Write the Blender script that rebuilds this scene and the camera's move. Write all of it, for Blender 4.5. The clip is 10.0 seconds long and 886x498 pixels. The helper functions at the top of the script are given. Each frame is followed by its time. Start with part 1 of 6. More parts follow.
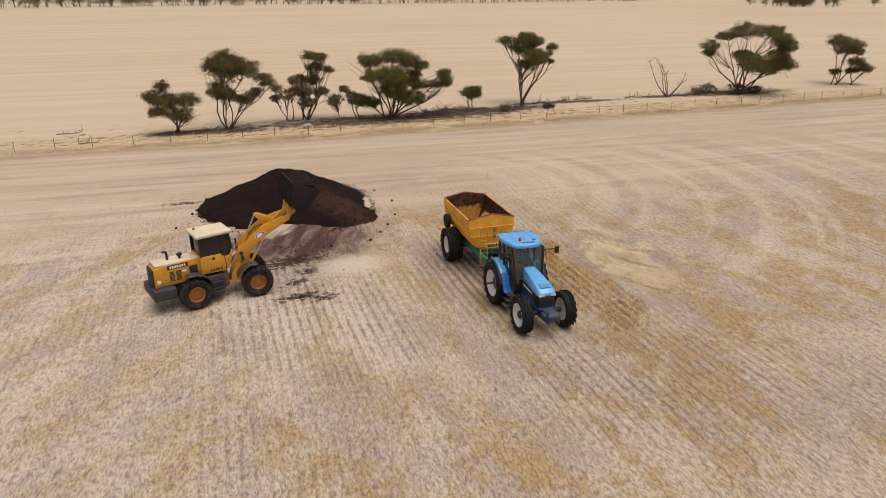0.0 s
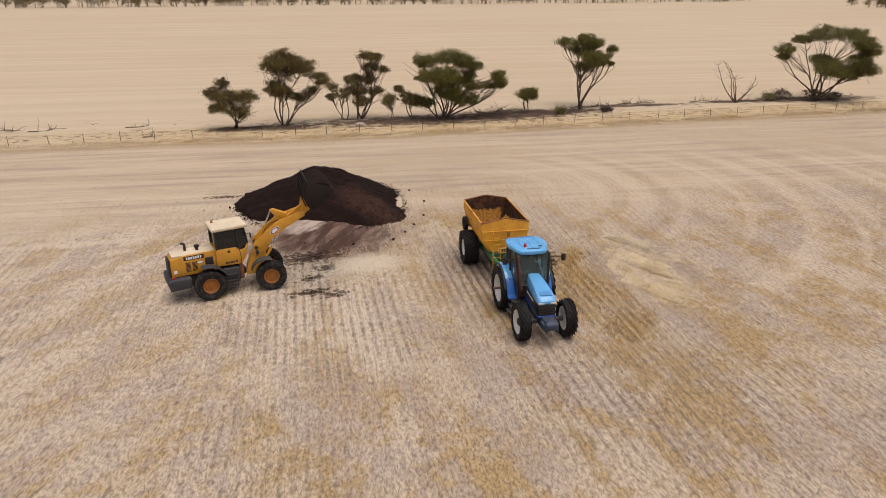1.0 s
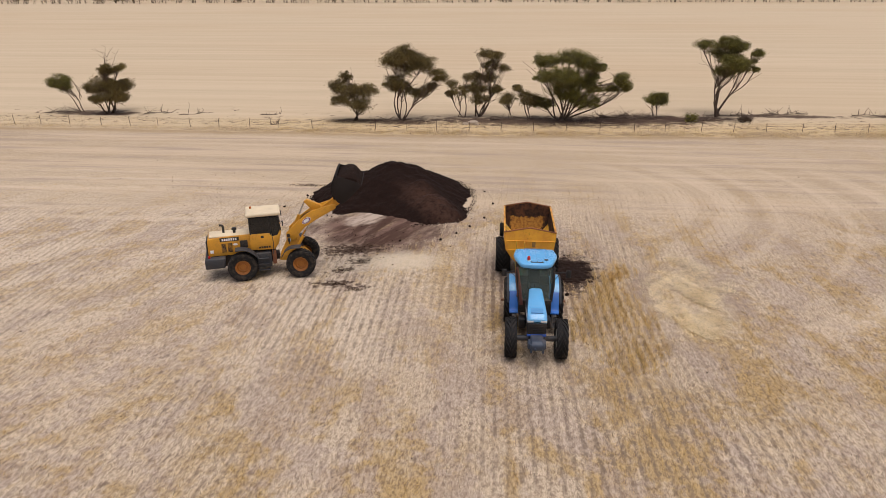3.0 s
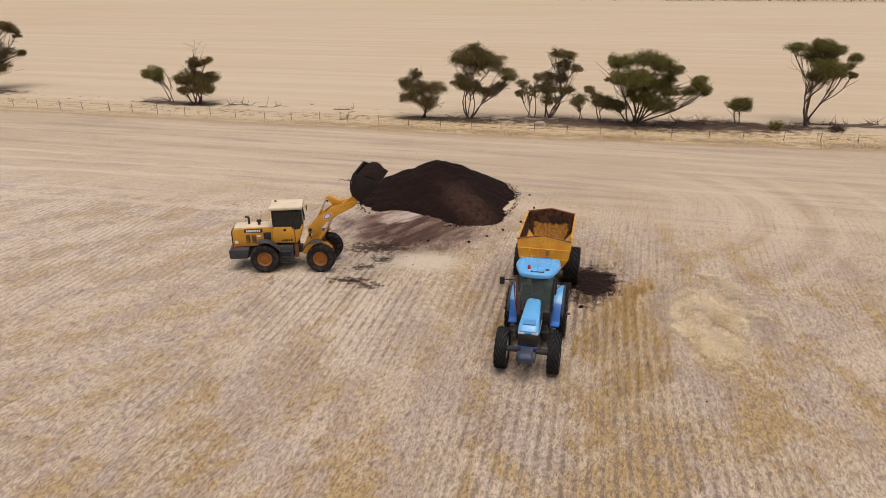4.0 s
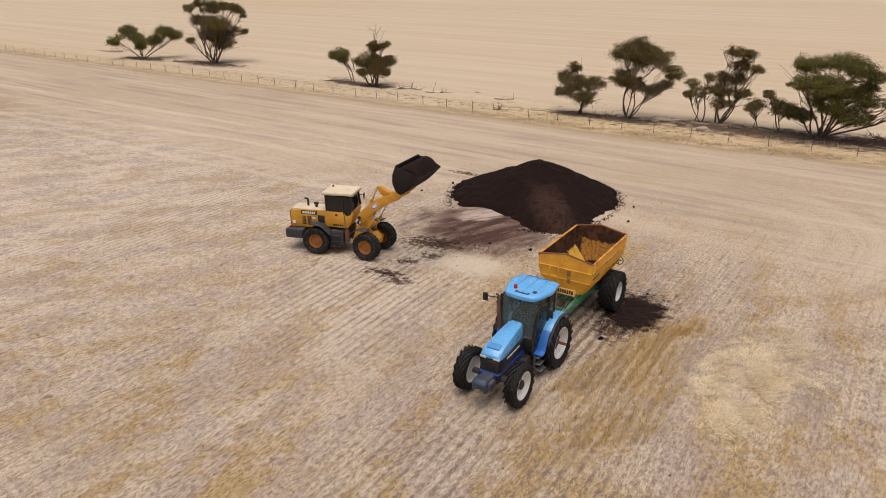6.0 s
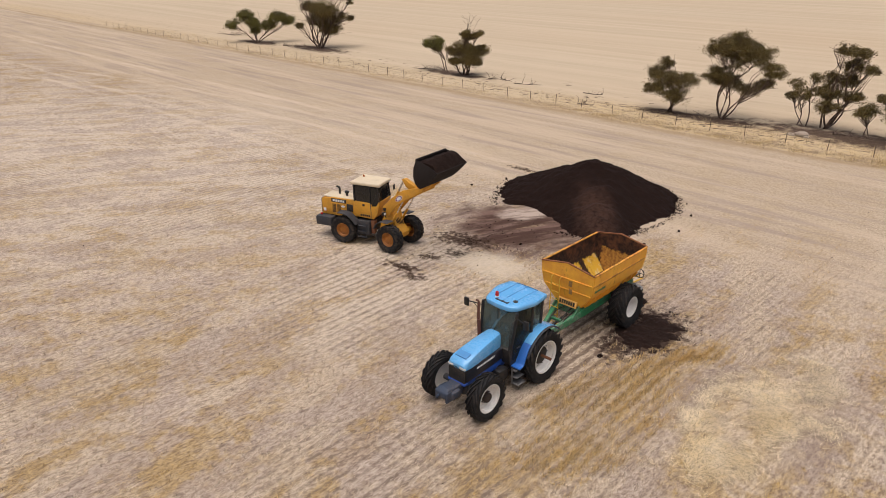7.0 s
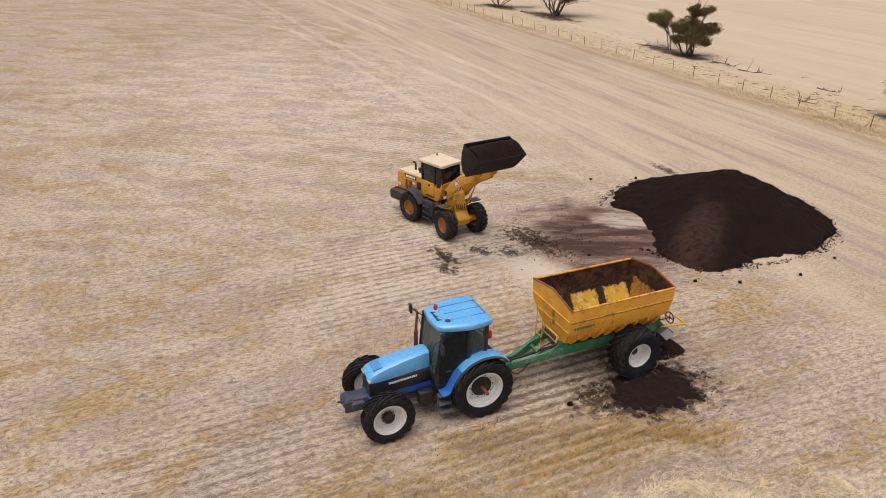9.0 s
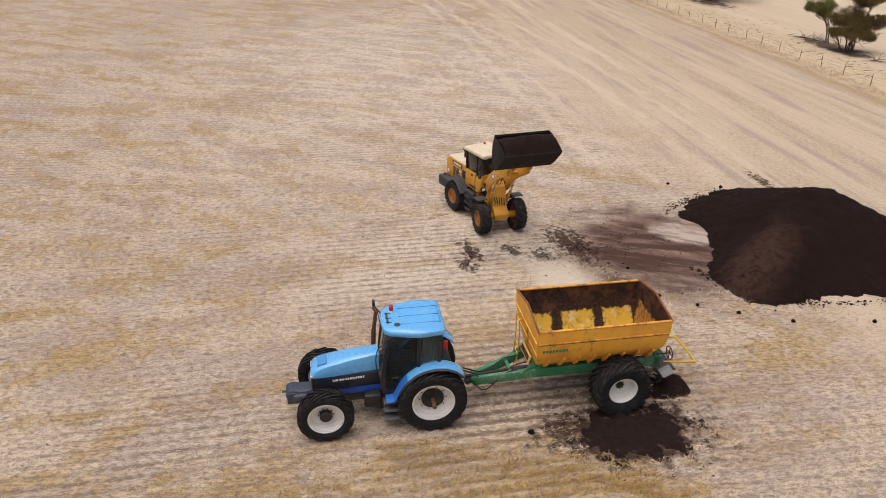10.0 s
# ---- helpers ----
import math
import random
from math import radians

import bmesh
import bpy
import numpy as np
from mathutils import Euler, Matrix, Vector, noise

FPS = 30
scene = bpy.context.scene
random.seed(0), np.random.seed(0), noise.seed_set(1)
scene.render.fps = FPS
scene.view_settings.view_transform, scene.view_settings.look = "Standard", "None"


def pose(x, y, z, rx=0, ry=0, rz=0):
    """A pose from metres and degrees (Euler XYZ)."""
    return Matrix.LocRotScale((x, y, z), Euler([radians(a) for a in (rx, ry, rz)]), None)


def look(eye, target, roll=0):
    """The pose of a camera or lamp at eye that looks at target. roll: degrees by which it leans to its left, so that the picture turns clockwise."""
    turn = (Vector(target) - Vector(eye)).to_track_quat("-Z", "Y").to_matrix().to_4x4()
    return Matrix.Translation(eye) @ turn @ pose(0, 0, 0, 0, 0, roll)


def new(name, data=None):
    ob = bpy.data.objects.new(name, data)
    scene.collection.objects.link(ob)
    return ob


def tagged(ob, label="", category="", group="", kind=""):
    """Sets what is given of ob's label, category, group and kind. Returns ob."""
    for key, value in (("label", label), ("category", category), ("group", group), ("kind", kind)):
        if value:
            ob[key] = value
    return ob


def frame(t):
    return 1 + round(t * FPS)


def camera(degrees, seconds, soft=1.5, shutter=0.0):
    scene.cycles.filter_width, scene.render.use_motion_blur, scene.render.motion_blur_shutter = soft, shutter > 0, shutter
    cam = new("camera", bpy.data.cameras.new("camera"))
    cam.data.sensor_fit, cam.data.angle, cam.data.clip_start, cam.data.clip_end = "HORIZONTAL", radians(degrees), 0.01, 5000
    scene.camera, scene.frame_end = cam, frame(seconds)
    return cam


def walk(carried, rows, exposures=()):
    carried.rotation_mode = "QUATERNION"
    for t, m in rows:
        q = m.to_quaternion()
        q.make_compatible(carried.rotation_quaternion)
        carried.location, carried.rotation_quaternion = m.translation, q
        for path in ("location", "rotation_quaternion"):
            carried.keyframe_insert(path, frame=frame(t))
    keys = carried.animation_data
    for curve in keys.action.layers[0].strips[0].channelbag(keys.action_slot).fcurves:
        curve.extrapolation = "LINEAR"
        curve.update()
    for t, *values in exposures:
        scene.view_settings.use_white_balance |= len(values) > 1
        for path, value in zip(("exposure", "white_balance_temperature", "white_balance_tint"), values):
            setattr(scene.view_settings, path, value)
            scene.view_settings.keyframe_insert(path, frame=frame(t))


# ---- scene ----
cam = camera(65.0, 10.0, soft=0.7)
METRES, EYE, TILT, LEAN, TURN = 44.585, 14.0, 0.0, 0.0, -15.3
ROWS = [
    (0.0, 0.0, 0.0, 0.0, -0.05, -21.12, 0.14),
    (0.5, 0.0348, 0.0023, 0.0005, 3.37, -21.08, 0.18),
    (1.0, 0.0707, 0.0074, 0.0009, 6.68, -21.08, 0.21),
    (1.5, 0.1075, 0.0155, 0.0009, 10.16, -21.07, 0.19),
    (2.0, 0.1455, 0.0271, 0.0008, 13.82, -21.06, 0.21),
    (2.5, 0.1836, 0.0423, 0.001, 17.6, -21.13, 0.23),
    (4.0, 0.2976, 0.1114, 0.0024, 30.33, -21.39, 0.16),
    (4.5, 0.3342, 0.1434, 0.0028, 34.79, -21.52, 0.15),
    (5.0, 0.3688, 0.1809, 0.0035, 39.53, -21.73, 0.16),
    (5.5, 0.3998, 0.2223, 0.0037, 44.64, -21.98, 0.11),
    (7.0, 0.4715, 0.3677, 0.0042, 60.36, -23.16, -0.05),
    (7.5, 0.4845, 0.4231, 0.0043, 65.75, -23.71, -0.05),
    (8.0, 0.4915, 0.4806, 0.0043, 71.65, -24.24, -0.12),
    (8.5, 0.4919, 0.5401, 0.0042, 77.48, -24.97, -0.24),
    (9.0, 0.4843, 0.6016, 0.004, 83.9, -25.75, -0.28),
    (9.5, 0.47, 0.6624, 0.0036, 90.57, -26.63, -0.37),
    (10.0, 0.4474, 0.7225, 0.0035, 97.59, -27.61, -0.51),
]
walk(cam, [(t, pose(0, 0, EYE, TILT, LEAN, TURN) @ pose(METRES * x, METRES * y, METRES * z, 90 + pitch, roll, yaw)) for t, x, y, z, yaw, pitch, roll in ROWS],
     exposures=[(0.0, -0.03, 6540, 15.3), (5.0, -0.02, 6540, 15.5), (10.0, 0.08, 6380, 15.5)])

# ---- daylight: thin overcast, soft and almost without direction ----
SUN_UP, SUN_TURN = radians(77), radians(150)
world = bpy.data.worlds.new("world")
scene.world = world
world.use_nodes = True
wn = world.node_tree.nodes
sky = wn.new("ShaderNodeTexSky")
sky.sky_type = "NISHITA"
sky.sun_disc = False
sky.sun_elevation, sky.sun_rotation = SUN_UP, SUN_TURN
sky.dust_density, sky.air_density, sky.ozone_density = 6.0, 1.0, 1.0
wn["Background"].inputs["Strength"].default_value = 0.10
veil = wn.new("ShaderNodeHueSaturation")  # thin cloud takes the blue out of the sky
veil.inputs["Saturation"].default_value = 0.55
world.node_tree.links.new(sky.outputs["Color"], veil.inputs["Color"])
world.node_tree.links.new(veil.outputs["Color"], wn["Background"].inputs["Color"])
sun_data = bpy.data.lights.new("sun", "SUN")
sun_data.energy, sun_data.angle, sun_data.color = 1.5, radians(60), (1.0, 0.95, 0.88)
sun = new("sun", sun_data)
sun.matrix_world = look((math.sin(SUN_TURN) * math.cos(SUN_UP) * 50, math.cos(SUN_TURN) * math.cos(SUN_UP) * 50, math.sin(SUN_UP) * 50), (0, 0, 0))


# ---- materials ----
class Nodes:
    """A short way to wire a node material."""

    def __init__(self, name):
        self.mat = bpy.data.materials.new(name)
        self.mat.use_nodes = True
        self.tree = self.mat.node_tree
        self.bsdf = self.tree.nodes["Principled BSDF"]
        self.pos = self.tree.nodes.new("ShaderNodeNewGeometry").outputs["Position"]
        self.obj = self.tree.nodes.new("ShaderNodeTexCoord").outputs["Object"]
        self.made = {}

    def link(self, a, b):
        self.tree.links.new(a, b)

    def put(self, socket, value):
        if isinstance(value, bpy.types.NodeSocket):
            self.link(value, socket)
        elif isinstance(value, tuple) and len(value) == 3 and socket.type == "RGBA":
            socket.default_value = (*value, 1)
        else:
            socket.default_value = value

    def noise(self, scale, detail=4.0, rough=0.55, vec=None, stretch=None, distort=0.0):
        v = self.pos if vec is None else vec
        key = (scale, detail, rough, stretch, distort)
        if vec is None and key in self.made:
            return self.made[key]
        if stretch:
            m = self.tree.nodes.new("ShaderNodeMapping")
            m.inputs["Scale"].default_value = stretch
            self.link(v, m.inputs["Vector"])
            v = m.outputs["Vector"]
        n = self.tree.nodes.new("ShaderNodeTexNoise")
        n.inputs["Scale"].default_value, n.inputs["Detail"].default_value = scale, detail
        n.inputs["Roughness"].default_value, n.inputs["Distortion"].default_value = rough, distort
        self.link(v, n.inputs["Vector"])
        if vec is None:
            self.made[key] = n.outputs["Fac"]
        return n.outputs["Fac"]

    def streaks(self, scale, angle, long=0.3, detail=5.0, rough=0.62, distort=0.5):
        """Noise drawn out along a heading (degrees from x) over the ground."""
        m = self.tree.nodes.new("ShaderNodeMapping")
        m.inputs["Rotation"].default_value = (0, 0, radians(90 - angle))
        self.link(self.pos, m.inputs["Vector"])
        return self.noise(scale, detail, rough, m.outputs["Vector"], (1.0, long, 1.0), distort)

    def ramp(self, value, lo, hi, a=0.0, b=1.0):
        n = self.tree.nodes.new("ShaderNodeMapRange")
        n.clamp, n.interpolation_type = True, "SMOOTHSTEP"
        self.put(n.inputs["Value"], value)
        for key, val in (("From Min", lo), ("From Max", hi), ("To Min", a), ("To Max", b)):
            n.inputs[key].default_value = val
        return n.outputs["Result"]

    def math(self, op, a, b=0.0, c=0.0):
        n = self.tree.nodes.new("ShaderNodeMath")
        n.operation = op
        for i, v in enumerate((a, b, c)):
            self.put(n.inputs[i], v)
        return n.outputs["Value"]

    def mix(self, fac, a, b, kind="MIX"):
        n = self.tree.nodes.new("ShaderNodeMix")
        n.data_type, n.blend_type = "RGBA", kind
        self.put(n.inputs["Factor"], fac)
        self.put(n.inputs[6], a)
        self.put(n.inputs[7], b)
        return n.outputs[2]

    def xyz(self, vec=None):
        if vec is None and "xyz" in self.made:
            return self.made["xyz"]
        n = self.tree.nodes.new("ShaderNodeSeparateXYZ")
        self.link(self.pos if vec is None else vec, n.inputs[0])
        if vec is None:
            self.made["xyz"] = (n.outputs[0], n.outputs[1], n.outputs[2])
        return n.outputs[0], n.outputs[1], n.outputs[2]

    def island(self):
        return self.tree.nodes["Geometry"].outputs["Random Per Island"]

    def bump(self, height, strength=0.4, distance=0.02):
        n = self.tree.nodes.new("ShaderNodeBump")
        n.inputs["Strength"].default_value, n.inputs["Distance"].default_value = strength, distance
        self.link(height, n.inputs["Height"])
        self.link(n.outputs["Normal"], self.bsdf.inputs["Normal"])

    def done(self, colour, rough=0.8, metal=0.0, spec=0.5):
        self.put(self.bsdf.inputs["Base Color"], colour)
        self.put(self.bsdf.inputs["Roughness"], rough)
        self.bsdf.inputs["Metallic"].default_value = metal
        self.bsdf.inputs["Specular IOR Level"].default_value = spec
        return self.mat


def paint(name, colour, rough=0.45, dirt=0.35, dirt_colour=(0.30, 0.22, 0.15), metal=0.0, scale=1.0):
    """Machine paint: slight fading, film of field dust, scattered scuffs."""
    n = Nodes(name)
    big = n.noise(1.3 * scale, 5, 0.6, n.obj)
    fine = n.noise(14 * scale, 6, 0.65, n.obj)
    c = n.mix(n.ramp(big, 0.35, 0.7, 0, 0.35), colour, tuple(min(1, v * 0.72) for v in colour))
    mask = n.math("MULTIPLY", n.ramp(big, 0.38, 0.72), n.ramp(fine, 0.35, 0.7))
    c = n.mix(n.math("MULTIPLY", mask, dirt), c, dirt_colour)
    scuff = n.ramp(n.noise(38 * scale, 3, 0.6, n.obj), 0.68, 0.75, 0, 0.5)
    c = n.mix(n.math("MULTIPLY", scuff, dirt), c, tuple(v * 0.5 for v in dirt_colour))
    r = n.math("ADD", n.math("MULTIPLY", mask, 0.35), rough)
    n.bump(fine, 0.08, 0.01)
    return n.done(c, r, metal)


STRAW_PALE, STRAW_GOLD, SOIL = (0.62, 0.505, 0.37), (0.47, 0.315, 0.115), (0.49, 0.40, 0.335)


def field_tones(n):
    """Large tone patches of the stubble shared by the soil and the straw on it: (gold, bare)."""
    x, y, _ = n.xyz()
    side = n.ramp(n.math("ADD", x, n.math("MULTIPLY", n.noise(0.07, 2, 0.5), 8)), 6.0, -3.0)

    def blend(scale, long, seed_shift):
        a, b = n.streaks(scale, 93 + seed_shift, long), n.streaks(scale * 1.1, 58 + seed_shift, long)
        return n.math("ADD", n.math("MULTIPLY", b, side), n.math("MULTIPLY", a, n.math("SUBTRACT", 1.0, side)))

    mid = n.noise(1.1, 5, 0.68, distort=0.4)
    gold = n.ramp(n.math("ADD", n.math("MULTIPLY", blend(0.42, 0.33, 0), 0.62), n.math("MULTIPLY", mid, 0.38)), 0.465, 0.58)
    bare = n.ramp(n.math("ADD", n.math("MULTIPLY", blend(0.50, 0.36, 5), 0.62), n.math("MULTIPLY", n.noise(1.7, 4, 0.6), 0.38)), 0.52, 0.44)
    return gold, bare


def blot(n, cx, cy, rx, ry, ragged=0.5, turn=0.0, scale=1.2, soft=0.25):
    """1 inside a ragged patch of ground round (cx, cy), 0 outside."""
    x, y, _ = n.xyz()
    dx, dy = n.math("SUBTRACT", x, cx), n.math("SUBTRACT", y, cy)
    c, s = math.cos(turn), math.sin(turn)
    u = n.math("DIVIDE", n.math("ADD", n.math("MULTIPLY", dx, c), n.math("MULTIPLY", dy, s)), rx)
    v = n.math("DIVIDE", n.math("SUBTRACT", n.math("MULTIPLY", dy, c), n.math("MULTIPLY", dx, s)), ry)
    d = n.math("SQRT", n.math("ADD", n.math("MULTIPLY", u, u), n.math("MULTIPLY", v, v)))
    d = n.math("ADD", d, n.math("MULTIPLY", n.math("SUBTRACT", n.noise(scale, 6, 0.65), 0.5), ragged * 2))
    return n.ramp(d, 1 + soft, 1 - soft)


def ground_material():
    n = Nodes("stubble_ground")
    x, y, _ = n.xyz()
    gold, bare = field_tones(n)
    fine = n.noise(10.0, 7, 0.76, stretch=(1.0, 0.40, 1.0), distort=0.25)
    grit = n.noise(24, 5, 0.8, stretch=(1.0, 0.7, 1.0))
    head = n.ramp(n.math("ADD", y, n.math("MULTIPLY", n.noise(0.06, 3, 0.5), 14)), 46, 54)
    body_of_field = n.math("SUBTRACT", 1.0, n.math("MULTIPLY", head, 0.75))
    c = n.mix(n.ramp(fine, 0.38, 0.58), (0.30, 0.225, 0.16), STRAW_PALE)
    # bleached stretches west of the machines and between them
    bleach = n.math("MAXIMUM", blot(n, -30, 31, 26, 17, 0.8, 0.1, 0.10, 0.6), n.math("MAXIMUM", blot(n, 2.0, 29, 5, 7, 0.8, 0, 0.25, 0.6), n.math("MULTIPLY", blot(n, -11, 28, 10, 7, 0.9, 0, 0.2, 0.7), 0.6)))
    c = n.mix(n.math("MULTIPLY", n.math("MULTIPLY", bleach, n.ramp(fine, 0.34, 0.58, 0.3, 1.0)), 0.72), c, (0.71, 0.605, 0.475))
    for cx, cy, rx, ry, tn in ((-10.0, 28.5, 1.9, 1.0, 0.4), (-5.6, 25.3, 2.1, 1.0, 0.8), (-6.8, 22.9, 2.3, 0.7, 0.9), (-2.8, 19.6, 2.1, 0.8, 1.0), (-3.2, 21.9, 2.2, 0.7, 0.9), (-0.7, 14.2, 2.3, 1.0, 0.9),
                               (1.1, 18.1, 1.5, 0.7, 1.0), (7.6, 16.4, 2.5, 1.0, 0.9), (4.9, 21.4, 1.5, 0.8, 0.6), (6.1, 26.2, 1.9, 1.2, 0.3), (-23.0, 16.5, 7.0, 1.7, 1.2), (16.6, 21.6, 2.4, 1.3, -0.5),
                               (23.0, 23.2, 2.4, 1.3, 0.2), (29.5, 37.5, 3.8, 1.1, 0.3), (31.5, 30.8, 2.2, 1.1, 0.0), (-10.2, 21.3, 1.9, 0.7, 0.8), (6.1, 30.0, 2.0, 1.6, 0.0)):
        gold = n.math("MAXIMUM", gold, n.math("MULTIPLY", blot(n, cx, cy, rx, ry, 1.0, tn, 0.7, 0.6), n.ramp(n.noise(1.3, 6, 0.7), 0.34, 0.56)))
    gold_here = n.math("MULTIPLY", gold, n.math("MULTIPLY", body_of_field, n.math("SUBTRACT", 1.0, n.math("MULTIPLY", bleach, 0.45))))
    c = n.mix(n.math("MULTIPLY", gold_here, 0.74), c, n.mix(n.ramp(fine, 0.39, 0.58), (0.21, 0.13, 0.05), STRAW_GOLD))
    c = n.mix(n.math("MULTIPLY", n.math("MULTIPLY", bare, body_of_field), 0.62), c, n.mix(n.ramp(fine, 0.38, 0.58), (0.26, 0.19, 0.15), SOIL))
    # drill rows: along y in the body of the field
    sway = n.math("MULTIPLY", n.math("SINE", n.math("ADD", n.math("MULTIPLY", y, 0.11), n.math("MULTIPLY", x, 0.05))), 0.5)
    wave_y = n.math("COSINE", n.math("MULTIPLY", n.math("ADD", n.math("SUBTRACT", x, sway), 52.21), 2 * math.pi / 0.42))
    broken = n.noise(3.6, 6, 0.78, stretch=(1.0, 0.75, 1.0))
    strong = n.math("MAXIMUM", blot(n, 2.0, 28.5, 4.2, 6.0, 0.8, 0, 0.3, 0.5), n.math("MAXIMUM", blot(n, 14.5, 20, 6, 4.5, 0.8, 0, 0.3, 0.5), n.math("MAXIMUM", blot(n, 10.9, 30.5, 2.0, 6.0, 0.8, 0, 0.4, 0.4), 0.0)))
    zone = n.math("MAXIMUM", n.ramp(n.noise(0.09, 3, 0.55), 0.44, 0.64, 0.06, 0.5), n.math("MULTIPLY", strong, n.ramp(n.noise(0.5, 4, 0.6), 0.36, 0.56, 0.45, 1.0)))
    where = n.math("MULTIPLY", zone, n.ramp(broken, 0.45, 0.53))
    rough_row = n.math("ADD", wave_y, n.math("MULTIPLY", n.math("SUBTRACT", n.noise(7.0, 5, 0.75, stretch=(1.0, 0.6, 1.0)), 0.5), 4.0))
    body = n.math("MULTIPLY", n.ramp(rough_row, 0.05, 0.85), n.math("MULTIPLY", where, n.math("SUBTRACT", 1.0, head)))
    # broken dark gaps between rows: bare soil plus the stubble's shade, both in the colour
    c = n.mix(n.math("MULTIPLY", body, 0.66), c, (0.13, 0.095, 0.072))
    # short dark dashes paint the soil's shade between the tufts, drawn out along the rows
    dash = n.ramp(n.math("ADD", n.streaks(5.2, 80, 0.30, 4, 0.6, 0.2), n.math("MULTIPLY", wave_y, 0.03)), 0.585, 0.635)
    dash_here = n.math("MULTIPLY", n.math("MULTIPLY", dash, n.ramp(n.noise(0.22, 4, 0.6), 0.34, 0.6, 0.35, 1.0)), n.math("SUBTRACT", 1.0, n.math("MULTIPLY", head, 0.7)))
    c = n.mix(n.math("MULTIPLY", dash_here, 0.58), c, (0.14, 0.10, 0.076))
    # every furrow a little darker than the stubble beside it: soil with shade painted in
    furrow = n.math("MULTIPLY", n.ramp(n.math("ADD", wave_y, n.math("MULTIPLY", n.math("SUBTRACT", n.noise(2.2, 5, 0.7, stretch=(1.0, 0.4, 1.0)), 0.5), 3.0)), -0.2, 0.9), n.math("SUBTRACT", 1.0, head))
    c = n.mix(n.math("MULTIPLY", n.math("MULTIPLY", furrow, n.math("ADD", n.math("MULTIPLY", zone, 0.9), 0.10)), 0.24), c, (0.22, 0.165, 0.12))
    # trodden, soiled rows under and beside the machines
    soiled = n.math("MULTIPLY", blot(n, 10.6, 31.6, 3.0, 5.6, 0.9, 0, 0.5, 0.5), n.ramp(n.math("ADD", n.math("MULTIPLY", rough_row, 0.11), n.noise(2.4, 6, 0.76, stretch=(1.0, 0.6, 1.0))), 0.42, 0.62))
    c = n.mix(n.math("MULTIPLY", soiled, 0.72), c, (0.12, 0.078, 0.055))
    c = n.mix(n.math("MULTIPLY", head, 0.45), c, (0.445, 0.345, 0.225))
    # the ground worked over round the machines: brown soil between the straws
    worn = n.math("MULTIPLY", blot(n, 12.8, 28.0, 6.5, 8.0, 0.9, 0, 0.3, 0.6), n.ramp(n.noise(4.6, 7, 0.8, stretch=(1.0, 0.6, 1.0)), 0.46, 0.58))
    c = n.mix(n.math("MULTIPLY", worn, 0.34), c, (0.19, 0.13, 0.088))
    # headland streaks parallel with the fence
    streak = n.noise(0.55, 5, 0.62, stretch=(0.05, 1.0, 1.0), distort=0.3)
    c = n.mix(n.math("MULTIPLY", n.math("MULTIPLY", head, n.ramp(streak, 0.44, 0.66)), 0.6), c, (0.60, 0.48, 0.35))
    streak2 = n.noise(0.9, 5, 0.62, stretch=(0.07, 1.0, 1.0))
    c = n.mix(n.math("MULTIPLY", n.math("MULTIPLY", head, n.ramp(streak2, 0.50, 0.66)), 0.6), c, (0.33, 0.26, 0.215))
    # pale wheelings: two lines that leave towards the west, and the sweep of a turning circle in the east
    west = n.ramp(x, 1.0, -10.0)
    wob = n.math("MULTIPLY", n.math("SUBTRACT", n.noise(0.4, 4, 0.6), 0.5), 1.6)
    for y0, k, q, w in ((40.2, 0.0495, 0.0, 0.38), (42.3, 0.0495, 0.0, 0.30), (45.57, -0.072, -0.003, 0.40), (48.2, -0.050, -0.002, 0.34), (51.2, 0.035, 0.0, 0.4)):
        line = n.math("SUBTRACT", y, n.math("ADD", n.math("ADD", y0, n.math("MULTIPLY", x, k)), n.math("MULTIPLY", n.math("MULTIPLY", x, x), q)))
        m = n.ramp(n.math("ABSOLUTE", n.math("ADD", line, wob)), w * 1.6, w * 0.4)
        c = n.mix(n.math("MULTIPLY", n.math("MULTIPLY", n.math("MULTIPLY", m, n.ramp(n.noise(0.5, 5, 0.65, stretch=(0.25, 1.0, 1.0)), 0.36, 0.6)), west), 0.5), c, (0.66, 0.55, 0.41))
    rx, ry = n.math("SUBTRACT", x, 12.0), n.math("SUBTRACT", y, 47.0)
    rad = n.math("SQRT", n.math("ADD", n.math("MULTIPLY", rx, rx), n.math("MULTIPLY", ry, ry)))
    vec = n.tree.nodes.new("ShaderNodeCombineXYZ")
    n.link(rad, vec.inputs[0])
    n.link(n.math("MULTIPLY", x, 0.06), vec.inputs[1])
    rings = n.noise(0.55, 4, 0.6, vec.outputs[0])
    east = n.math("MULTIPLY", n.ramp(n.math("ADD", x, n.math("MULTIPLY", y, 0.3)), 25.0, 36.0), n.ramp(y, 60, 50))
    c = n.mix(n.math("MULTIPLY", n.math("MULTIPLY", east, n.ramp(rings, 0.46, 0.64)), 0.38), c, (0.66, 0.545, 0.41))
    c = n.mix(n.math("MULTIPLY", n.math("MULTIPLY", east, n.ramp(rings, 0.47, 0.36)), 0.28), c, (0.36, 0.27, 0.18))
    # dark crumbs
    crumbs = n.ramp(n.noise(5.5, 5, 0.75), 0.62, 0.68)
    c = n.mix(n.math("MULTIPLY", crumbs, 0.75), c, (0.11, 0.08, 0.06))
    c = n.mix(n.math("MULTIPLY", n.ramp(grit, 0.50, 0.62, 0, 0.45), n.math("SUBTRACT", 1.0, n.math("MULTIPLY", head, 0.6))), c, (0.17, 0.125, 0.09))
    # the paddock beyond the fence: grazed, smooth, faint streaks
    away = n.math("MULTIPLY", n.math("MAXIMUM", n.math("SUBTRACT", x, 8.0), 0.0), 0.075)
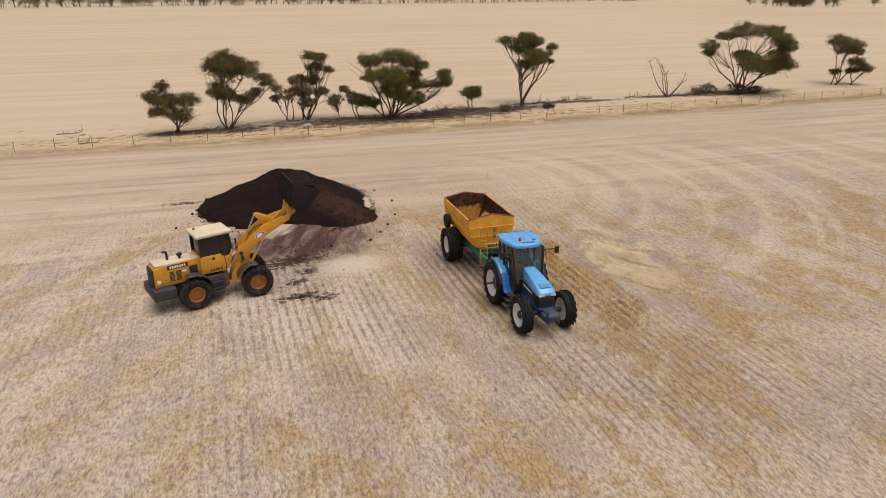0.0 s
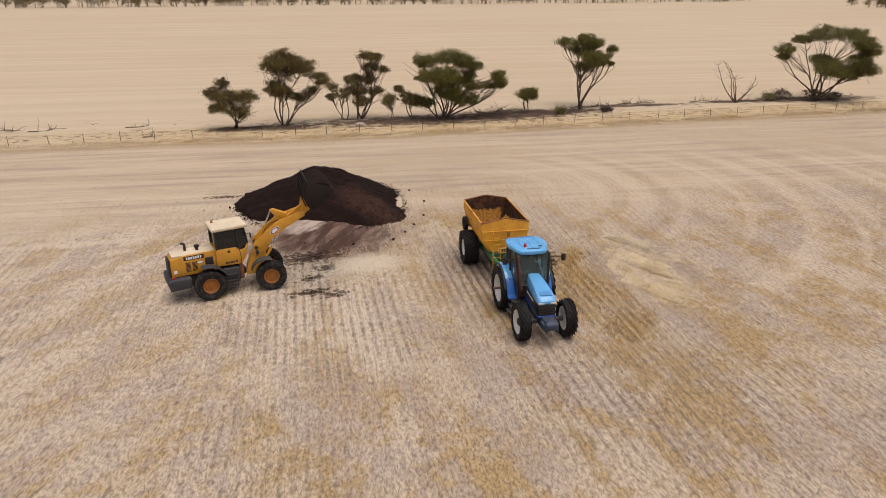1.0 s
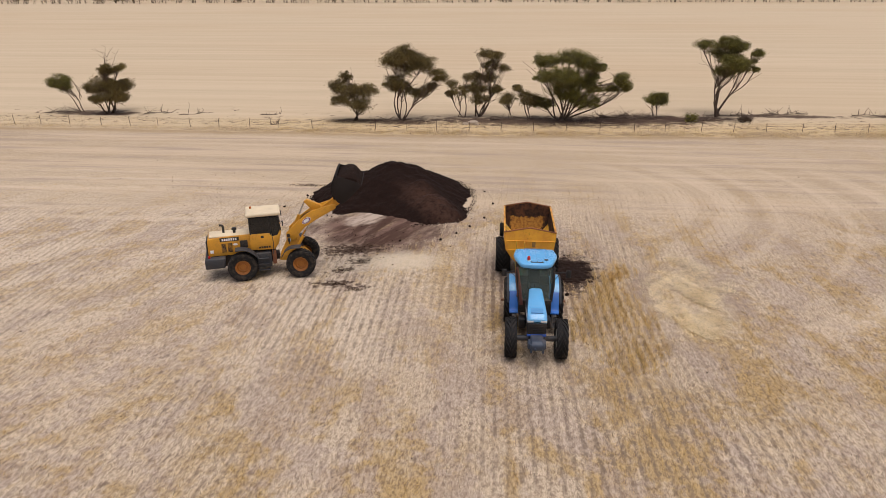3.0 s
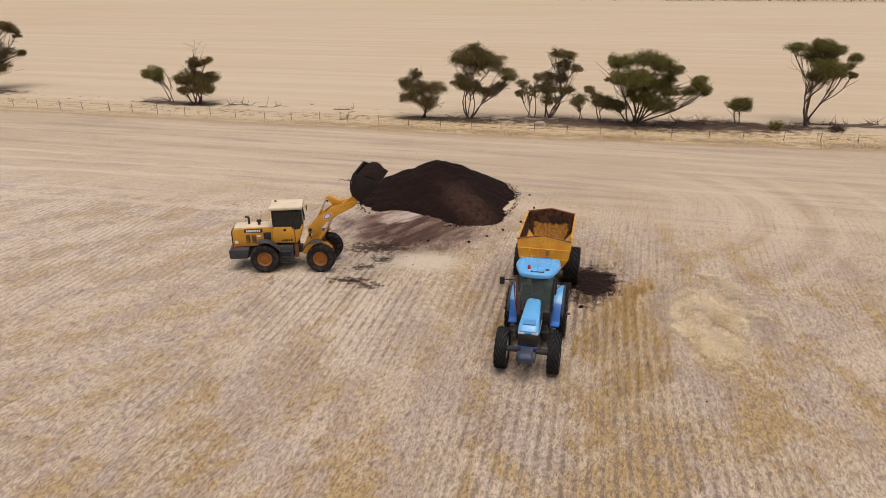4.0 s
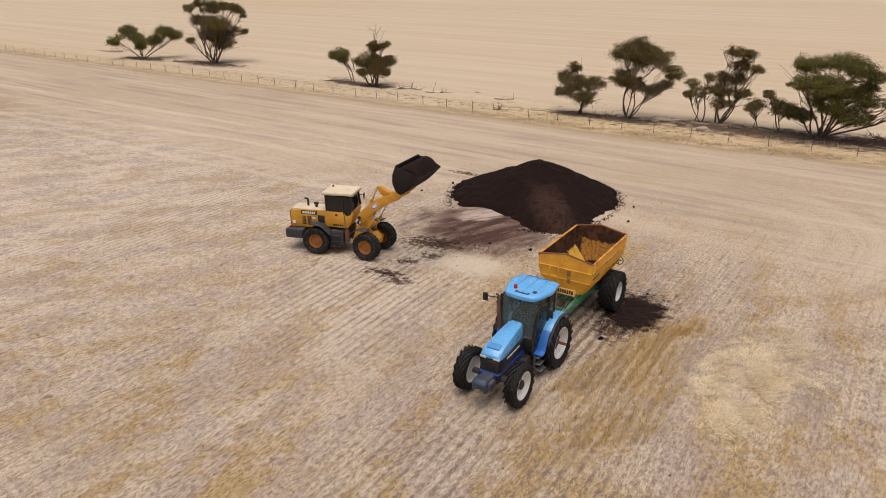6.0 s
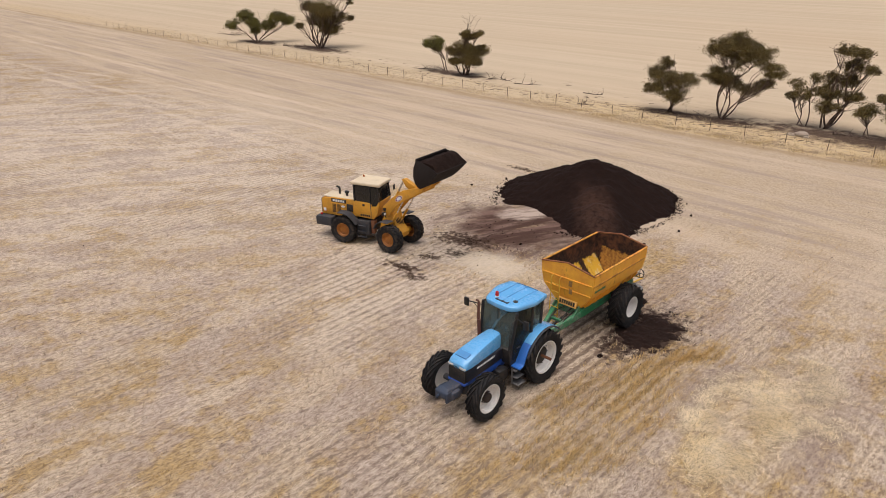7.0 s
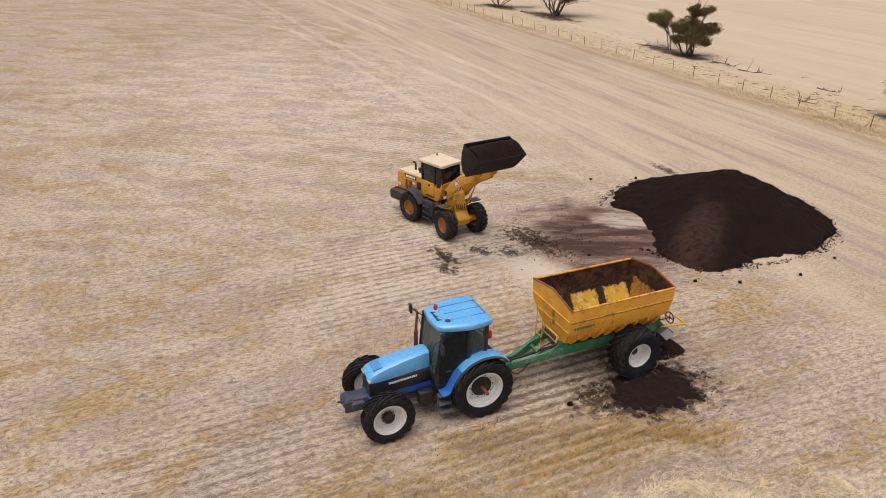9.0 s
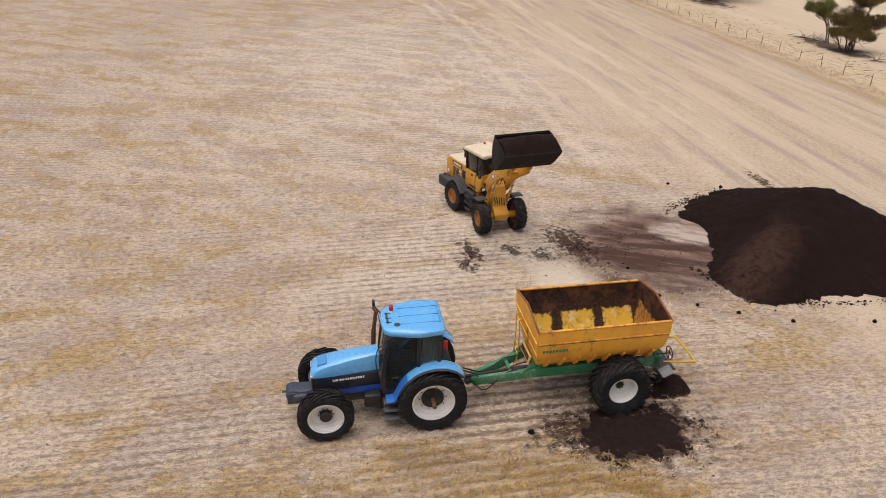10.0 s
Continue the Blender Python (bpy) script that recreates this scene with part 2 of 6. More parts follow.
    far_y = n.math("ADD", n.math("SUBTRACT", y, away), n.math("MULTIPLY", n.math("SUBTRACT", n.noise(0.10, 4, 0.6), 0.5), 2.4))
    paddock = n.ramp(far_y, 67.2, 68.8)
    ps = n.noise(0.33, 6, 0.6, stretch=(0.03, 1.0, 1.0), distort=0.25)
    pl = n.noise(0.012, 4, 0.55, stretch=(0.5, 1.0, 1.0))
    pc = n.mix(n.ramp(ps, 0.3, 0.72), (0.51, 0.41, 0.28), (0.585, 0.475, 0.335))
    pc = n.mix(n.ramp(n.noise(0.9, 5, 0.65, stretch=(0.12, 1.0, 1.0)), 0.55, 0.72, 0, 0.22), pc, (0.33, 0.24, 0.15))
    pc = n.mix(n.ramp(pl, 0.40, 0.7, 0, 0.5), pc, (0.50, 0.37, 0.235))
    litter = n.math("MULTIPLY", n.ramp(n.noise(0.8, 6, 0.7, stretch=(0.5, 1.0, 1.0)), 0.55, 0.70), n.ramp(y, 86, 74))
    pc = n.mix(n.math("MULTIPLY", litter, 0.5), pc, (0.22, 0.15, 0.10))
    c = n.mix(paddock, c, pc)
    # dry grass along the fence and up to the trees
    tuft = n.noise(1.6, 6, 0.72, stretch=(0.6, 1.0, 1.0))
    verge = n.math("MULTIPLY", n.math("MULTIPLY", n.ramp(far_y, 65.9, 66.6), n.ramp(far_y, 76.5, 69.5)), n.ramp(x, -26.0, -6.0, 0.45, 1.0))
    c = n.mix(n.math("MULTIPLY", n.math("MULTIPLY", verge, n.ramp(tuft, 0.36, 0.56)), 0.6), c, (0.60, 0.44, 0.21))
    c = n.mix(n.math("MULTIPLY", n.math("MULTIPLY", verge, n.ramp(tuft, 0.48, 0.38)), 0.7), c, (0.24, 0.15, 0.08))
    # bare brown furrow between field and verge
    edge = n.math("MULTIPLY", n.ramp(far_y, 64.6, 65.7), n.ramp(far_y, 66.4, 66.0))
    c = n.mix(n.math("MULTIPLY", edge, n.ramp(tuft, 0.34, 0.56, 0.35, 0.7)), c, (0.34, 0.235, 0.12))
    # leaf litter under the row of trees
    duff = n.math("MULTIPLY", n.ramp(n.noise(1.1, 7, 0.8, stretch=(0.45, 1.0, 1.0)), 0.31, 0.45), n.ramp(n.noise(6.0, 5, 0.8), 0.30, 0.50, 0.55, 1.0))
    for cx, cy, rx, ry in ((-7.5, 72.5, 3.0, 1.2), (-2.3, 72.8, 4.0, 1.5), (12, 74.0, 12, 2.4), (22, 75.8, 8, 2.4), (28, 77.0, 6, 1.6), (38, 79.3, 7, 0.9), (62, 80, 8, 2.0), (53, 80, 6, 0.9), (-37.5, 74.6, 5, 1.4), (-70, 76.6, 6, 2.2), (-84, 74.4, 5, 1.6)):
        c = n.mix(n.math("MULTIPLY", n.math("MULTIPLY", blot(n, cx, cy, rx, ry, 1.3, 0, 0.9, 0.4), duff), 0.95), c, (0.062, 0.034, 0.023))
    # scraped, manure-smeared strip between the heap and the loader's turning place
    c = n.mix(n.math("MULTIPLY", blot(n, 2.0, 38.8, 3.9, 3.5, 0.7, 0, 0.6, 0.5), n.ramp(n.streaks(1.3, 69, 0.2), 0.28, 0.52, 0.6, 0.95)), c, (0.165, 0.10, 0.078))
    smear = n.math("MULTIPLY", blot(n, 1.9, 38.7, 3.7, 3.4, 0.8, 0, 0.8, 0.45), n.ramp(n.streaks(1.0, 69, 0.16, 7, 0.7, 0.4), 0.38, 0.54))
    c = n.mix(n.math("MULTIPLY", smear, 0.9), c, (0.060, 0.030, 0.020))
    patch = n.math("MULTIPLY", blot(n, 0.7, 40.8, 1.45, 0.95, 0.55, 1.0, 1.2, 0.3), n.ramp(n.streaks(2.6, 62, 0.2), 0.36, 0.56, 0.4, 1.0))
    c = n.mix(n.math("MULTIPLY", patch, 0.9), c, (0.50, 0.40, 0.325))
    for cx, cy, rx, ry, tn in ((1.3, 30.7, 1.0, 0.30, 0.15), (2.5, 30.3, 0.6, 0.25, 0.5), (2.1, 33.8, 0.6, 0.55, 0.6), (1.4, 32.5, 0.6, 0.3, 0.4), (1.2, 35.4, 1.6, 0.7, 0.3), (-5.0, 47.9, 1.1, 0.28, 0.0)):
        c = n.mix(n.math("MULTIPLY", blot(n, cx, cy, rx, ry, 3.2, tn, 3.2, 0.3), 0.92), c, (0.055, 0.030, 0.018))
    # bleached bare spot
    c = n.mix(n.math("MULTIPLY", blot(n, 4.2, 34.0, 2.1, 1.3, 0.6, 0.3, 1.0, 0.6), 0.7), c, (0.62, 0.53, 0.40))
    # gold unslashed strip beside the tractor, bare greyish soil beyond it, and a swath of pale straw
    c = n.mix(n.math("MULTIPLY", n.math("MAXIMUM", blot(n, 16.5, 31.0, 0.8, 2.4, 1.0, -0.1, 0.9, 0.5), blot(n, 20.3, 31.2, 0.9, 2.2, 1.0, 0, 0.9, 0.5)), n.math("MULTIPLY", n.ramp(broken, 0.40, 0.56, 0.4, 1.0), 0.55)), c, (0.25, 0.185, 0.15))
    gold_strip = n.math("MAXIMUM", blot(n, 14.4, 30.6, 0.8, 4.2, 0.8, -0.33, 0.9, 0.5), blot(n, 14.9, 27.0, 1.5, 3.5, 0.9, 0, 0.9, 0.5))
    c = n.mix(n.math("MULTIPLY", n.math("MULTIPLY", gold_strip, n.ramp(n.math("ADD", n.math("MULTIPLY", rough_row, 0.5), n.math("MULTIPLY", n.math("SUBTRACT", broken, 0.5), 5.0)), 0.8, -0.5)), 0.42), c, (0.50, 0.35, 0.15))
    c = n.mix(n.math("MULTIPLY", n.math("MULTIPLY", gold_strip, n.ramp(n.math("ADD", n.math("MULTIPLY", rough_row, 0.5), n.math("MULTIPLY", n.math("SUBTRACT", broken, 0.5), 5.0)), 0.0, 1.0)), 0.6), c, (0.20, 0.135, 0.085))
    c = n.mix(n.math("MULTIPLY", n.math("MULTIPLY", blot(n, 18.35, 31.0, 1.6, 4.2, 0.9, -0.1, 0.9, 0.4), n.ramp(fine, 0.36, 0.56, 0.3, 1.0)), 0.42), c, (0.66, 0.52, 0.32))
    c = n.mix(n.math("MULTIPLY", blot(n, 12.6, 31.5, 0.45, 0.6, 2.4, 0, 3.4, 0.4), 0.85), c, (0.05, 0.030, 0.021))
    # spill under the spreader's wheel
    c = n.mix(n.math("MULTIPLY", blot(n, 13.0, 33.4, 1.35, 2.3, 1.6, 0, 2.6, 0.4), 0.95), c, (0.042, 0.024, 0.017))
    n.bump(n.math("ADD", n.math("MULTIPLY", fine, 0.6), n.math("MULTIPLY", grit, 0.4)), 0.5, 0.05)
    return n.done(c, 0.95, 0, 0.2)


def straw_material(name, pale, gold, dull=0.45):
    n = Nodes(name)
    g, bare = field_tones(n)
    c = n.mix(g, pale, gold)
    c = n.mix(n.math("MULTIPLY", bare, 0.35), c, (0.54, 0.43, 0.355))
    c = n.mix(n.ramp(n.island(), 0.25, 1.0, 0, dull), c, tuple(v * 0.36 for v in pale))
    c = n.mix(n.ramp(n.island(), 0.80, 0.86, 0, 0.65), c, (0.13, 0.095, 0.07))
    c = n.mix(n.ramp(n.noise(7.5, 6, 0.72, distort=0.4), 0.52, 0.38, 0, dull * 0.75), c, tuple(v * 0.42 for v in pale))
    return n.done(c, 0.85, 0, 0.25)


def soil_material(name, dark, light, light_at=None):
    """Crumbly compost with paler dry crust."""
    n = Nodes(name)
    big, mid, fine = n.noise(0.55, 5, 0.6), n.noise(3.5, 6, 0.7), n.noise(16, 5, 0.75)
    c = n.mix(n.ramp(mid, 0.3, 0.75), dark, tuple(v * 1.5 for v in dark))
    c = n.mix(n.ramp(fine, 0.64, 0.78, 0, 0.2), c, light)
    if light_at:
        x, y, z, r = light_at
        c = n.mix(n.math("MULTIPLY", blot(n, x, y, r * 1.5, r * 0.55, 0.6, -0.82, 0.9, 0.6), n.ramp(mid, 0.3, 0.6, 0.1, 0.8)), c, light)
    n.bump(n.math("ADD", n.math("MULTIPLY", mid, 0.7), n.math("MULTIPLY", fine, 0.5)), 0.9, 0.09)
    return n.done(c, 0.95, 0, 0.15)


def bark_material(name, a, b):
    n = Nodes(name)
    t = n.noise(6, 5, 0.65, stretch=(1, 1, 0.25))
    n.bump(t, 0.6, 0.03)
    return n.done(n.mix(n.ramp(t, 0.35, 0.65), a, b), 0.9, 0, 0.2)


def leaf_material(name, dark, light):
    n = Nodes(name)
    c = n.mix(n.ramp(n.island(), -0.3, 1.2), dark, light)
    c = n.mix(n.ramp(n.noise(0.7, 3, 0.5), 0.45, 0.7, 0, 0.5), c, (0.075, 0.055, 0.028))
    mat = n.done(c, 0.6, 0, 0.3)
    return mat


def rubber_material(name="tyre_rubber", dust=0.4):
    n = Nodes(name)
    d = n.ramp(n.noise(5, 6, 0.7, n.obj), 0.42, 0.72)
    n.bump(n.noise(40, 3, 0.6, n.obj), 0.2, 0.01)
    return n.done(n.mix(n.math("MULTIPLY", d, dust), (0.012, 0.012, 0.013), (0.075, 0.058, 0.044)), 0.8, 0, 0.3)


def glass_material(name, tint=(0.22, 0.26, 0.25)):
    n = Nodes(name)
    n.bsdf.inputs["Transmission Weight"].default_value = 0.92
    n.bsdf.inputs["IOR"].default_value = 1.2
    return n.done(tint, 0.02, 0, 0.3)


def rusty_material(name, colour, rust=0.5, soil=0.0):
    """Old yellow paint with rust runs and caked muck."""
    n = Nodes(name)
    big, mid = n.noise(1.1, 6, 0.65, n.obj), n.noise(5, 6, 0.7, n.obj)
    run = n.noise(3.2, 5, 0.65, n.obj, (1.0, 1.0, 0.18))
    c = n.mix(n.ramp(big, 0.38, 0.64, 0, 0.7), colour, (colour[0] * 0.80, colour[1] * 0.62, colour[2] * 0.9))
    m = n.ramp(n.math("ADD", n.math("MULTIPLY", run, 0.55), n.math("MULTIPLY", mid, 0.45)), 0.66 - 0.24 * rust, 0.80 - 0.22 * rust)
    c = n.mix(n.math("MULTIPLY", m, 0.85), c, (0.16, 0.055, 0.02))
    if soil:
        k = n.ramp(n.math("ADD", n.math("MULTIPLY", big, 0.7), n.math("MULTIPLY", mid, 0.3)), 0.66 - 0.3 * soil, 0.76 - 0.3 * soil)
        c = n.mix(k, c, (0.05, 0.030, 0.022))
    n.bump(mid, 0.25, 0.02)
    return n.done(c, 0.62, 0, 0.4)


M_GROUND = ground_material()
M_STRAW = straw_material("stubble_straw", (0.80, 0.665, 0.49), (0.62, 0.41, 0.15))
M_GOLD_STRAW = straw_material("golden_straw", (0.70, 0.49, 0.215), (0.60, 0.38, 0.135), 0.6)
M_PALE_STRAW = straw_material("matted_straw", (0.88, 0.73, 0.49), (0.84, 0.67, 0.40), 0.34)
M_GRASS = straw_material("dry_grass", (0.66, 0.52, 0.32), (0.54, 0.38, 0.16))
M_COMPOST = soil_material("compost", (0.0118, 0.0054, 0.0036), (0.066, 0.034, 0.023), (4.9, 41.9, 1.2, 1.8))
M_SPILL = soil_material("spilled_compost", (0.017, 0.0095, 0.007), (0.065, 0.036, 0.025))
M_BARK = bark_material("mallee_bark", (0.065, 0.045, 0.034), (0.20, 0.145, 0.108))
M_DEADWOOD = bark_material("dead_wood", (0.08, 0.055, 0.042), (0.24, 0.18, 0.14))
M_LEAF = leaf_material("mallee_leaves", (0.028, 0.022, 0.009), (0.255, 0.182, 0.052))
M_LEAF_GREEN = leaf_material("green_leaves", (0.025, 0.025, 0.008), (0.255, 0.226, 0.042))
M_RUBBER = rubber_material(dust=0.18)
M_LUG = rubber_material("worn_lug_rubber", 0.7)
M_RUBBER_DUSTY = rubber_material("dusty_tyre_rubber", 0.95)
M_BLUE = paint("light_blue_paint", (0.13, 0.45, 0.82), 0.24, 0.12, (0.35, 0.36, 0.36))
M_BLUE.node_tree.nodes["Principled BSDF"].inputs["Coat Weight"].default_value = 0.6
M_BLUE.node_tree.nodes["Principled BSDF"].inputs["Coat Roughness"].default_value = 0.12
M_BLUE_MID = paint("mid_blue_paint", (0.075, 0.29, 0.60), 0.4, 0.12, (0.3, 0.3, 0.3))
# the mudguard's blue with the shade of its front face painted in
M_BLUE_SHADE = paint("shaded_blue_paint", (0.035, 0.17, 0.56), 0.35, 0.15)
M_BLUE_DEEP = paint("deep_blue_paint", (0.018, 0.095, 0.44), 0.4, 0.2)
M_NAVY = paint("dark_side_panel", (0.012, 0.016, 0.03), 0.4, 0.2)
M_BLACK = paint("black_plastic", (0.012, 0.012, 0.013), 0.5, 0.25)
M_IRON = paint("dark_grey_iron", (0.035, 0.038, 0.045), 0.6, 0.4)
M_SLATE = paint("slate_blue_iron", (0.035, 0.052, 0.085), 0.55, 0.35)
M_WHITE = paint("white_rim_paint", (0.84, 0.82, 0.77), 0.45, 0.15, (0.45, 0.36, 0.27))
M_HUB = paint("rusty_hub", (0.032, 0.022, 0.018), 0.7, 0.4)
M_RUST = rusty_material("rusted_steel", (0.20, 0.085, 0.04), 0.7)
M_EXHAUST = rusty_material("rusty_exhaust", (0.14, 0.06, 0.04), 0.6)


def hopper_inside(name, axis):
    """Caked inner face with ragged patches scraped back to yellow; axis tells along which object axis they lie."""
    n = Nodes(name)
    ox, oy, oz = n.xyz(n.obj)
    along = ox if axis == "x" else oy
    big, mid = n.noise(2.4, 6, 0.65, n.obj), n.noise(9, 6, 0.7, n.obj)
    muck = n.mix(n.ramp(mid, 0.35, 0.7), (0.022, 0.013, 0.010), (0.085, 0.038, 0.020))
    muck = n.mix(n.ramp(n.math("ADD", n.math("MULTIPLY", big, 0.7), n.math("MULTIPLY", oz, 0.10)), 0.58, 0.76), muck, (0.15, 0.058, 0.026))
    drip = n.noise(4.5, 6, 0.65, n.obj, (1.0, 1.0, 0.22))
    yellow = n.mix(n.ramp(n.noise(3.4, 6, 0.7, n.obj, (1.0, 1.0, 0.35)), 0.52, 0.70), n.mix(n.ramp(big, 0.5, 0.62), (0.80, 0.47, 0.05), (0.80, 0.62, 0.30)), (0.42, 0.17, 0.03)) if axis == "x" else n.mix(n.ramp(mid, 0.42, 0.66), (0.54, 0.26, 0.05), (0.27, 0.11, 0.03))
    c = muck
    for cx, rx, z0, rz in (((2.02, 0.46, 1.76, 0.42), (0.70, 0.54, 1.78, 0.42), (-0.67, 0.50, 1.78, 0.42)) if axis == "x" else ((0.0, 0.86, 2.02, 0.50),)):
        u = n.math("ABSOLUTE", n.math("DIVIDE", n.math("SUBTRACT", along, cx), rx))
        v = n.math("ABSOLUTE", n.math("DIVIDE", n.math("SUBTRACT", oz, z0), rz))
        d = n.math("ADD", n.math("MAXIMUM", u, v), n.math("MULTIPLY", n.math("SUBTRACT", drip, 0.5), 0.8))
        d = n.math("ADD", d, n.math("MULTIPLY", n.math("SUBTRACT", mid, 0.5), 0.6))
        c = n.mix(n.ramp(d, 1.04, 0.88), c, yellow)
    n.bump(n.math("ADD", mid, big), 0.4, 0.03)
    return n.done(c, 0.8, 0, 0.3)


M_LINER_SIDE, M_LINER_END = hopper_inside("hopper_side_inside", "x"), hopper_inside("hopper_end_inside", "y")
M_SPREADER = rusty_material("spreader_yellow", (0.96, 0.50, 0.055), 0.36)
M_FADED = paint("faded_decal", (0.36, 0.20, 0.06), 0.6, 0.3)
M_LINER = rusty_material("spreader_inside", (0.50, 0.24, 0.02), 0.9, 0.85)
M_GREEN = paint("chassis_green", (0.020, 0.20, 0.08), 0.5, 0.85, (0.36, 0.35, 0.31))
M_YELLOW = paint("bright_yellow", (0.72, 0.43, 0.03), 0.45, 0.25)
M_LOADER = paint("loader_yellow", (0.70, 0.335, 0.030), 0.42, 0.5, (0.20, 0.11, 0.055))
M_LOADER_RIM = paint("loader_rim", (0.36, 0.13, 0.018), 0.55, 0.7, (0.12, 0.07, 0.045))
M_CREAM = paint("cream_roof", (0.74, 0.62, 0.43), 0.55, 0.2)
M_BUCKET = paint("worn_bucket_steel", (0.013, 0.008, 0.006), 0.9, 0.6, (0.030, 0.018, 0.013))
M_CHROME = paint("bright_steel", (0.75, 0.75, 0.75), 0.2, 0.1, metal=1.0)
M_GLASS = glass_material("tinted_glass", (0.15, 0.18, 0.17))
M_GLASS_CLEAR = glass_material("clear_glass", (0.46, 0.54, 0.50))
M_GREY = paint("grey_steel", (0.25, 0.25, 0.24), 0.6, 0.4)
M_STEP = paint("worn_step_steel", (0.10, 0.10, 0.10), 0.6, 0.5)
M_RIB = rusty_material("rust_edged_yellow", (0.80, 0.40, 0.05), 0.8)
M_RIM = rusty_material("rusted_yellow_rail", (0.34, 0.14, 0.045), 0.85)
M_DARKGLASS = paint("dark_cab_glass", (0.008, 0.010, 0.011), 0.08, 0.05)
M_RED = paint("red_lens", (0.55, 0.02, 0.015), 0.25, 0.05)
M_AMBER = paint("amber_lens", (0.50, 0.13, 0.02), 0.25, 0.05)
M_LENS = paint("clear_lens", (0.72, 0.72, 0.70), 0.15, 0.05)
M_BOARD = paint("pale_yellow_board", (0.82, 0.45, 0.11), 0.5, 0.15)
M_INK = paint("black_ink", (0.02, 0.018, 0.016), 0.5, 0.1)
M_DECAL = paint("white_decal", (0.86, 0.86, 0.85), 0.5, 0.05)
M_PURPLE = paint("purple_decal", (0.16, 0.02, 0.16), 0.5, 0.1)
M_POST = paint("steel_post", (0.095, 0.068, 0.05), 0.8, 0.4)
M_HOSE = paint("black_hose", (0.014, 0.014, 0.014), 0.5, 0.2)
M_SEAT = paint("grey_seat", (0.06, 0.06, 0.065), 0.8, 0.2)


# ---- mesh helpers ----
def finish(name, bm, mat, smooth=40):
    me = bpy.data.meshes.new(name)
    bmesh.ops.recalc_face_normals(bm, faces=bm.faces)
    bm.to_mesh(me)
    bm.free()
    me.materials.append(mat)
    me.polygons.foreach_set("use_smooth", [True] * len(me.polygons))
    me.set_sharp_from_angle(angle=radians(smooth))
    return me


def part(name, bm, mat, parent, label=""):
    ob = new(name, finish(name, bm, mat))
    ob.parent = parent
    return tagged(ob, label)


def thing(name, m, label, category, group=""):
    ob = new(name)
    ob.empty_display_size = 0.2
    ob.matrix_basis = m
    return tagged(ob, label, category, group)


def bevelled(bm, verts, width, segs=2):
    if width > 0:
        edges = {e for v in verts for e in v.link_edges if e.is_manifold and e.calc_face_angle(0) > 0.4}
        bmesh.ops.bevel(bm, geom=list(edges), offset=width, segments=segs, affect="EDGES", clamp_overlap=True, profile=0.5)


def box(bm, lo, hi, bev=0.015, m=None):
    c = [(a + b) / 2 for a, b in zip(lo, hi)]
    s = [abs(b - a) for a, b in zip(lo, hi)]
    r = bmesh.ops.create_cube(bm, size=1, matrix=(m or Matrix()) @ Matrix.Translation(c) @ Matrix.Diagonal((*s, 1)))
    bevelled(bm, r["verts"], min(bev, min(s) * 0.45))
    return bm


def loft(bm, rings, bev=0.0, closed=True):
    """Skin over rings of equal count, with capped ends."""
    vs = [[bm.verts.new(p) for p in ring] for ring in rings]
    k = len(rings[0])
    for a, b in zip(vs, vs[1:]):
        for i in range(k if closed else k - 1):
            bm.faces.new((a[i], a[(i + 1) % k], b[(i + 1) % k], b[i]))
    if closed:
        bm.faces.new(vs[0])
        bm.faces.new(vs[-1][::-1])
    flat = [v for ring in vs for v in ring]
    bmesh.ops.recalc_face_normals(bm, faces=bm.faces)
    bevelled(bm, flat, bev)
    return bm


def slab(bm, outline, y0, y1, bev=0.0):
    """A side outline in (x, z) drawn out across y."""
    return loft(bm, [[(x, y0, z) for x, z in outline], [(x, y1, z) for x, z in outline]], bev)


def slab_x(bm, outline, x0, x1, bev=0.0):
    """A front outline in (y, z) drawn out along x."""
    return loft(bm, [[(x0, y, z) for y, z in outline], [(x1, y, z) for y, z in outline]], bev)


def strip(points, t):
    """A bent sheet's section: the polyline and its copy t to one side."""
    out = []
    for i, p in enumerate(points):
        a, b = points[max(0, i - 1)], points[min(len(points) - 1, i + 1)]
        d = Vector((b[0] - a[0], b[1] - a[1])).normalized()
        out.append((p[0] - d.y * t, p[1] + d.x * t))
    return list(points) + out[::-1]


def rod(bm, p, q, r, r2=None, segs=12):
    p, q = Vector(p), Vector(q)
    turn = (q - p).to_track_quat("Z", "Y").to_matrix().to_4x4()
    bmesh.ops.create_cone(bm, cap_ends=True, segments=segs, radius1=r, radius2=r if r2 is None else r2, depth=(q - p).length,
                          matrix=Matrix.Translation((p + q) / 2) @ turn)
    return bm


def tube(bm, points, r, segs=8, r_end=None):
    """A bent round bar through the points."""
    pts = [Vector(p) for p in points]
    rings = []
    up = Vector((0.13, 0.27, 0.95)).normalized()
    for i, p in enumerate(pts):
        d = (pts[min(i + 1, len(pts) - 1)] - pts[max(i - 1, 0)]).normalized()
        a = d.cross(up)
        a = a.normalized() if a.length > 1e-3 else d.orthogonal().normalized()
        b = d.cross(a)
        rr = r if r_end is None else r + (r_end - r) * i / (len(pts) - 1)
        rings.append([p + (a * math.cos(2 * math.pi * j / segs) + b * math.sin(2 * math.pi * j / segs)) * rr for j in range(segs)])
    return loft(bm, rings)


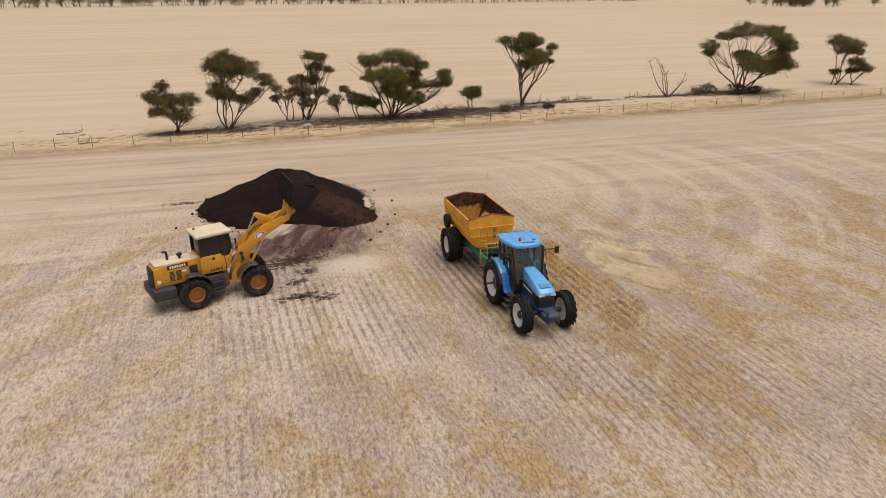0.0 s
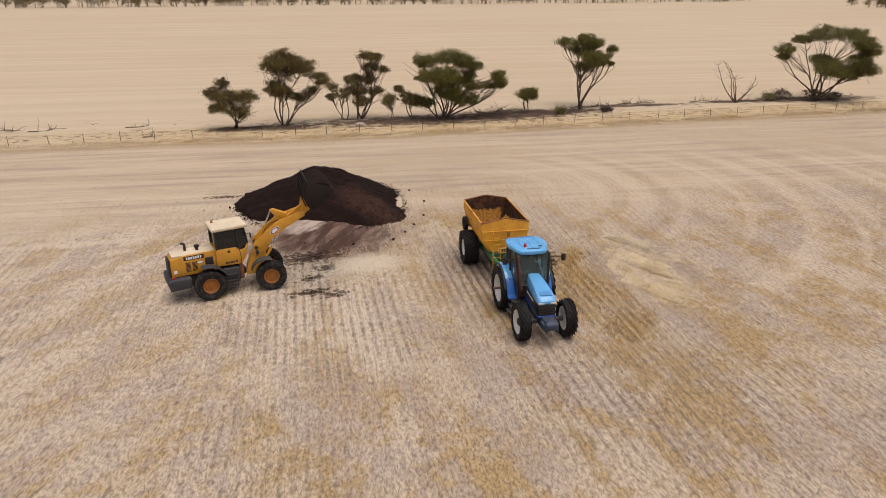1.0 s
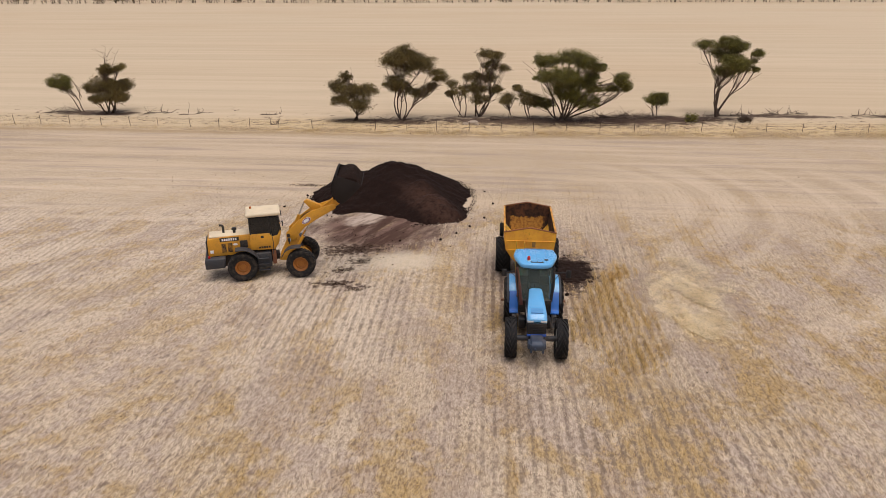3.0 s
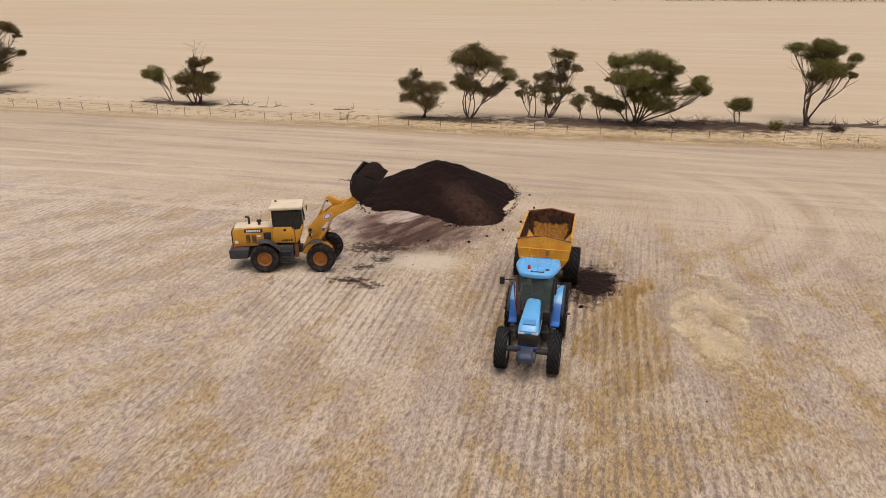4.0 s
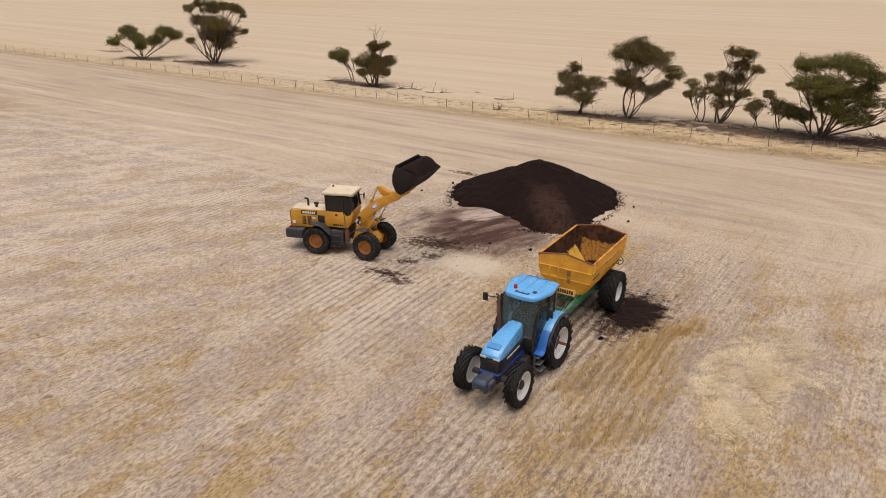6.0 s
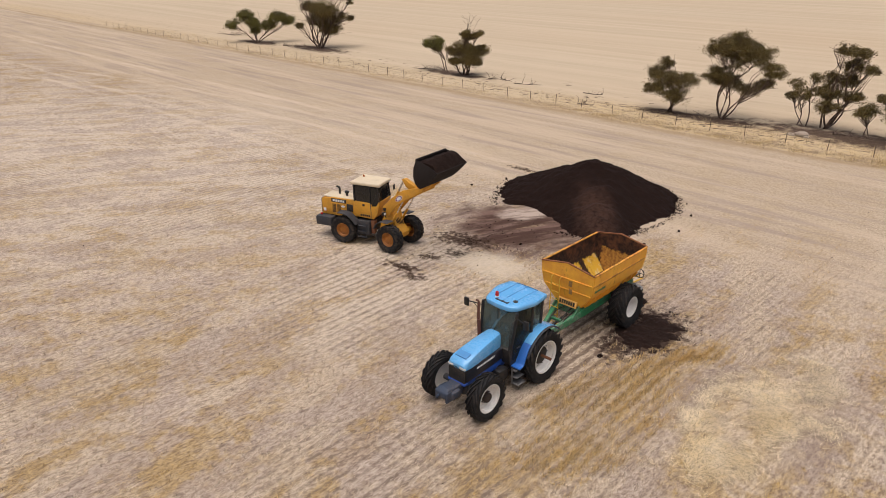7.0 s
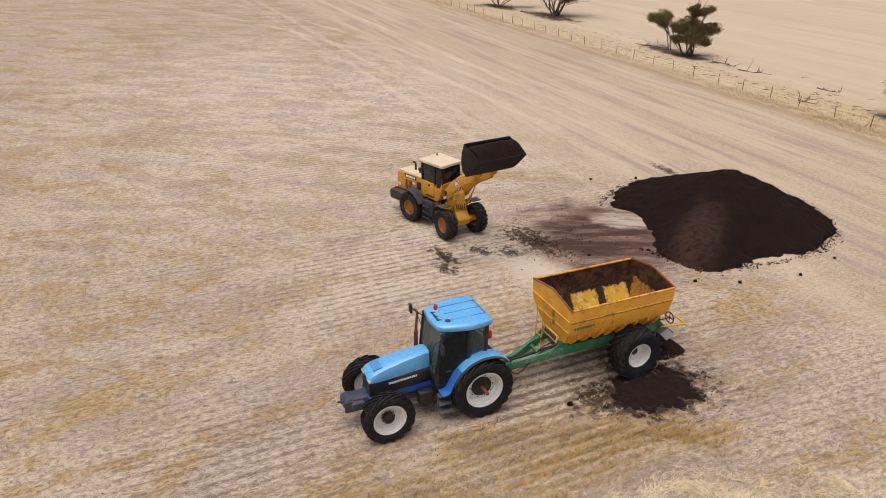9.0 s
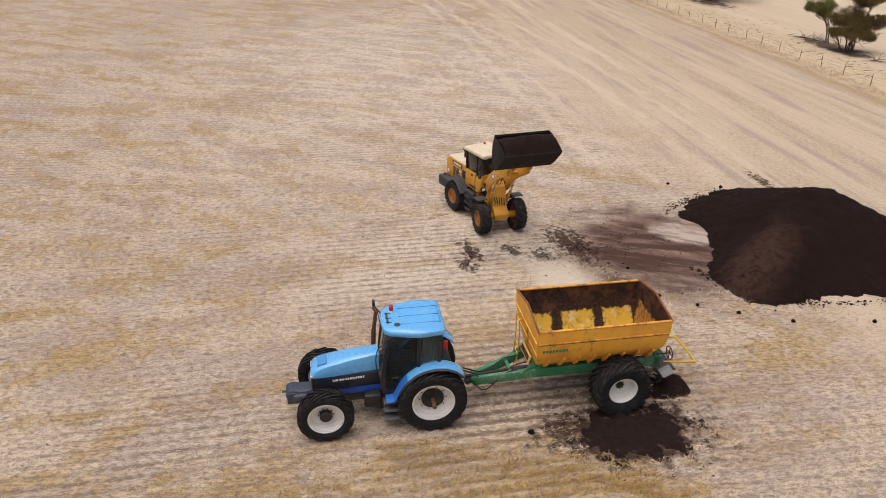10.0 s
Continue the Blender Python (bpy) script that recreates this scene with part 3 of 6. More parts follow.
def smooth_path(points, n=6):
    """Points on a smooth curve through the given ones."""
    pts = [Vector(p) for p in points]
    out = []
    for i in range(len(pts) - 1):
        p0, p1, p2, p3 = pts[max(i - 1, 0)], pts[i], pts[i + 1], pts[min(i + 2, len(pts) - 1)]
        for k in range(n):
            t = k / n
            out.append(0.5 * (2 * p1 + (p2 - p0) * t + (2 * p0 - 5 * p1 + 4 * p2 - p3) * t * t + (3 * p1 - p0 - 3 * p2 + p3) * t ** 3))
    return out + [pts[-1]]


def lathe(bm, profile, segs=40, m=None):
    """Turn a profile of (radius, y) round the y axis."""
    m = m or Matrix()
    rings = []
    for r, y in profile:
        rings.append([bm.verts.new(m @ Vector((r * math.cos(2 * math.pi * i / segs), y, r * math.sin(2 * math.pi * i / segs)))) for i in range(segs)])
    for a, b in zip(rings, rings[1:]):
        for i in range(segs):
            bm.faces.new((a[i], a[(i + 1) % segs], b[(i + 1) % segs], b[i]))
    return bm


def tyre_mesh(name, r, w, rim_r, lugs, lug_h, chunky=False):
    """A field tyre: bulging sides, open crown, two rows of slanted lugs."""
    bm = bmesh.new()
    h = w / 2
    core = r - lug_h
    prof = [(rim_r, -h * 0.72), (rim_r + 0.03, -h * 0.80), (rim_r + (core - rim_r) * 0.45, -h), (core * 0.93, -h * 0.96), (core * 0.985, -h * 0.80), (core, -h * 0.4), (core * 1.004, 0)]
    prof += [(rr, -y) for rr, y in prof[-2::-1]]
    lathe(bm, prof, 48)
    carcass = len(bm.faces)
    for side in (-1, 1):
        for i in range(lugs):
            a = 2 * math.pi * (i + (0.5 if side > 0 else 0)) / lugs
            sweep = (1.1 if chunky else 1.75) * 2 * math.pi / lugs
            half = (0.27 if chunky else 0.20) * 2 * math.pi / lugs
            sec = []
            for f, yy, base, top in ((0, 0.04, core - (0.04 if chunky else 0.02), r), (0.55, 0.62, core - (0.04 if chunky else 0.02), r * 0.997), (1.0, 1.0, core * 0.94, r * 0.968), (1.12, 1.03, core * 0.86, core * 0.915)):
                ang = a - sweep * f
                ring = []
                for da, rr in ((-half, base), (-half * 0.75, top), (half * 0.75, top), (half, base)):
                    ring.append((rr * math.cos(ang + da), side * yy * h, rr * math.sin(ang + da)))
                sec.append(ring)
            loft(bm, sec)
    me = finish(name, bm, M_RUBBER_DUSTY if chunky else M_RUBBER, 35)
    if not chunky:
        me.materials.append(M_LUG)
        for poly in me.polygons[carcass:]:
            poly.material_index = 1
    return me


def rim_mesh(name, rim_r, w, mat, dish):
    """A wheel disc set deep inside its open barrel and flange; the outer face looks to +y."""
    bm = bmesh.new()
    h = w / 2 * 0.74
    lathe(bm, [(0.001, h - dish), (rim_r * 0.48, h - dish), (rim_r * 0.60, h - dish + 0.03), (rim_r * 0.80, h - dish + 0.01), (rim_r * 0.84, h - dish * 0.75),
               (rim_r * 0.86, h - dish * 0.45), (rim_r * 0.91, h - dish * 0.40), (rim_r * 0.93, h - 0.03), (rim_r + 0.012, h), (rim_r + 0.014, h + 0.02), (rim_r * 0.985, h + 0.024), (rim_r * 0.955, h + 0.002)], 40)
    lathe(bm, [(0.001, h - dish - 0.03), (rim_r * 0.8, h - dish - 0.03), (rim_r * 0.93, -h * 0.6), (rim_r + 0.012, -h)], 40)
    return finish(name, bm, mat, 30)


def wheel(parent, name, tyre_me, rim_me, at, hub_r, hub_len, hub_y, hub_mat, bolts, flip, bar=0.0, turn=0.0):
    """wheel > tyre, rim, hub (> bolts stay on the hub). Faces +y, or -y when flipped."""
    w = new(name)
    w.parent = parent
    w.empty_display_size = 0.1
    w.matrix_basis = pose(*at, 0, 0, turn + (180 if flip else 0))
    for nm, me in (("tyre", tyre_me), ("rim", rim_me)):
        ob = new(nm, me)
        ob.parent = w
    bm = bmesh.new()
    lathe(bm, [(0.001, hub_y + hub_len), (hub_r * 0.8, hub_y + hub_len), (hub_r, hub_y + hub_len * 0.8), (hub_r, hub_y - 0.05)], 24)
    for i in range(bolts):
        a = 2 * math.pi * i / bolts
        rod(bm, (hub_r * 1.18 * math.cos(a), hub_y - 0.04, hub_r * 1.18 * math.sin(a)), (hub_r * 1.18 * math.cos(a), hub_y + 0.035, hub_r * 1.18 * math.sin(a)), 0.02, segs=6)
    part("hub", bm, hub_mat, w)
    if bar:
        bm = bmesh.new()
        rod(bm, (0, hub_y, 0), (0, hub_y + bar, 0), 0.055, segs=14)
        part("axle_end", bm, M_RUST, w, "rusty axle end")
    return w


def bars(bm, origin, along, up, widths, height, gap=0.35, lift=None):
    """Unreadable lettering: a row of small upright bars."""
    o, a, u = Vector(origin), Vector(along).normalized(), Vector(up).normalized()
    n = a.cross(u).normalized() * 0.006
    x = 0.0
    for w in widths:
        q = [o + a * x, o + a * (x + w), o + a * (x + w) + u * height, o + a * x + u * height]
        loft(bm, [[p - n for p in q], [p + n for p in q]])
        x += w * (1 + gap)
    return bm


# ---- ground: one sheet to the horizon ----
def graded(lo, hi, inner0, inner1, step):
    vals = list(np.arange(inner0, inner1 + 0.01, step))
    g, v = step, inner1
    while v < hi:
        g *= 1.5
        v += g
        vals.append(v)
    g, v = step, inner0
    while v > lo:
        g *= 1.5
        v -= g
        vals.insert(0, v)
    return vals


def build_ground():
    xs, ys = graded(-2500, 2500, -120, 120, 4), graded(-1500, 3500, -40, 140, 4)
    verts = [(x, y, 0.0) for y in ys for x in xs]
    k = len(xs)
    faces = [(j * k + i, j * k + i + 1, (j + 1) * k + i + 1, (j + 1) * k + i) for j in range(len(ys) - 1) for i in range(k - 1)]
    me = bpy.data.meshes.new("ground")
    me.from_pydata(verts, [], faces)
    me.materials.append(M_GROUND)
    tagged(new("ground", me), "dry slashed stubble field with pale straw, bare soil patches and drill rows", "ground", kind="structure")


build_ground()


def blades_mesh(name, base, tip, width, mat):
    """Many thin tapering blades: one triangle pair each, from base to tip."""
    n = len(base)
    d = tip - base
    side = np.stack([-d[:, 1], d[:, 0], np.zeros(n)], 1)
    ln = np.linalg.norm(side, axis=1, keepdims=True)
    rnd = np.random.rand(n) * 2 * np.pi
    alt = np.stack([np.cos(rnd), np.sin(rnd), np.zeros(n)], 1)
    side = np.where(ln > 1e-4, side / np.maximum(ln, 1e-6), alt) * width[:, None] / 2
    co = np.stack([base - side, base + side, tip], 1).reshape(-1, 3)
    me = bpy.data.meshes.new(name)
    me.vertices.add(3 * n)
    me.vertices.foreach_set("co", co.astype(np.float32).ravel())
    me.loops.add(3 * n)
    me.loops.foreach_set("vertex_index", np.arange(3 * n, dtype=np.int32))
    me.polygons.add(n)
    me.polygons.foreach_set("loop_start", np.arange(0, 3 * n, 3, dtype=np.int32))
    me.update(calc_edges=True)
    me.validate()
    me.materials.append(mat)
    return me


def keep_clear(x, y):
    """True where stubble stands: not on the heap, the scraped strip, the spill or the verge."""
    heap = ((x - 2.0) / 5.6) ** 2 + ((y - 45.3) / 6.3) ** 2 < 1
    strip_ = ((x - 1.2) / 4.4) ** 2 + ((y - 38.8) / 3.0) ** 2 < 1
    spill = ((x - 13.05) / 1.1) ** 2 + ((y - 33.7) / 1.8) ** 2 < 1
    pale = ((x - 4.2) / 2.0) ** 2 + ((y - 34.0) / 1.2) ** 2 < 1
    stains = (((x - 1.7) / 1.5) ** 2 + ((y - 30.6) / 0.45) ** 2 < 1) | (((x - 1.8) / 0.8) ** 2 + ((y - 33.4) / 0.9) ** 2 < 1) | (((x - 1.2) / 1.7) ** 2 + ((y - 35.4) / 0.8) ** 2 < 1)
    return ~(heap | strip_ | spill | pale | stains)


def build_stubble():
    rng = np.random.default_rng(4)
    rows = np.arange(-52, 48, 0.42)
    per = 760
    x = np.repeat(rows, per)
    y = np.tile(np.linspace(-24, 62, per), len(rows)) + rng.uniform(-0.05, 0.05, len(x))
    x = x + rng.normal(0, 0.05, len(x)) + 0.5 * np.sin(y * 0.11 + x * 0.05)
    gaps = np.sin(x * 0.9 + 1.3 * np.sin(y * 0.35)) + np.sin(y * 0.57 + 0.8 * np.sin(x * 0.5)) + rng.normal(0, 0.9, len(x))
    near = np.clip(1.35 - np.hypot(x - 12, y - 26) / 38, 0, 1) * np.clip((52 - y) / 12, 0, 1)
    ok = keep_clear(x, y) & (gaps > -0.6) & (rng.random(len(x)) < near)
    x, y = x[ok], y[ok]
    x, y = np.repeat(x, 5), np.repeat(y, 5)
    n = len(x)
    base = np.stack([x + rng.normal(0, 0.035, n), y + rng.normal(0, 0.05, n), np.full(n, -0.005)], 1)
    lean = rng.normal(0, 0.06, (n, 2))
    tip = base + np.stack([lean[:, 0], lean[:, 1], rng.uniform(0.05, 0.15, n)], 1)
    me = blades_mesh("stubble", base, tip, rng.uniform(0.009, 0.022, n), M_STRAW)
    tagged(new("stubble", me), "short cut cereal stubble standing in drill rows", "stubble", kind="stuff")
    # loose straw lying about in wisps
    m = 360000
    d, a = 42 * rng.random(m) ** 0.8, rng.uniform(0, 2 * np.pi, m)
    x, y = 12 + d * np.cos(a), 26 + d * np.sin(a)
    row = np.cos(2 * np.pi * (x - 0.5 * np.sin(0.11 * y + 0.05 * x) + 52) / 0.42)
    wisps = 0.9 * row + np.sin(x * 2.3 + 2.1 * np.sin(y * 1.1)) + np.sin(y * 1.7 + 1.9 * np.sin(x * 1.3)) + rng.normal(0, 0.7, m)
    ok = keep_clear(x, y) & (rng.random(m) < np.clip((54 - y) / 12, 0, 1)) & (wisps > 0.35)
    x, y = x[ok], y[ok]
    n = len(x)
    a = np.where(rng.random(n) < 0.3, rng.uniform(0, 2 * np.pi, n), np.pi / 2 + rng.normal(0, 0.4, n))
    ln = rng.uniform(0.05, 0.18, n)
    base = np.stack([x, y, rng.uniform(0.004, 0.03, n)], 1)
    tip = base + np.stack([np.cos(a) * ln, np.sin(a) * ln, rng.uniform(-0.003, 0.05, n)], 1)
    me = blades_mesh("loose_straw", base, tip, rng.uniform(0.007, 0.018, n), M_STRAW)
    tagged(new("loose_straw", me), "pale broken straw lying loose on the soil", "straw", kind="stuff")


def build_long_grass():
    """Unmown gold strip along the fence, and the taller stubble strip by the tractor."""
    rng = np.random.default_rng(7)
    m = 170000
    x = rng.uniform(-125, 115, m)
    y = 67.2 + 0.075 * np.maximum(x - 8, 0) + np.where(rng.random(m) < 0.6, rng.normal(0, 0.75, m), rng.uniform(-0.8, 5.5, m))
    clump = np.sin(x * 1.7 + 2 * np.sin(y * 2.1)) + np.sin(x * 0.6) + rng.normal(0, 0.8, m)
    ok = (clump > -0.8) & (rng.random(m) < np.clip(0.3 + (x + 26) / 26, 0.3, 1.0))
    x, y = x[ok], y[ok]
    n = len(x)
    base = np.stack([x, y, np.zeros(n)], 1)
    tip = base + np.stack([rng.normal(0, 0.09, n), rng.normal(0, 0.09, n), rng.uniform(0.05, 0.19, n)], 1)
    me = blades_mesh("verge_grass", base, tip, rng.uniform(0.016, 0.038, n), M_GRASS)
    tagged(new("verge_grass", me), "long dry golden grass along the wire fence", "grass", kind="stuff")
    m = 6400
    x, y = rng.uniform(12.2, 17.2, m), rng.uniform(23.6, 35.0, m)
    x = np.where(rng.random(m) < 0.82, np.round(x / 0.42) * 0.42 + rng.normal(0, 0.045, m), x) + 0.5 * np.sin(y * 0.11 + x * 0.05)
    ragged = rng.normal(0, 0.27, m) + 0.2 * np.sin(x * 1.9 + y * 1.1) + 0.16 * np.sin(y * 2.3 - x)
    along = np.hypot((x - 13.2 - (y - 27.4) * 0.34) / 0.75, (y - 30.6) / 4.2) + ragged
    outer = np.hypot((x - 14.9) / 1.45, (y - 27.0) / 3.5) + ragged
    thin = np.sin(y * 0.9 + 1.6 * np.sin(x * 1.1)) + rng.normal(0, 0.9, m)
    ok = keep_clear(x, y) & ((along < 1) | (outer < 1)) & (thin > -0.5) & ~((x < 12.75) & (y < 29.2))
    per = rng.integers(2, 21, ok.sum())
    x, y, tall = np.repeat(x[ok], per), np.repeat(y[ok], per), np.repeat(rng.uniform(0.6, 1.15, ok.sum()), per)
    n = len(x)
    base = np.stack([x + rng.normal(0, 0.045, n), y + rng.normal(0, 0.13, n), np.zeros(n)], 1)
    tip = base + np.stack([rng.normal(0.02, 0.08, n), rng.normal(0, 0.12, n), tall * rng.uniform(0.06, 0.20, n)], 1)
    me = blades_mesh("standing_straw", base, tip, rng.uniform(0.010, 0.022, n), M_GOLD_STRAW)
    tagged(new("standing_straw", me), "taller golden straw left standing beside the tractor", "straw", kind="stuff")
    # a swath of pale straw thrown out loose beside it
    m = 80000
    x, y = rng.uniform(-2.6, 2.6, m), rng.uniform(-5.0, 5.0, m)
    away = np.hypot(x / 1.55, y / 4.2) + rng.normal(0, 0.2, m) + 0.2 * np.sin(x * 1.7 + y * 0.9) + 0.16 * np.sin(y * 2.1 - 1.3 * x) + 0.1 * np.sin(y * 5.3 + x * 3.7)
    wisp = np.sin(x * 2.6 + 1.7 * np.sin(y * 1.4)) + np.sin(y * 1.9 + 1.3 * np.sin(x * 2.2)) + 0.9 * np.sin(x * 6.7 + 2.0 * np.sin(y * 4.9)) + rng.normal(0, 0.6, m)
    ok = (wisp > -0.1) & (away < 1)
    x, y = 18.35 + 0.10 * y[ok] + x[ok], 31.0 + y[ok]
    n = len(x)
    a = 2.0 * np.sin(x * 1.9 + 1.4 * np.sin(y * 1.3)) + rng.normal(0, 0.7, n)
    ln = rng.uniform(0.12, 0.42, n)
    base = np.stack([x, y, rng.uniform(0.01, 0.07, n)], 1)
    tip = base + np.stack([np.cos(a) * ln, np.sin(a) * ln, rng.uniform(-0.01, 0.06, n)], 1)
    me = blades_mesh("straw_swath", base, tip, rng.uniform(0.008, 0.021, n), M_PALE_STRAW)
    tagged(new("straw_swath", me), "pale matted straw thrown out loose on the stubble", "straw", kind="stuff")


build_stubble()
build_long_grass()


# ---- compost heap and spills ----
def heap_mesh(name, x0, x1, y0, y1, step, height, mat):
    nx, ny = int((x1 - x0) / step) + 1, int((y1 - y0) / step) + 1
    verts, faces, index = [], [], {}
    grid = [[height(x0 + i * step, y0 + j * step) for i in range(nx)] for j in range(ny)]
    for j in range(ny - 1):
        for i in range(nx - 1):
            quad = [(i, j), (i + 1, j), (i + 1, j + 1), (i, j + 1)]
            if max(grid[b][a] for a, b in quad) <= 0:
                continue
            ids = []
            for a, b in quad:
                if (a, b) not in index:
                    index[a, b] = len(verts)
                    verts.append((x0 + a * step, y0 + b * step, max(grid[b][a], -0.03)))
                ids.append(index[a, b])
            faces.append(ids)
    me = bpy.data.meshes.new(name)
    me.from_pydata(verts, [], faces)
    me.materials.append(mat)
    me.polygons.foreach_set("use_smooth", [True] * len(me.polygons))
    return me


def heap_height(x, y):
    def cone(cx, cy, h, slope, flat, sx=1.0, sy=1.0):
        d = math.hypot((x - cx) * sx, (y - cy) * sy)
        return h + slope * flat - slope * math.sqrt(d * d + flat * flat)

    hs = [cone(0.6, 46.4, 1.75, 0.47, 0.9, 0.95), cone(1.8, 46.5, 2.22, 0.53, 1.1), cone(4.8, 42.5, 1.32, 0.60, 0.3), cone(3.9, 44.2, 1.75, 0.62, 0.3), cone(-0.9, 44.0, 0.85, 0.45, 0.6), cone(3.4, 47.2, 1.35, 0.55, 0.8)]
    k = 12.0
    h = math.log(sum(math.exp(k * v) for v in hs)) / k
    h -= 0.25 * math.exp(-(((x - 6.1) / 1.2) ** 2 + ((y - 44.2) / 1.4) ** 2))
    p = Vector((x, y, 0))
    # the loader's scoop: a bare floor with a steep face round it
    cut = math.hypot((x - 0.5) / 1.05, y - 40.1) - 1.85 + 0.25 * noise.noise(p * 1.3)
    h = min(h, cut * (1.15 if x < 2.0 else 0.75))
    h += 0.20 * noise.noise(p * 0.55) + 0.11 * noise.noise(p * 1.7) + 0.06 * noise.noise(p * 4.1) + 0.045 * noise.noise(p * 8.0)
    return h - 0.05


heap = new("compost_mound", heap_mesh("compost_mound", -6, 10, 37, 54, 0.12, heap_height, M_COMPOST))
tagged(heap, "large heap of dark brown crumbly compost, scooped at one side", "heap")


def spill_height(cx, cy, rx, ry, h):
    def f(x, y):
        d = math.hypot((x - cx) / rx, (y - cy) / ry)
        p = Vector((x, y, 3.0))
        return h * (1 - d * d) + 0.10 * noise.noise(p * 1.6) + 0.07 * noise.noise(p * 4.0) + 0.05 * noise.noise(p * 9.0)
    return f


for nm, cx, cy, rx, ry, h, lab in (("compost_spill", 13.05, 33.65, 1.08, 1.75, 0.09, "dark compost spilled flat beside the spreader wheel"),
                                   ("compost_spill", 11.1, 35.45, 0.75, 0.65, 0.10, "small dark compost spill below the spreader's tail")):
    tagged(new(nm, heap_mesh(nm, cx - rx * 1.5, cx + rx * 1.5, cy - ry * 1.5, cy + ry * 1.5, 0.06, spill_height(cx, cy, rx, ry, h), M_SPILL)), lab, "spill", "compost spills")


def clod(bm, x, y, r, rng, z=0.0):
    made = bmesh.ops.create_icosphere(bm, subdivisions=1, radius=r, matrix=pose(x, y, z + r * 0.35, rng.uniform(0, 360), rng.uniform(0, 360), 0))
    for v in made["verts"]:
        c = Vector((x, y, z + r * 0.35))
        v.co = c + (v.co - c) * rng.uniform(0.7, 1.25)


def build_clods():
    rng = random.Random(11)
    for x, y, r in ((12.74, 30.55, 0.16), (5.9, 37.4, 0.14), (7.4, 39.9, 0.12), (6.7, 38.6, 0.10), (8.2, 41.6, 0.12), (8.6, 44.6, 0.12), (-5.1, 42.6, 0.13), (3.6, 37.0, 0.11), (7.9, 47.4, 0.11), (-4.3, 45.2, 0.15)):
        bm = bmesh.new()
        clod(bm, x, y, r * 0.75, rng)
        ob = new("soil_clod", finish("soil_clod", bm, M_COMPOST, 60))
        tagged(ob, "fist-sized dark compost clod lying on the stubble", "clod", "clods round the heap")
    bm = bmesh.new()
    n = 0
    while n < 1300:
        a = rng.uniform(0, 2 * math.pi)
        f = 0.86 + abs(rng.gauss(0, 0.06))
        x, y = 2.0 + 6.0 * f * math.cos(a), 45.2 + 6.6 * f * math.sin(a)
        h = heap_height(x, y)
        if -0.40 < h < 0.10 and rng.random() < 1.1 - abs(h) * 2.6:
            clod(bm, x, y, rng.choice((0.012, 0.015, 0.02, 0.02, 0.025, 0.03, 0.045)), rng, max(0, h))
            n += 1
    for _ in range(420):
        clod(bm, rng.gauss(13.0, 0.75), rng.gauss(33.4, 1.3), rng.choice((0.012, 0.016, 0.02, 0.028)), rng)
    for cx, cy, rx, ry, k in ((1.4, 30.7, 0.7, 0.22, 90), (2.5, 30.3, 0.35, 0.16, 40), (2.1, 33.8, 0.4, 0.35, 90), (1.4, 32.5, 0.4, 0.2, 50), (1.2, 35.4, 1.1, 0.5, 190)):
        for _ in range(k):
            clod(bm, rng.gauss(cx, rx * 0.6), rng.gauss(cy, ry * 0.6), rng.choice((0.010, 0.014, 0.018, 0.026)), rng)
    for _ in range(160):
        clod(bm, rng.gauss(1.5, 2.2), rng.gauss(37.0, 2.0), rng.choice((0.015, 0.02, 0.035)), rng)
    ob = new("compost_crumbs", finish("compost_crumbs", bm, M_COMPOST, 60))
    tagged(ob, "dark compost crumbs scattered round the heap", "crumbs", kind="stuff")
    bm = bmesh.new()
    for _ in range(170):
        clod(bm, rng.uniform(-22, 34), rng.uniform(6, 58), rng.choice((0.018, 0.022, 0.03)), rng)
    ob = new("field_crumbs", finish("field_crumbs", bm, M_SPILL, 60))
    tagged(ob, "small dark lumps of soil strewn over the field", "crumbs", kind="stuff")


build_clods()


# ---- trees ----
def leaf_cloud(clouds, c, rx, ry, rz, count, rng, size):
    """Leaves in ragged tufts round a middle, thinner towards the outside; adds an array of leaf corners to clouds."""
    rx, ry, rz = rx * 1.03, ry * 1.03, max(rz * 1.0, rx * 0.62)
    k = max(12, int(26 * rx * (0.6 + rz)))
    u = rng.normal(0, 1, (k, 3))
    u /= np.linalg.norm(u, axis=1, keepdims=True)
    u[:, 2] = u[:, 2] * 0.85 + 0.12
    tufts = np.array(c) + u * np.array((rx, ry, rz)) * rng.uniform(0.45, 0.98, (k, 1))
    spread = rng.uniform(0.5, 1.6, k) * min(0.46, 0.22 + 0.15 * rx) * (max(size, 0.18) / 0.19)
    w = rng.integers(0, k, count)
    g = rng.normal(0, 1, (count, 3))
    g /= np.linalg.norm(g, axis=1, keepdims=True)
    g *= rng.random((count, 1)) ** 0.75
    p = tufts[w] + g * spread[w][:, None] * np.array((1.25, 1.25, 0.85))
    a = rng.uniform(0, 2 * np.pi, count)
    d = np.stack([np.cos(a), np.sin(a), rng.uniform(-0.8, 0.5, count)], 1)
    d /= np.linalg.norm(d, axis=1, keepdims=True)
    s = np.cross(d, rng.normal(0, 1, (count, 3)))
    s /= np.linalg.norm(s, axis=1, keepdims=True) + 1e-6
    ln, wd = size * rng.uniform(0.7, 1.3, (count, 1)), size * rng.uniform(0.32, 0.55, (count, 1))
    clouds.append(np.stack([p - d * ln / 2, p + s * wd / 2, p + d * ln / 2, p - s * wd / 2], 1))


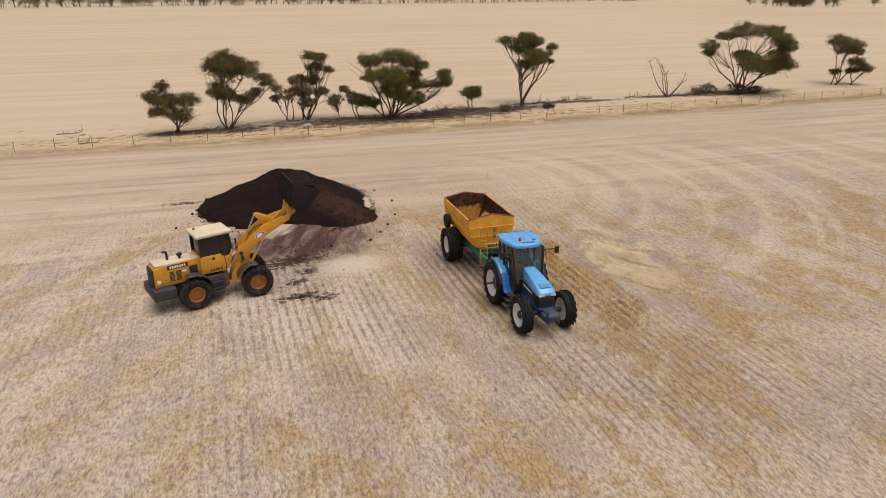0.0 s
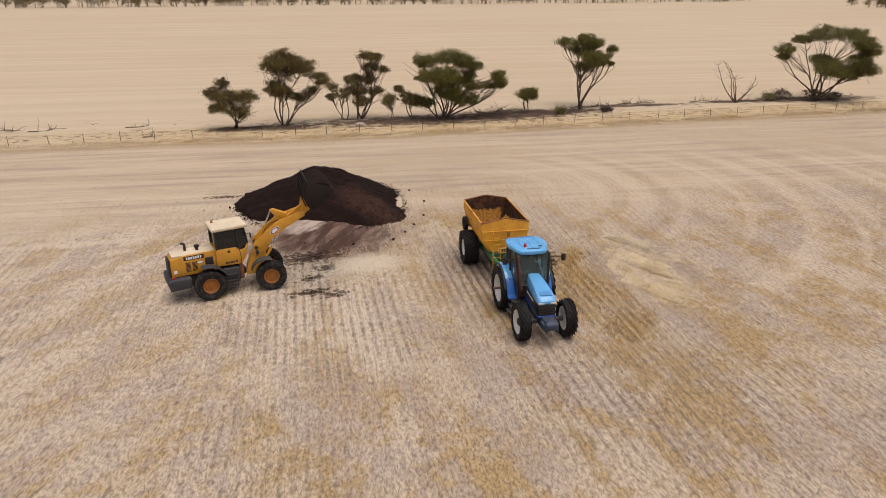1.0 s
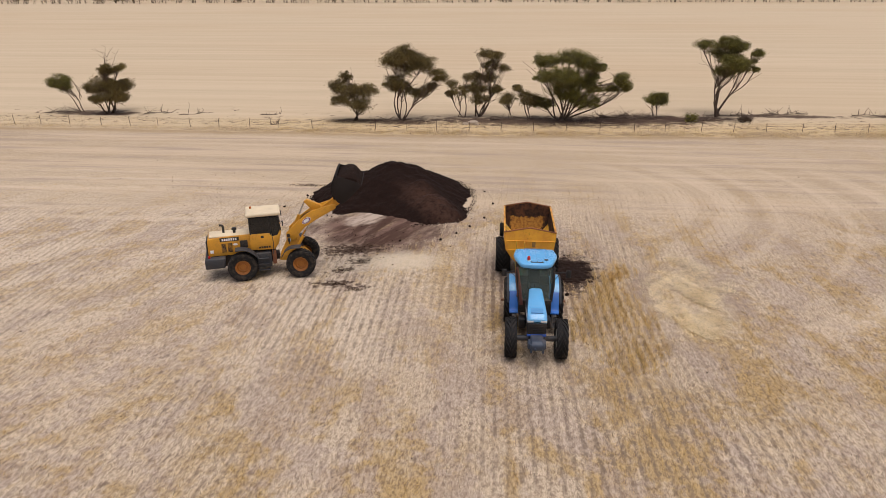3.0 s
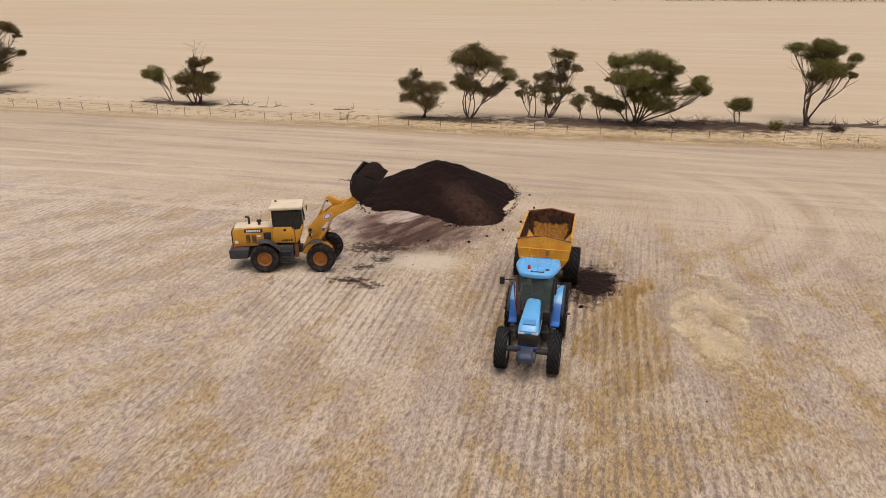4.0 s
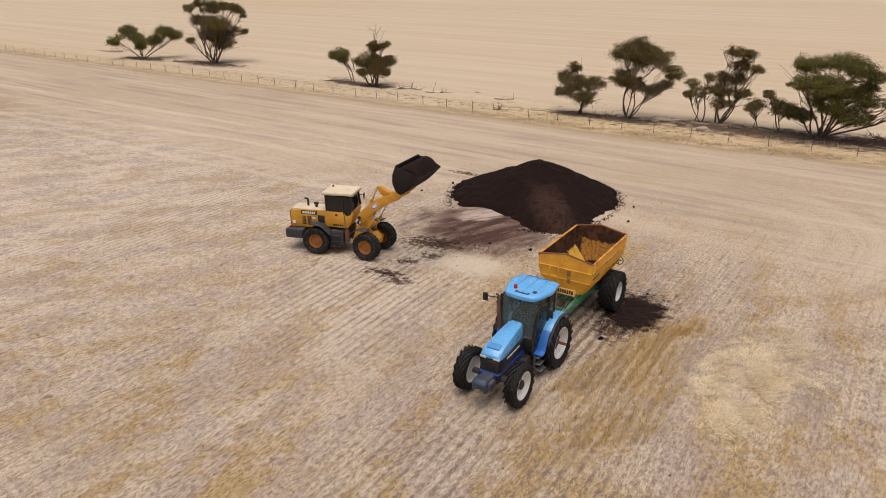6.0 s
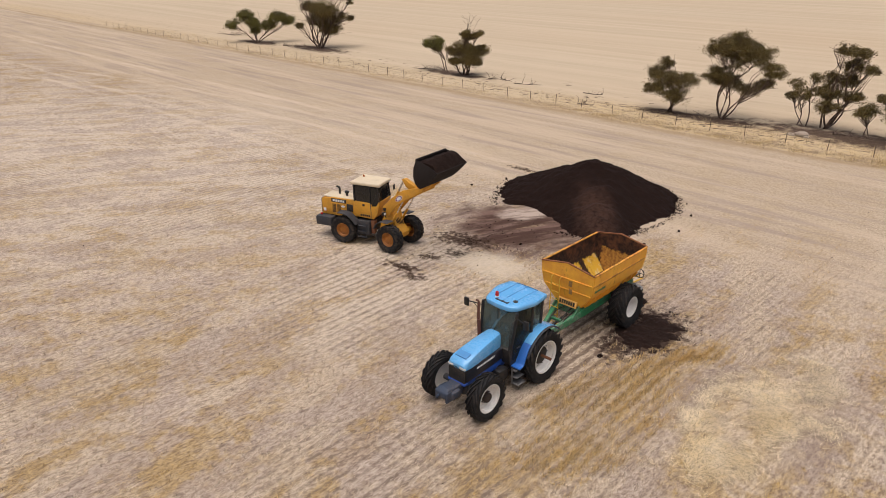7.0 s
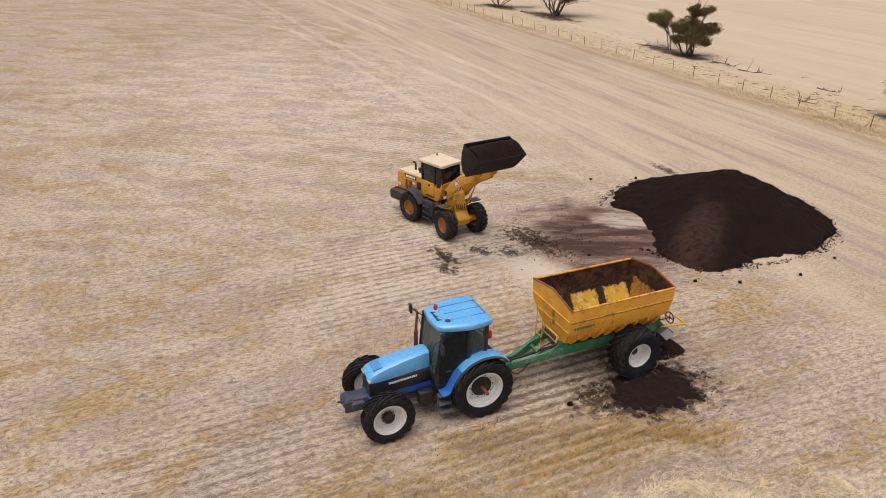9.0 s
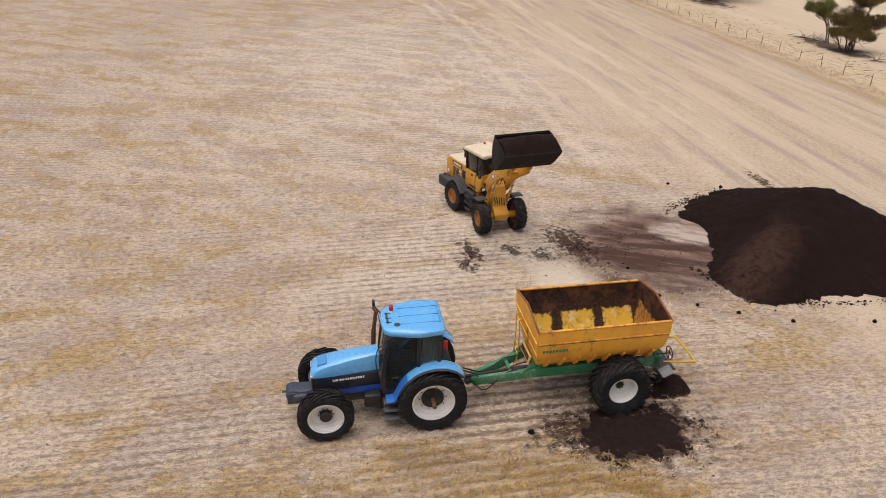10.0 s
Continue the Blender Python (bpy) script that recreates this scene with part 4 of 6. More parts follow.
def leaf_mesh(name, clouds, mat):
    co = np.concatenate(clouds).reshape(-1, 3)
    n = len(co) // 4
    me = bpy.data.meshes.new(name)
    me.vertices.add(4 * n)
    me.vertices.foreach_set("co", co.astype(np.float32).ravel())
    me.loops.add(4 * n)
    me.loops.foreach_set("vertex_index", np.arange(4 * n, dtype=np.int32))
    me.polygons.add(n)
    me.polygons.foreach_set("loop_start", np.arange(0, 4 * n, 4, dtype=np.int32))
    me.update(calc_edges=True)
    me.materials.append(mat)
    return me


def limb(bm, a, b, r0, r1, rng, bend=0.12, n=5, sag=0.25):
    """A crooked tapering limb that leaves low and turns up (or droops with negative sag)."""
    a, b = Vector(a), Vector(b)
    ln = (b - a).length
    w = bend * ln * 0.55
    one, two, three = (Vector((rng.normal(0, w), rng.normal(0, w), rng.normal(0, w * 0.5))) for _ in range(3))
    pts = []
    for i in range(n + 1):
        t = i / n
        p = a.lerp(b, t)
        p.z -= math.sin(math.pi * t) * ln * sag * (0.35 if b.z > a.z + 0.5 else 0.1)
        pts.append(p + one * math.sin(math.pi * t) + two * (0.5 * math.sin(2 * math.pi * t)) + three * (0.25 * math.sin(3 * math.pi * t)))
    tube(bm, pts, r0, 6, r1)
    return pts


def build_tree(x, y, turn, clumps, seed, label, leaf=None, trunk_r=0.11, dense=1.0, dead_top=()):
    rng = np.random.default_rng(seed)
    tree = thing("mallee_tree", pose(x, y, 0), label, "tree", "trees along the fence")
    ca, sa = math.cos(radians(turn)), math.sin(radians(turn))
    wood = bmesh.new()
    clouds, stems = [], []
    for i, (u, z, rx, rz) in enumerate(clumps):
        depth = rng.uniform(-1, 1) * max(0.5, rx) * 1.1
        c = Vector((u * ca - depth * sa, u * sa + depth * ca, z - 0.22 * rz))
        near = min(stems, key=lambda st: (st[-1] - c).length) if stems else None
        if i % 3 != 2 or near is None or (near[-1] - c).length > 3.2:
            foot = Vector((rng.normal(0, 0.2), rng.normal(0, 0.2), -0.1))
            pts = limb(wood, foot, c, trunk_r * rng.uniform(0.65, 1.0), 0.025, rng, 0.11, 7, 0.07)
            stems.append(pts)
        else:
            # a lesser limb forks from the stem beside it
            pts = limb(wood, near[rng.integers(3, 5)], c, trunk_r * 0.5, 0.022, rng, 0.11, 6, 0.05)
        for _ in range(14):
            s = pts[rng.integers(3, len(pts))]
            tip = c + Vector((rng.normal(0, rx * 0.65), rng.normal(0, rx * 0.65), rng.normal(0.05, rz * 0.65)))
            limb(wood, s, tip, 0.028, 0.010, rng, 0.15, 3, 0.0)
        leaf_cloud(clouds, c, rx * 0.98, rx * 0.95, rz * 1.0, int(1.9 * dense * (560 + 1900 * rx * (0.3 + rz))), rng, 0.13)
        # a thinner fill towards the next clump joins the crown
        if i:
            pu, pz, prx, prz = clumps[i - 1]
            if math.hypot(pu - u, pz - z) < 1.25 * (rx + prx):
                fill = (rx + prx) * 0.42
                leaf_cloud(clouds, c.lerp(last, 0.5), fill, fill, fill * 0.6, int(1.8 * dense * (150 + 500 * fill)), rng, 0.13)
        last = c
    for u, z in dead_top:
        tip = Vector((u * ca, u * sa, z))
        pts = limb(wood, (rng.normal(0, 0.1), 0, z * 0.45 if clumps else -0.1), tip, 0.05 if clumps else 0.075, 0.012, rng, 0.1, 5, 0.0)
        for _ in range(5 if clumps else 11):
            s = pts[rng.integers(2, len(pts))]
            limb(wood, s, s + Vector((rng.normal(0, 0.5), rng.normal(0, 0.5), rng.uniform(0.2, 0.7))), 0.016, 0.006, rng, 0.1, 3, 0.0)
    part("trunk", wood, M_BARK, tree)
    if clouds:
        new("crown", leaf_mesh("crown", clouds, leaf or M_LEAF)).parent = tree
    return tree


def tree_row():
    t = build_tree
    t(-7.5, 73.1, 12, [(-0.5, 4.8, 0.7, 0.6), (-1.7, 3.7, 0.9, 0.8), (-0.4, 3.3, 1.3, 1.0), (1.3, 3.3, 1.3, 0.8), (0.7, 1.8, 1.2, 0.5), (-1.4, 2.4, 1.0, 0.6)], 1,
      "small many-stemmed mallee tree with dark grey-green crown", dense=0.8)
    t(-2.3, 73.5, 8, [(-0.9, 6.5, 1.4, 0.8), (0.3, 7.2, 1.2, 0.6), (2.1, 6.1, 1.5, 0.9), (3.8, 4.8, 1.0, 0.7), (0.5, 6.0, 1.7, 0.8), (-0.8, 4.1, 1.3, 0.9), (0.0, 3.5, 1.0, 0.8), (1.8, 2.8, 0.8, 0.5), (3.0, 3.4, 0.7, 0.4)], 2,
      "tall mallee tree with wide flat brownish-green crown")
    t(5.8, 76.3, 2, [(0.4, 6.8, 0.9, 0.4), (1.8, 6.6, 0.6, 0.4), (1.1, 5.5, 0.9, 0.5), (0.7, 4.2, 1.0, 0.6), (-0.4, 4.4, 0.6, 0.4), (-0.6, 3.1, 1.2, 0.6), (1.6, 3.0, 0.9, 0.5), (2.6, 5.2, 0.6, 0.3), (-0.1, 2.0, 1.0, 0.5)], 3,
      "open mallee tree with thin tiered tufts of leaves", dense=0.8)
    t(3.9, 75.9, 3, [(-1.2, 3.6, 0.6, 0.5), (-0.2, 2.9, 0.7, 0.6), (-1.5, 2.6, 0.5, 0.4), (0.5, 4.4, 0.6, 0.4)], 4, "sparse small mallee sapling with bare brown stems", trunk_r=0.07, dense=0.45)
    t(9.2, 75.5, -1, [(-0.4, 2.1, 0.9, 0.5), (-0.7, 1.9, 0.5, 0.3)], 5, "small mallee sapling with one leaf tuft", trunk_r=0.06, dense=0.7)
    t(10.8, 75.8, -2, [(0.3, 2.1, 1.2, 0.7), (-0.9, 3.2, 0.5, 0.4), (0.9, 1.8, 0.7, 0.5)], 6, "low leafy mallee sapling beside a bigger tree", trunk_r=0.07)
    t(14.5, 74.8, -5, [(-2.0, 6.2, 1.4, 0.8), (0.7, 6.5, 1.4, 0.5), (2.1, 6.2, 1.4, 0.7), (3.5, 5.6, 0.8, 0.7), (-2.1, 4.7, 1.1, 0.7), (-0.2, 5.0, 1.7, 1.2), (2.2, 4.5, 1.4, 1.0), (0.3, 3.3, 1.7, 1.0), (2.3, 2.2, 1.7, 0.7), (-2.0, 1.7, 1.2, 0.6), (3.2, 3.6, 1.0, 0.6), (5.9, 4.6, 0.9, 0.7), (6.3, 3.5, 0.8, 0.6), (4.8, 3.5, 0.7, 0.4)], 7,
      "broad dense mallee tree with a low side limb", M_LEAF_GREEN, 0.13, 1.15)
    t(24.9, 78.5, -12, [(-0.1, 1.9, 1.2, 0.65), (0.2, 2.2, 0.9, 0.5)], 8, "small round-topped mallee shrub on one stem", M_LEAF_GREEN, 0.08, 1.3)
    t(31.4, 78.6, -16, [(-2.3, 7.5, 0.9, 0.4), (0.3, 7.8, 1.2, 0.5), (1.5, 7.4, 1.1, 0.6), (-0.3, 6.7, 1.7, 0.9), (1.2, 6.0, 1.5, 1.0), (0.4, 4.9, 1.2, 0.7), (2.0, 5.3, 1.0, 0.5), (3.2, 6.8, 0.6, 0.4), (3.2, 5.1, 0.4, 0.2)], 9,
      "leaning tall mallee tree with bare pale stems and high crown", M_LEAF_GREEN, 0.12)
    t(-39.9, 75.4, 33, [(-1.8, 3.6, 1.2, 0.7), (-1.3, 3.0, 0.8, 0.6), (-2.4, 3.4, 0.7, 0.5)], 10, "leaning mallee tree with one lopsided tuft", M_LEAF_GREEN, 0.09, 1.0, ((-0.6, 3.6), (-0.2, 3.0)))
    t(-36.2, 74.8, 31, [(0.1, 5.2, 0.6, 0.6), (1.7, 5.0, 0.6, 0.4), (0.3, 4.5, 0.8, 0.4), (-1.0, 3.1, 1.2, 0.9), (0.5, 3.1, 1.4, 0.9), (1.8, 3.0, 1.0, 0.8), (0.7, 2.1, 1.4, 0.8), (-1.2, 1.8, 0.7, 0.5), (1.4, 1.6, 0.7, 0.5)], 11,
      "dense dark mallee tree with dead twigs at the top", M_LEAF, 0.14, 1.25, ((0.6, 7.2), (1.0, 6.8), (0.2, 6.6), (1.5, 6.4)))
    t(62.5, 79.6, -38, [(-4.3, 6.0, 1.3, 0.4), (-4.4, 5.1, 0.9, 0.4), (-2.7, 7.3, 1.2, 0.6), (-0.1, 8.0, 2.0, 0.7), (2.9, 7.9, 1.6, 0.7), (4.0, 7.1, 1.4, 0.9), (4.8, 6.3, 1.3, 0.9), (4.0, 5.2, 1.4, 0.9), (4.8, 4.0, 1.6, 0.9), (1.4, 4.2, 2.2, 1.3), (-0.3, 4.9, 1.5, 0.9), (2.9, 3.4, 1.8, 0.7)], 12,
      "large umbrella-shaped mallee tree with bare lower limbs", M_LEAF_GREEN, 0.15, 1.0)
    t(80.7, 82.6, -44, [(-0.7, 6.0, 1.6, 0.7), (1.1, 5.7, 1.6, 1.0), (0.5, 5.1, 1.6, 0.6), (1.9, 4.8, 1.0, 0.6), (-0.3, 1.9, 0.8, 0.4)], 13, "slim mallee tree with flat dark crown", trunk_r=0.12)
    t(82.8, 82.0, -45, [(0.1, 3.1, 1.2, 0.6), (1.5, 2.4, 0.9, 0.6), (-0.2, 2.0, 0.8, 0.6)], 14, "short leafy mallee beside a taller one", trunk_r=0.1)
    t(-70.1, 77.2, 51, [(-1.3, 9.0, 0.7, 0.8), (-2.7, 8.2, 0.7, 0.7), (0.3, 8.3, 1.7, 1.3), (2.1, 8.4, 1.3, 0.9), (3.8, 8.2, 1.1, 0.8), (4.9, 7.3, 0.6, 0.8), (-1.3, 6.4, 1.5, 0.9), (0.7, 6.1, 2.2, 1.5), (2.7, 5.0, 1.7, 1.3), (-0.2, 4.4, 1.9, 1.3), (1.7, 3.2, 1.9, 1.3), (4.9, 4.7, 0.6, 0.4), (-3.1, 3.6, 0.7, 0.6)], 15,
      "tall many-stemmed mallee tree with broken rounded crown", M_LEAF, 0.16, 1.0)
    t(-84.0, 74.6, 56, [(-4.2, 2.9, 1.1, 0.8), (-2.0, 4.4, 1.5, 0.8), (-0.7, 3.3, 1.3, 0.9), (-0.5, 1.9, 0.9, 0.5), (1.8, 3.0, 1.4, 1.0), (3.4, 4.4, 1.5, 0.9), (4.9, 3.6, 1.4, 0.9)], 16,
      "spreading low mallee tree with separate umbrella tufts", M_LEAF_GREEN, 0.14, 1.2)
    # dead tree and bare limbs
    t(51.3, 79.0, -28, [], 17, "dead leafless mallee with two forked limbs", dead_top=((-2.0, 5.0), (-1.5, 4.6), (-2.6, 4.4), (-1.0, 3.6), (1.9, 2.8), (2.1, 2.2)))


tree_row()


def build_shrub(x, y, rx, rz, seed, leaf, label):
    rng = np.random.default_rng(seed)
    clouds = []
    leaf_cloud(clouds, (0, 0, rz * 0.5), rx * 0.85, rx * 0.7, rz * 0.5, int(500 + 500 * rx), rng, 0.17)
    shrub = thing("shrub", pose(x, y, 0), label, "shrub", "shrubs along the fence")
    new("leaves", leaf_mesh("leaves", clouds, leaf)).parent = shrub
    wood = bmesh.new()
    for _ in range(8):
        limb(wood, (rng.normal(0, 0.1), rng.normal(0, 0.1), -0.05), (rng.normal(0, rx * 0.5), rng.normal(0, rx * 0.5), rz * rng.uniform(0.4, 0.9)), 0.025, 0.008, rng, 0.1, 3, 0)
    part("stems", wood, M_DEADWOOD, shrub)


M_DRYLEAF = leaf_material("dry_bush_leaves", (0.045, 0.030, 0.022), (0.13, 0.085, 0.06))
for i, (x, y, rx, rz, m, lab) in enumerate(((27.9, 75.1, 0.8, 0.8, M_LEAF_GREEN, "low round green shrub at a tree's foot"), (56.2, 79.9, 0.9, 1.0, M_LEAF_GREEN, "low dense green shrub by dead wood"),
                                            (58.5, 81.0, 1.5, 0.9, M_DRYLEAF, "low brown half-dead bush"), (61.6, 79.2, 1.6, 1.4, M_DRYLEAF, "brown dry bush at a tree's foot"),
                                            (64.5, 79.3, 1.2, 0.7, M_DRYLEAF, "low dry brown bush"), (33.5, 75.6, 0.7, 0.6, M_DRYLEAF, "small dry brown bush by the fence"))):
    build_shrub(x, y, rx, rz, 60 + i, m, lab)


def build_deadfall(x, y, ln, spread, count, seed, turn=0.0):
    """A fallen bough with its twigs."""
    rng = np.random.default_rng(seed)
    wood = bmesh.new()
    pts = limb(wood, (-ln / 2, 0, 0.08), (ln / 2, rng.normal(0, 0.3), 0.12), 0.055, 0.02, rng, 0.06, 8, 0)
    for _ in range(count):
        s = pts[rng.integers(0, len(pts))]
        tip = s + Vector((rng.normal(0, spread), rng.normal(0, spread), abs(rng.normal(0.15, 0.4))))
        limb(wood, s, tip, 0.03, 0.008, rng, 0.15, 3, 0)
    ob = new("fallen_branch", finish("fallen_branch", wood, M_DEADWOOD))
    ob.matrix_basis = pose(x, y, 0, 0, 0, turn)
    tagged(ob, "fallen dead grey-brown bough lying on dry grass", "branch", "fallen branches")


for i, (x, y, ln, sp, c, tn) in enumerate(((20.6, 76.2, 5, 0.8, 90, 5), (22.6, 77.2, 3.4, 0.8, 60, -20), (35.2, 79.4, 4.5, 0.5, 26, 8), (39.5, 80.3, 4.0, 0.6, 30, -5), (48.2, 80.2, 4.5, 0.35, 14, 4), (53.8, 79.6, 3, 0.4, 14, -10),
                                            (66.5, 81.3, 4, 0.6, 26, -10), (-30.2, 74.5, 3.4, 0.7, 22, 5), (-26.2, 74.2, 3.0, 0.3, 8, 0), (-17.5, 75.0, 2.2, 0.3, 10, 0), (-41.8, 74.4, 3.5, 0.5, 22, 20), (-75, 75.6, 4, 0.6, 22, 30),
                                            (-80.5, 75.2, 3, 0.5, 16, 0), (-97, 77, 3, 0.8, 22, 10), (-14.8, 69.8, 1.6, 0.3, 10, 15), (30.5, 76.6, 3.0, 0.5, 16, 30), (-5.0, 73.2, 2.4, 0.5, 14, 10), (9, 74.2, 4, 0.5, 22, 0), (16.5, 74.2, 4, 0.5, 22, 0))):
    build_deadfall(x, y, ln, sp, c, 100 + i, tn)


M_STONE = soil_material("pale_stone", (0.34, 0.28, 0.22), (0.60, 0.52, 0.43))


def build_stone(x, y, r, seed):
    rng = random.Random(seed)
    bm = bmesh.new()
    made = bmesh.ops.create_icosphere(bm, subdivisions=3, radius=r)
    for v in made["verts"]:
        p = v.co.copy()
        v.co = Vector((p.x * 1.4, p.y, p.z * 0.7)) * (1 + 0.35 * noise.noise(p * 1.8 + Vector((seed, 0, 0))) + 0.1 * noise.noise(p * 5))
    ob = new("field_stone", finish("field_stone", bm, M_STONE, 50))
    ob.matrix_basis = pose(x, y, r * 0.25, 0, 0, rng.uniform(0, 90))
    tagged(ob, "pale rounded limestone lying in dry grass under the trees", "stone", "field stones")


for i, (x, y, r) in enumerate(((5.2, 71.9, 0.42), (4.6, 71.6, 0.22), (5.8, 71.6, 0.18))):
    build_stone(x, y, r, 31 + i)


def build_litter():
    """Twigs and bark strewn over the strip between the fence and the paddock."""
    rng = np.random.default_rng(77)
    bm = bmesh.new()
    for _ in range(420):
        x, y = rng.uniform(-62, 66), 69.3 + abs(rng.normal(0, 2.6))
        y += 0.066 * max(0, x)
        a, ln = rng.normal(0, 0.5), rng.uniform(0.15, 0.7)
        p = Vector((x, y, 0.02))
        q = p + Vector((math.cos(a) * ln, math.sin(a) * ln, rng.uniform(0, 0.12)))
        rod(bm, p, q, rng.uniform(0.012, 0.035), 0.008, 5)
    tagged(new("twig_litter", finish("twig_litter", bm, M_DEADWOOD)), "small dead twigs strewn over the dry grass", "twigs", kind="stuff")


build_litter()


# ---- wire fence ----
def build_fence():
    fence = thing("wire_fence", pose(0, 68.4, 0), "post and wire stock fence with thin rusty steel posts", "fence")
    rng = random.Random(5)
    bm = bmesh.new()
    rod(bm, (0, 0, -0.2), (0, 0, 0.95), 0.028, 0.024, 8)
    post_me = finish("post", bm, M_POST)
    xs = [-130 + 3.22 * i + rng.uniform(-0.2, 0.2) for i in range(76)]
    bow = lambda x: 0.066 * max(0.0, x - 2) + 0.012 * min(0.0, x)
    for x in xs:
        ob = new("post", post_me)
        ob.parent = fence
        ob.matrix_basis = pose(x, bow(x) + rng.uniform(-0.08, 0.08), rng.uniform(-0.1, 0.05), rng.uniform(-4, 4), rng.uniform(-5, 5), 0)
    for z in (0.30, 0.56, 0.82):
        bm = bmesh.new()
        tube(bm, [(x, bow(x), z + rng.uniform(-0.02, 0.02)) for x in xs], 0.004, 4)
        part("wire", bm, M_POST, fence)


build_fence()


# ---- far tree belt ----
def build_far_woods():
    rng = np.random.default_rng(21)
    wood = bmesh.new()
    clouds = []

    def one(x, y, h, thick):
        for _ in range(3):
            limb(wood, (x + rng.normal(0, 0.4), y, -0.2), (x + rng.normal(0, h * 0.16), y + rng.normal(0, 1), h * 0.75), 0.13, 0.06, rng, 0.08, 3, 0)
        for _ in range(thick):
            leaf_cloud(clouds, (x + rng.normal(0, h * 0.18), y + rng.normal(0, h * 0.15), h * rng.uniform(0.28, 0.95)), h * 0.18, h * 0.18, h * 0.10, 40, rng, 0.8)

    for i in range(240):
        x = -330 + 2.6 * i + rng.normal(0, 2.5)
        one(x, 478 + rng.normal(0, 4) - (0.11 * max(0, -60 - x)), rng.uniform(6, 11), 10)
    for i in range(24):
        one(305 + rng.normal(0, 12), 350 + rng.normal(0, 9), rng.uniform(4, 7), 10)
    ob = tagged(new("far_tree_trunks", finish("far_tree_trunks", wood, M_BARK)), "slim trunks of a distant belt of eucalypts", "trees", kind="stuff")
    tagged(new("far_tree_leaves", leaf_mesh("far_tree_leaves", clouds, M_LEAF)), "dark crowns of a distant belt of eucalypts", "trees", kind="stuff")


build_far_woods()


# ---- tractor ----
def build_tractor():
    T = thing("tractor", pose(11.06, 27.72, 0, 0, 0, -88.1), "light blue farm tractor with white rims, hitched to a spreader", "tractor")
    rear_tyre = tyre_mesh("tyre", 1.0, 0.55, 0.61, 18, 0.07)
    rear_rim = rim_mesh("rim", 0.61, 0.55, M_WHITE, 0.26)
    front_tyre = tyre_mesh("tyre", 0.81, 0.46, 0.50, 16, 0.062)
    front_rim = rim_mesh("rim", 0.50, 0.46, M_WHITE, 0.21)
    for s in (1, -1):
        wheel(T, "rear_wheel", rear_tyre, rear_rim, (0, s * 0.97, 1.0), 0.33, 0.06, -0.04, M_BLACK, 10, s < 0, 0.46)
        wheel(T, "front_wheel", front_tyre, front_rim, (3.07, s * 0.99, 0.81), 0.17, 0.16, -0.02, M_HUB, 10, s < 0)
    # bonnet
    bm = bmesh.new()
    rings = []
    for x, hw, zb, zt in ((1.46, 0.27, 1.70, 2.24), (1.55, 0.29, 1.70, 2.255), (2.2, 0.335, 1.68, 2.18), (2.8, 0.375, 1.66, 2.07), (3.15, 0.395, 1.66, 1.98), (3.33, 0.395, 1.67, 1.90), (3.42, 0.37, 1.70, 1.80)):
        rings.append([(x, -hw, zb), (x, -hw, zt - 0.16), (x, -hw * 0.90, zt - 0.05), (x, -hw * 0.60, zt), (x, hw * 0.60, zt), (x, hw * 0.90, zt - 0.05), (x, hw, zt - 0.16), (x, hw, zb)])
    loft(bm, rings)
    part("bonnet", bm, M_BLUE, T, "light blue bonnet")
    bm = bmesh.new()
    box(bm, (2.95, -0.24, 1.985), (3.22, 0.24, 2.035), 0.012, Matrix.Translation((3.08, 0, 2.01)) @ Matrix.Rotation(radians(14), 4, "Y") @ Matrix.Translation((-3.08, 0, -2.01)))
    part("bonnet_scoop", bm, M_BLUE_MID, T)
    bm = bmesh.new()
    box(bm, (3.30, -0.36, 1.15), (3.415, 0.36, 1.665), 0.03)
    for i in range(6):
        box(bm, (3.40, -0.31, 1.20 + 0.072 * i), (3.43, 0.31, 1.225 + 0.072 * i), 0.006)
    part("grille", bm, M_BLACK, T, "black slatted grille")
    for s in (1, -1):
        bm = bmesh.new()
        box(bm, (3.36, s * 0.13, 1.66), (3.435, s * 0.38, 1.745), 0.02)
        part("headlight", bm, M_LENS, T)
        bm = bmesh.new()
        slab(bm, [(1.45, 1.28), (3.30, 1.16), (3.32, 1.66), (1.45, 1.70)], s * 0.27, s * 0.375, 0.02)
        part("side_panel", bm, M_NAVY, T, "dark side panel with pale lettering")
        bm = bmesh.new()
        bars(bm, (1.78, s * 0.379, 1.545) if s < 0 else (2.82, s * 0.379, 1.475), (1, 0, -0.06) if s < 0 else (-1, 0, 0.06), (0.12 * -s, 0, 1), [0.035, 0.035, 0.05, 0.02, 0.05, 0.045, 0.03, 0.03, 0.045, 0.05, 0.035] + [0.03, 0.05, 0.04, 0.05, 0.04], 0.07, 0.45)
        part("lettering", bm, M_DECAL, T)
        bm = bmesh.new()
        slab(bm, [(1.05, 0.92), (3.25, 0.98), (3.42, 1.06), (3.40, 1.15), (2.0, 1.20), (1.05, 1.22)], s * 0.18, s * 0.33, 0.03)
        part("frame_rail", bm, M_BLUE_DEEP, T)
    bm = bmesh.new()
    box(bm, (3.25, -0.38, 1.06), (3.44, 0.38, 1.15), 0.03)
    part("nose_frame", bm, M_BLUE_DEEP, T)
    bm = bmesh.new()
    box(bm, (-0.55, -0.36, 0.62), (1.25, 0.36, 1.35), 0.06)
    box(bm, (1.2, -0.26, 0.62), (3.3, 0.26, 1.22), 0.05)
    rod(bm, (0, -0.95, 1.0), (0, 0.95, 1.0), 0.16)
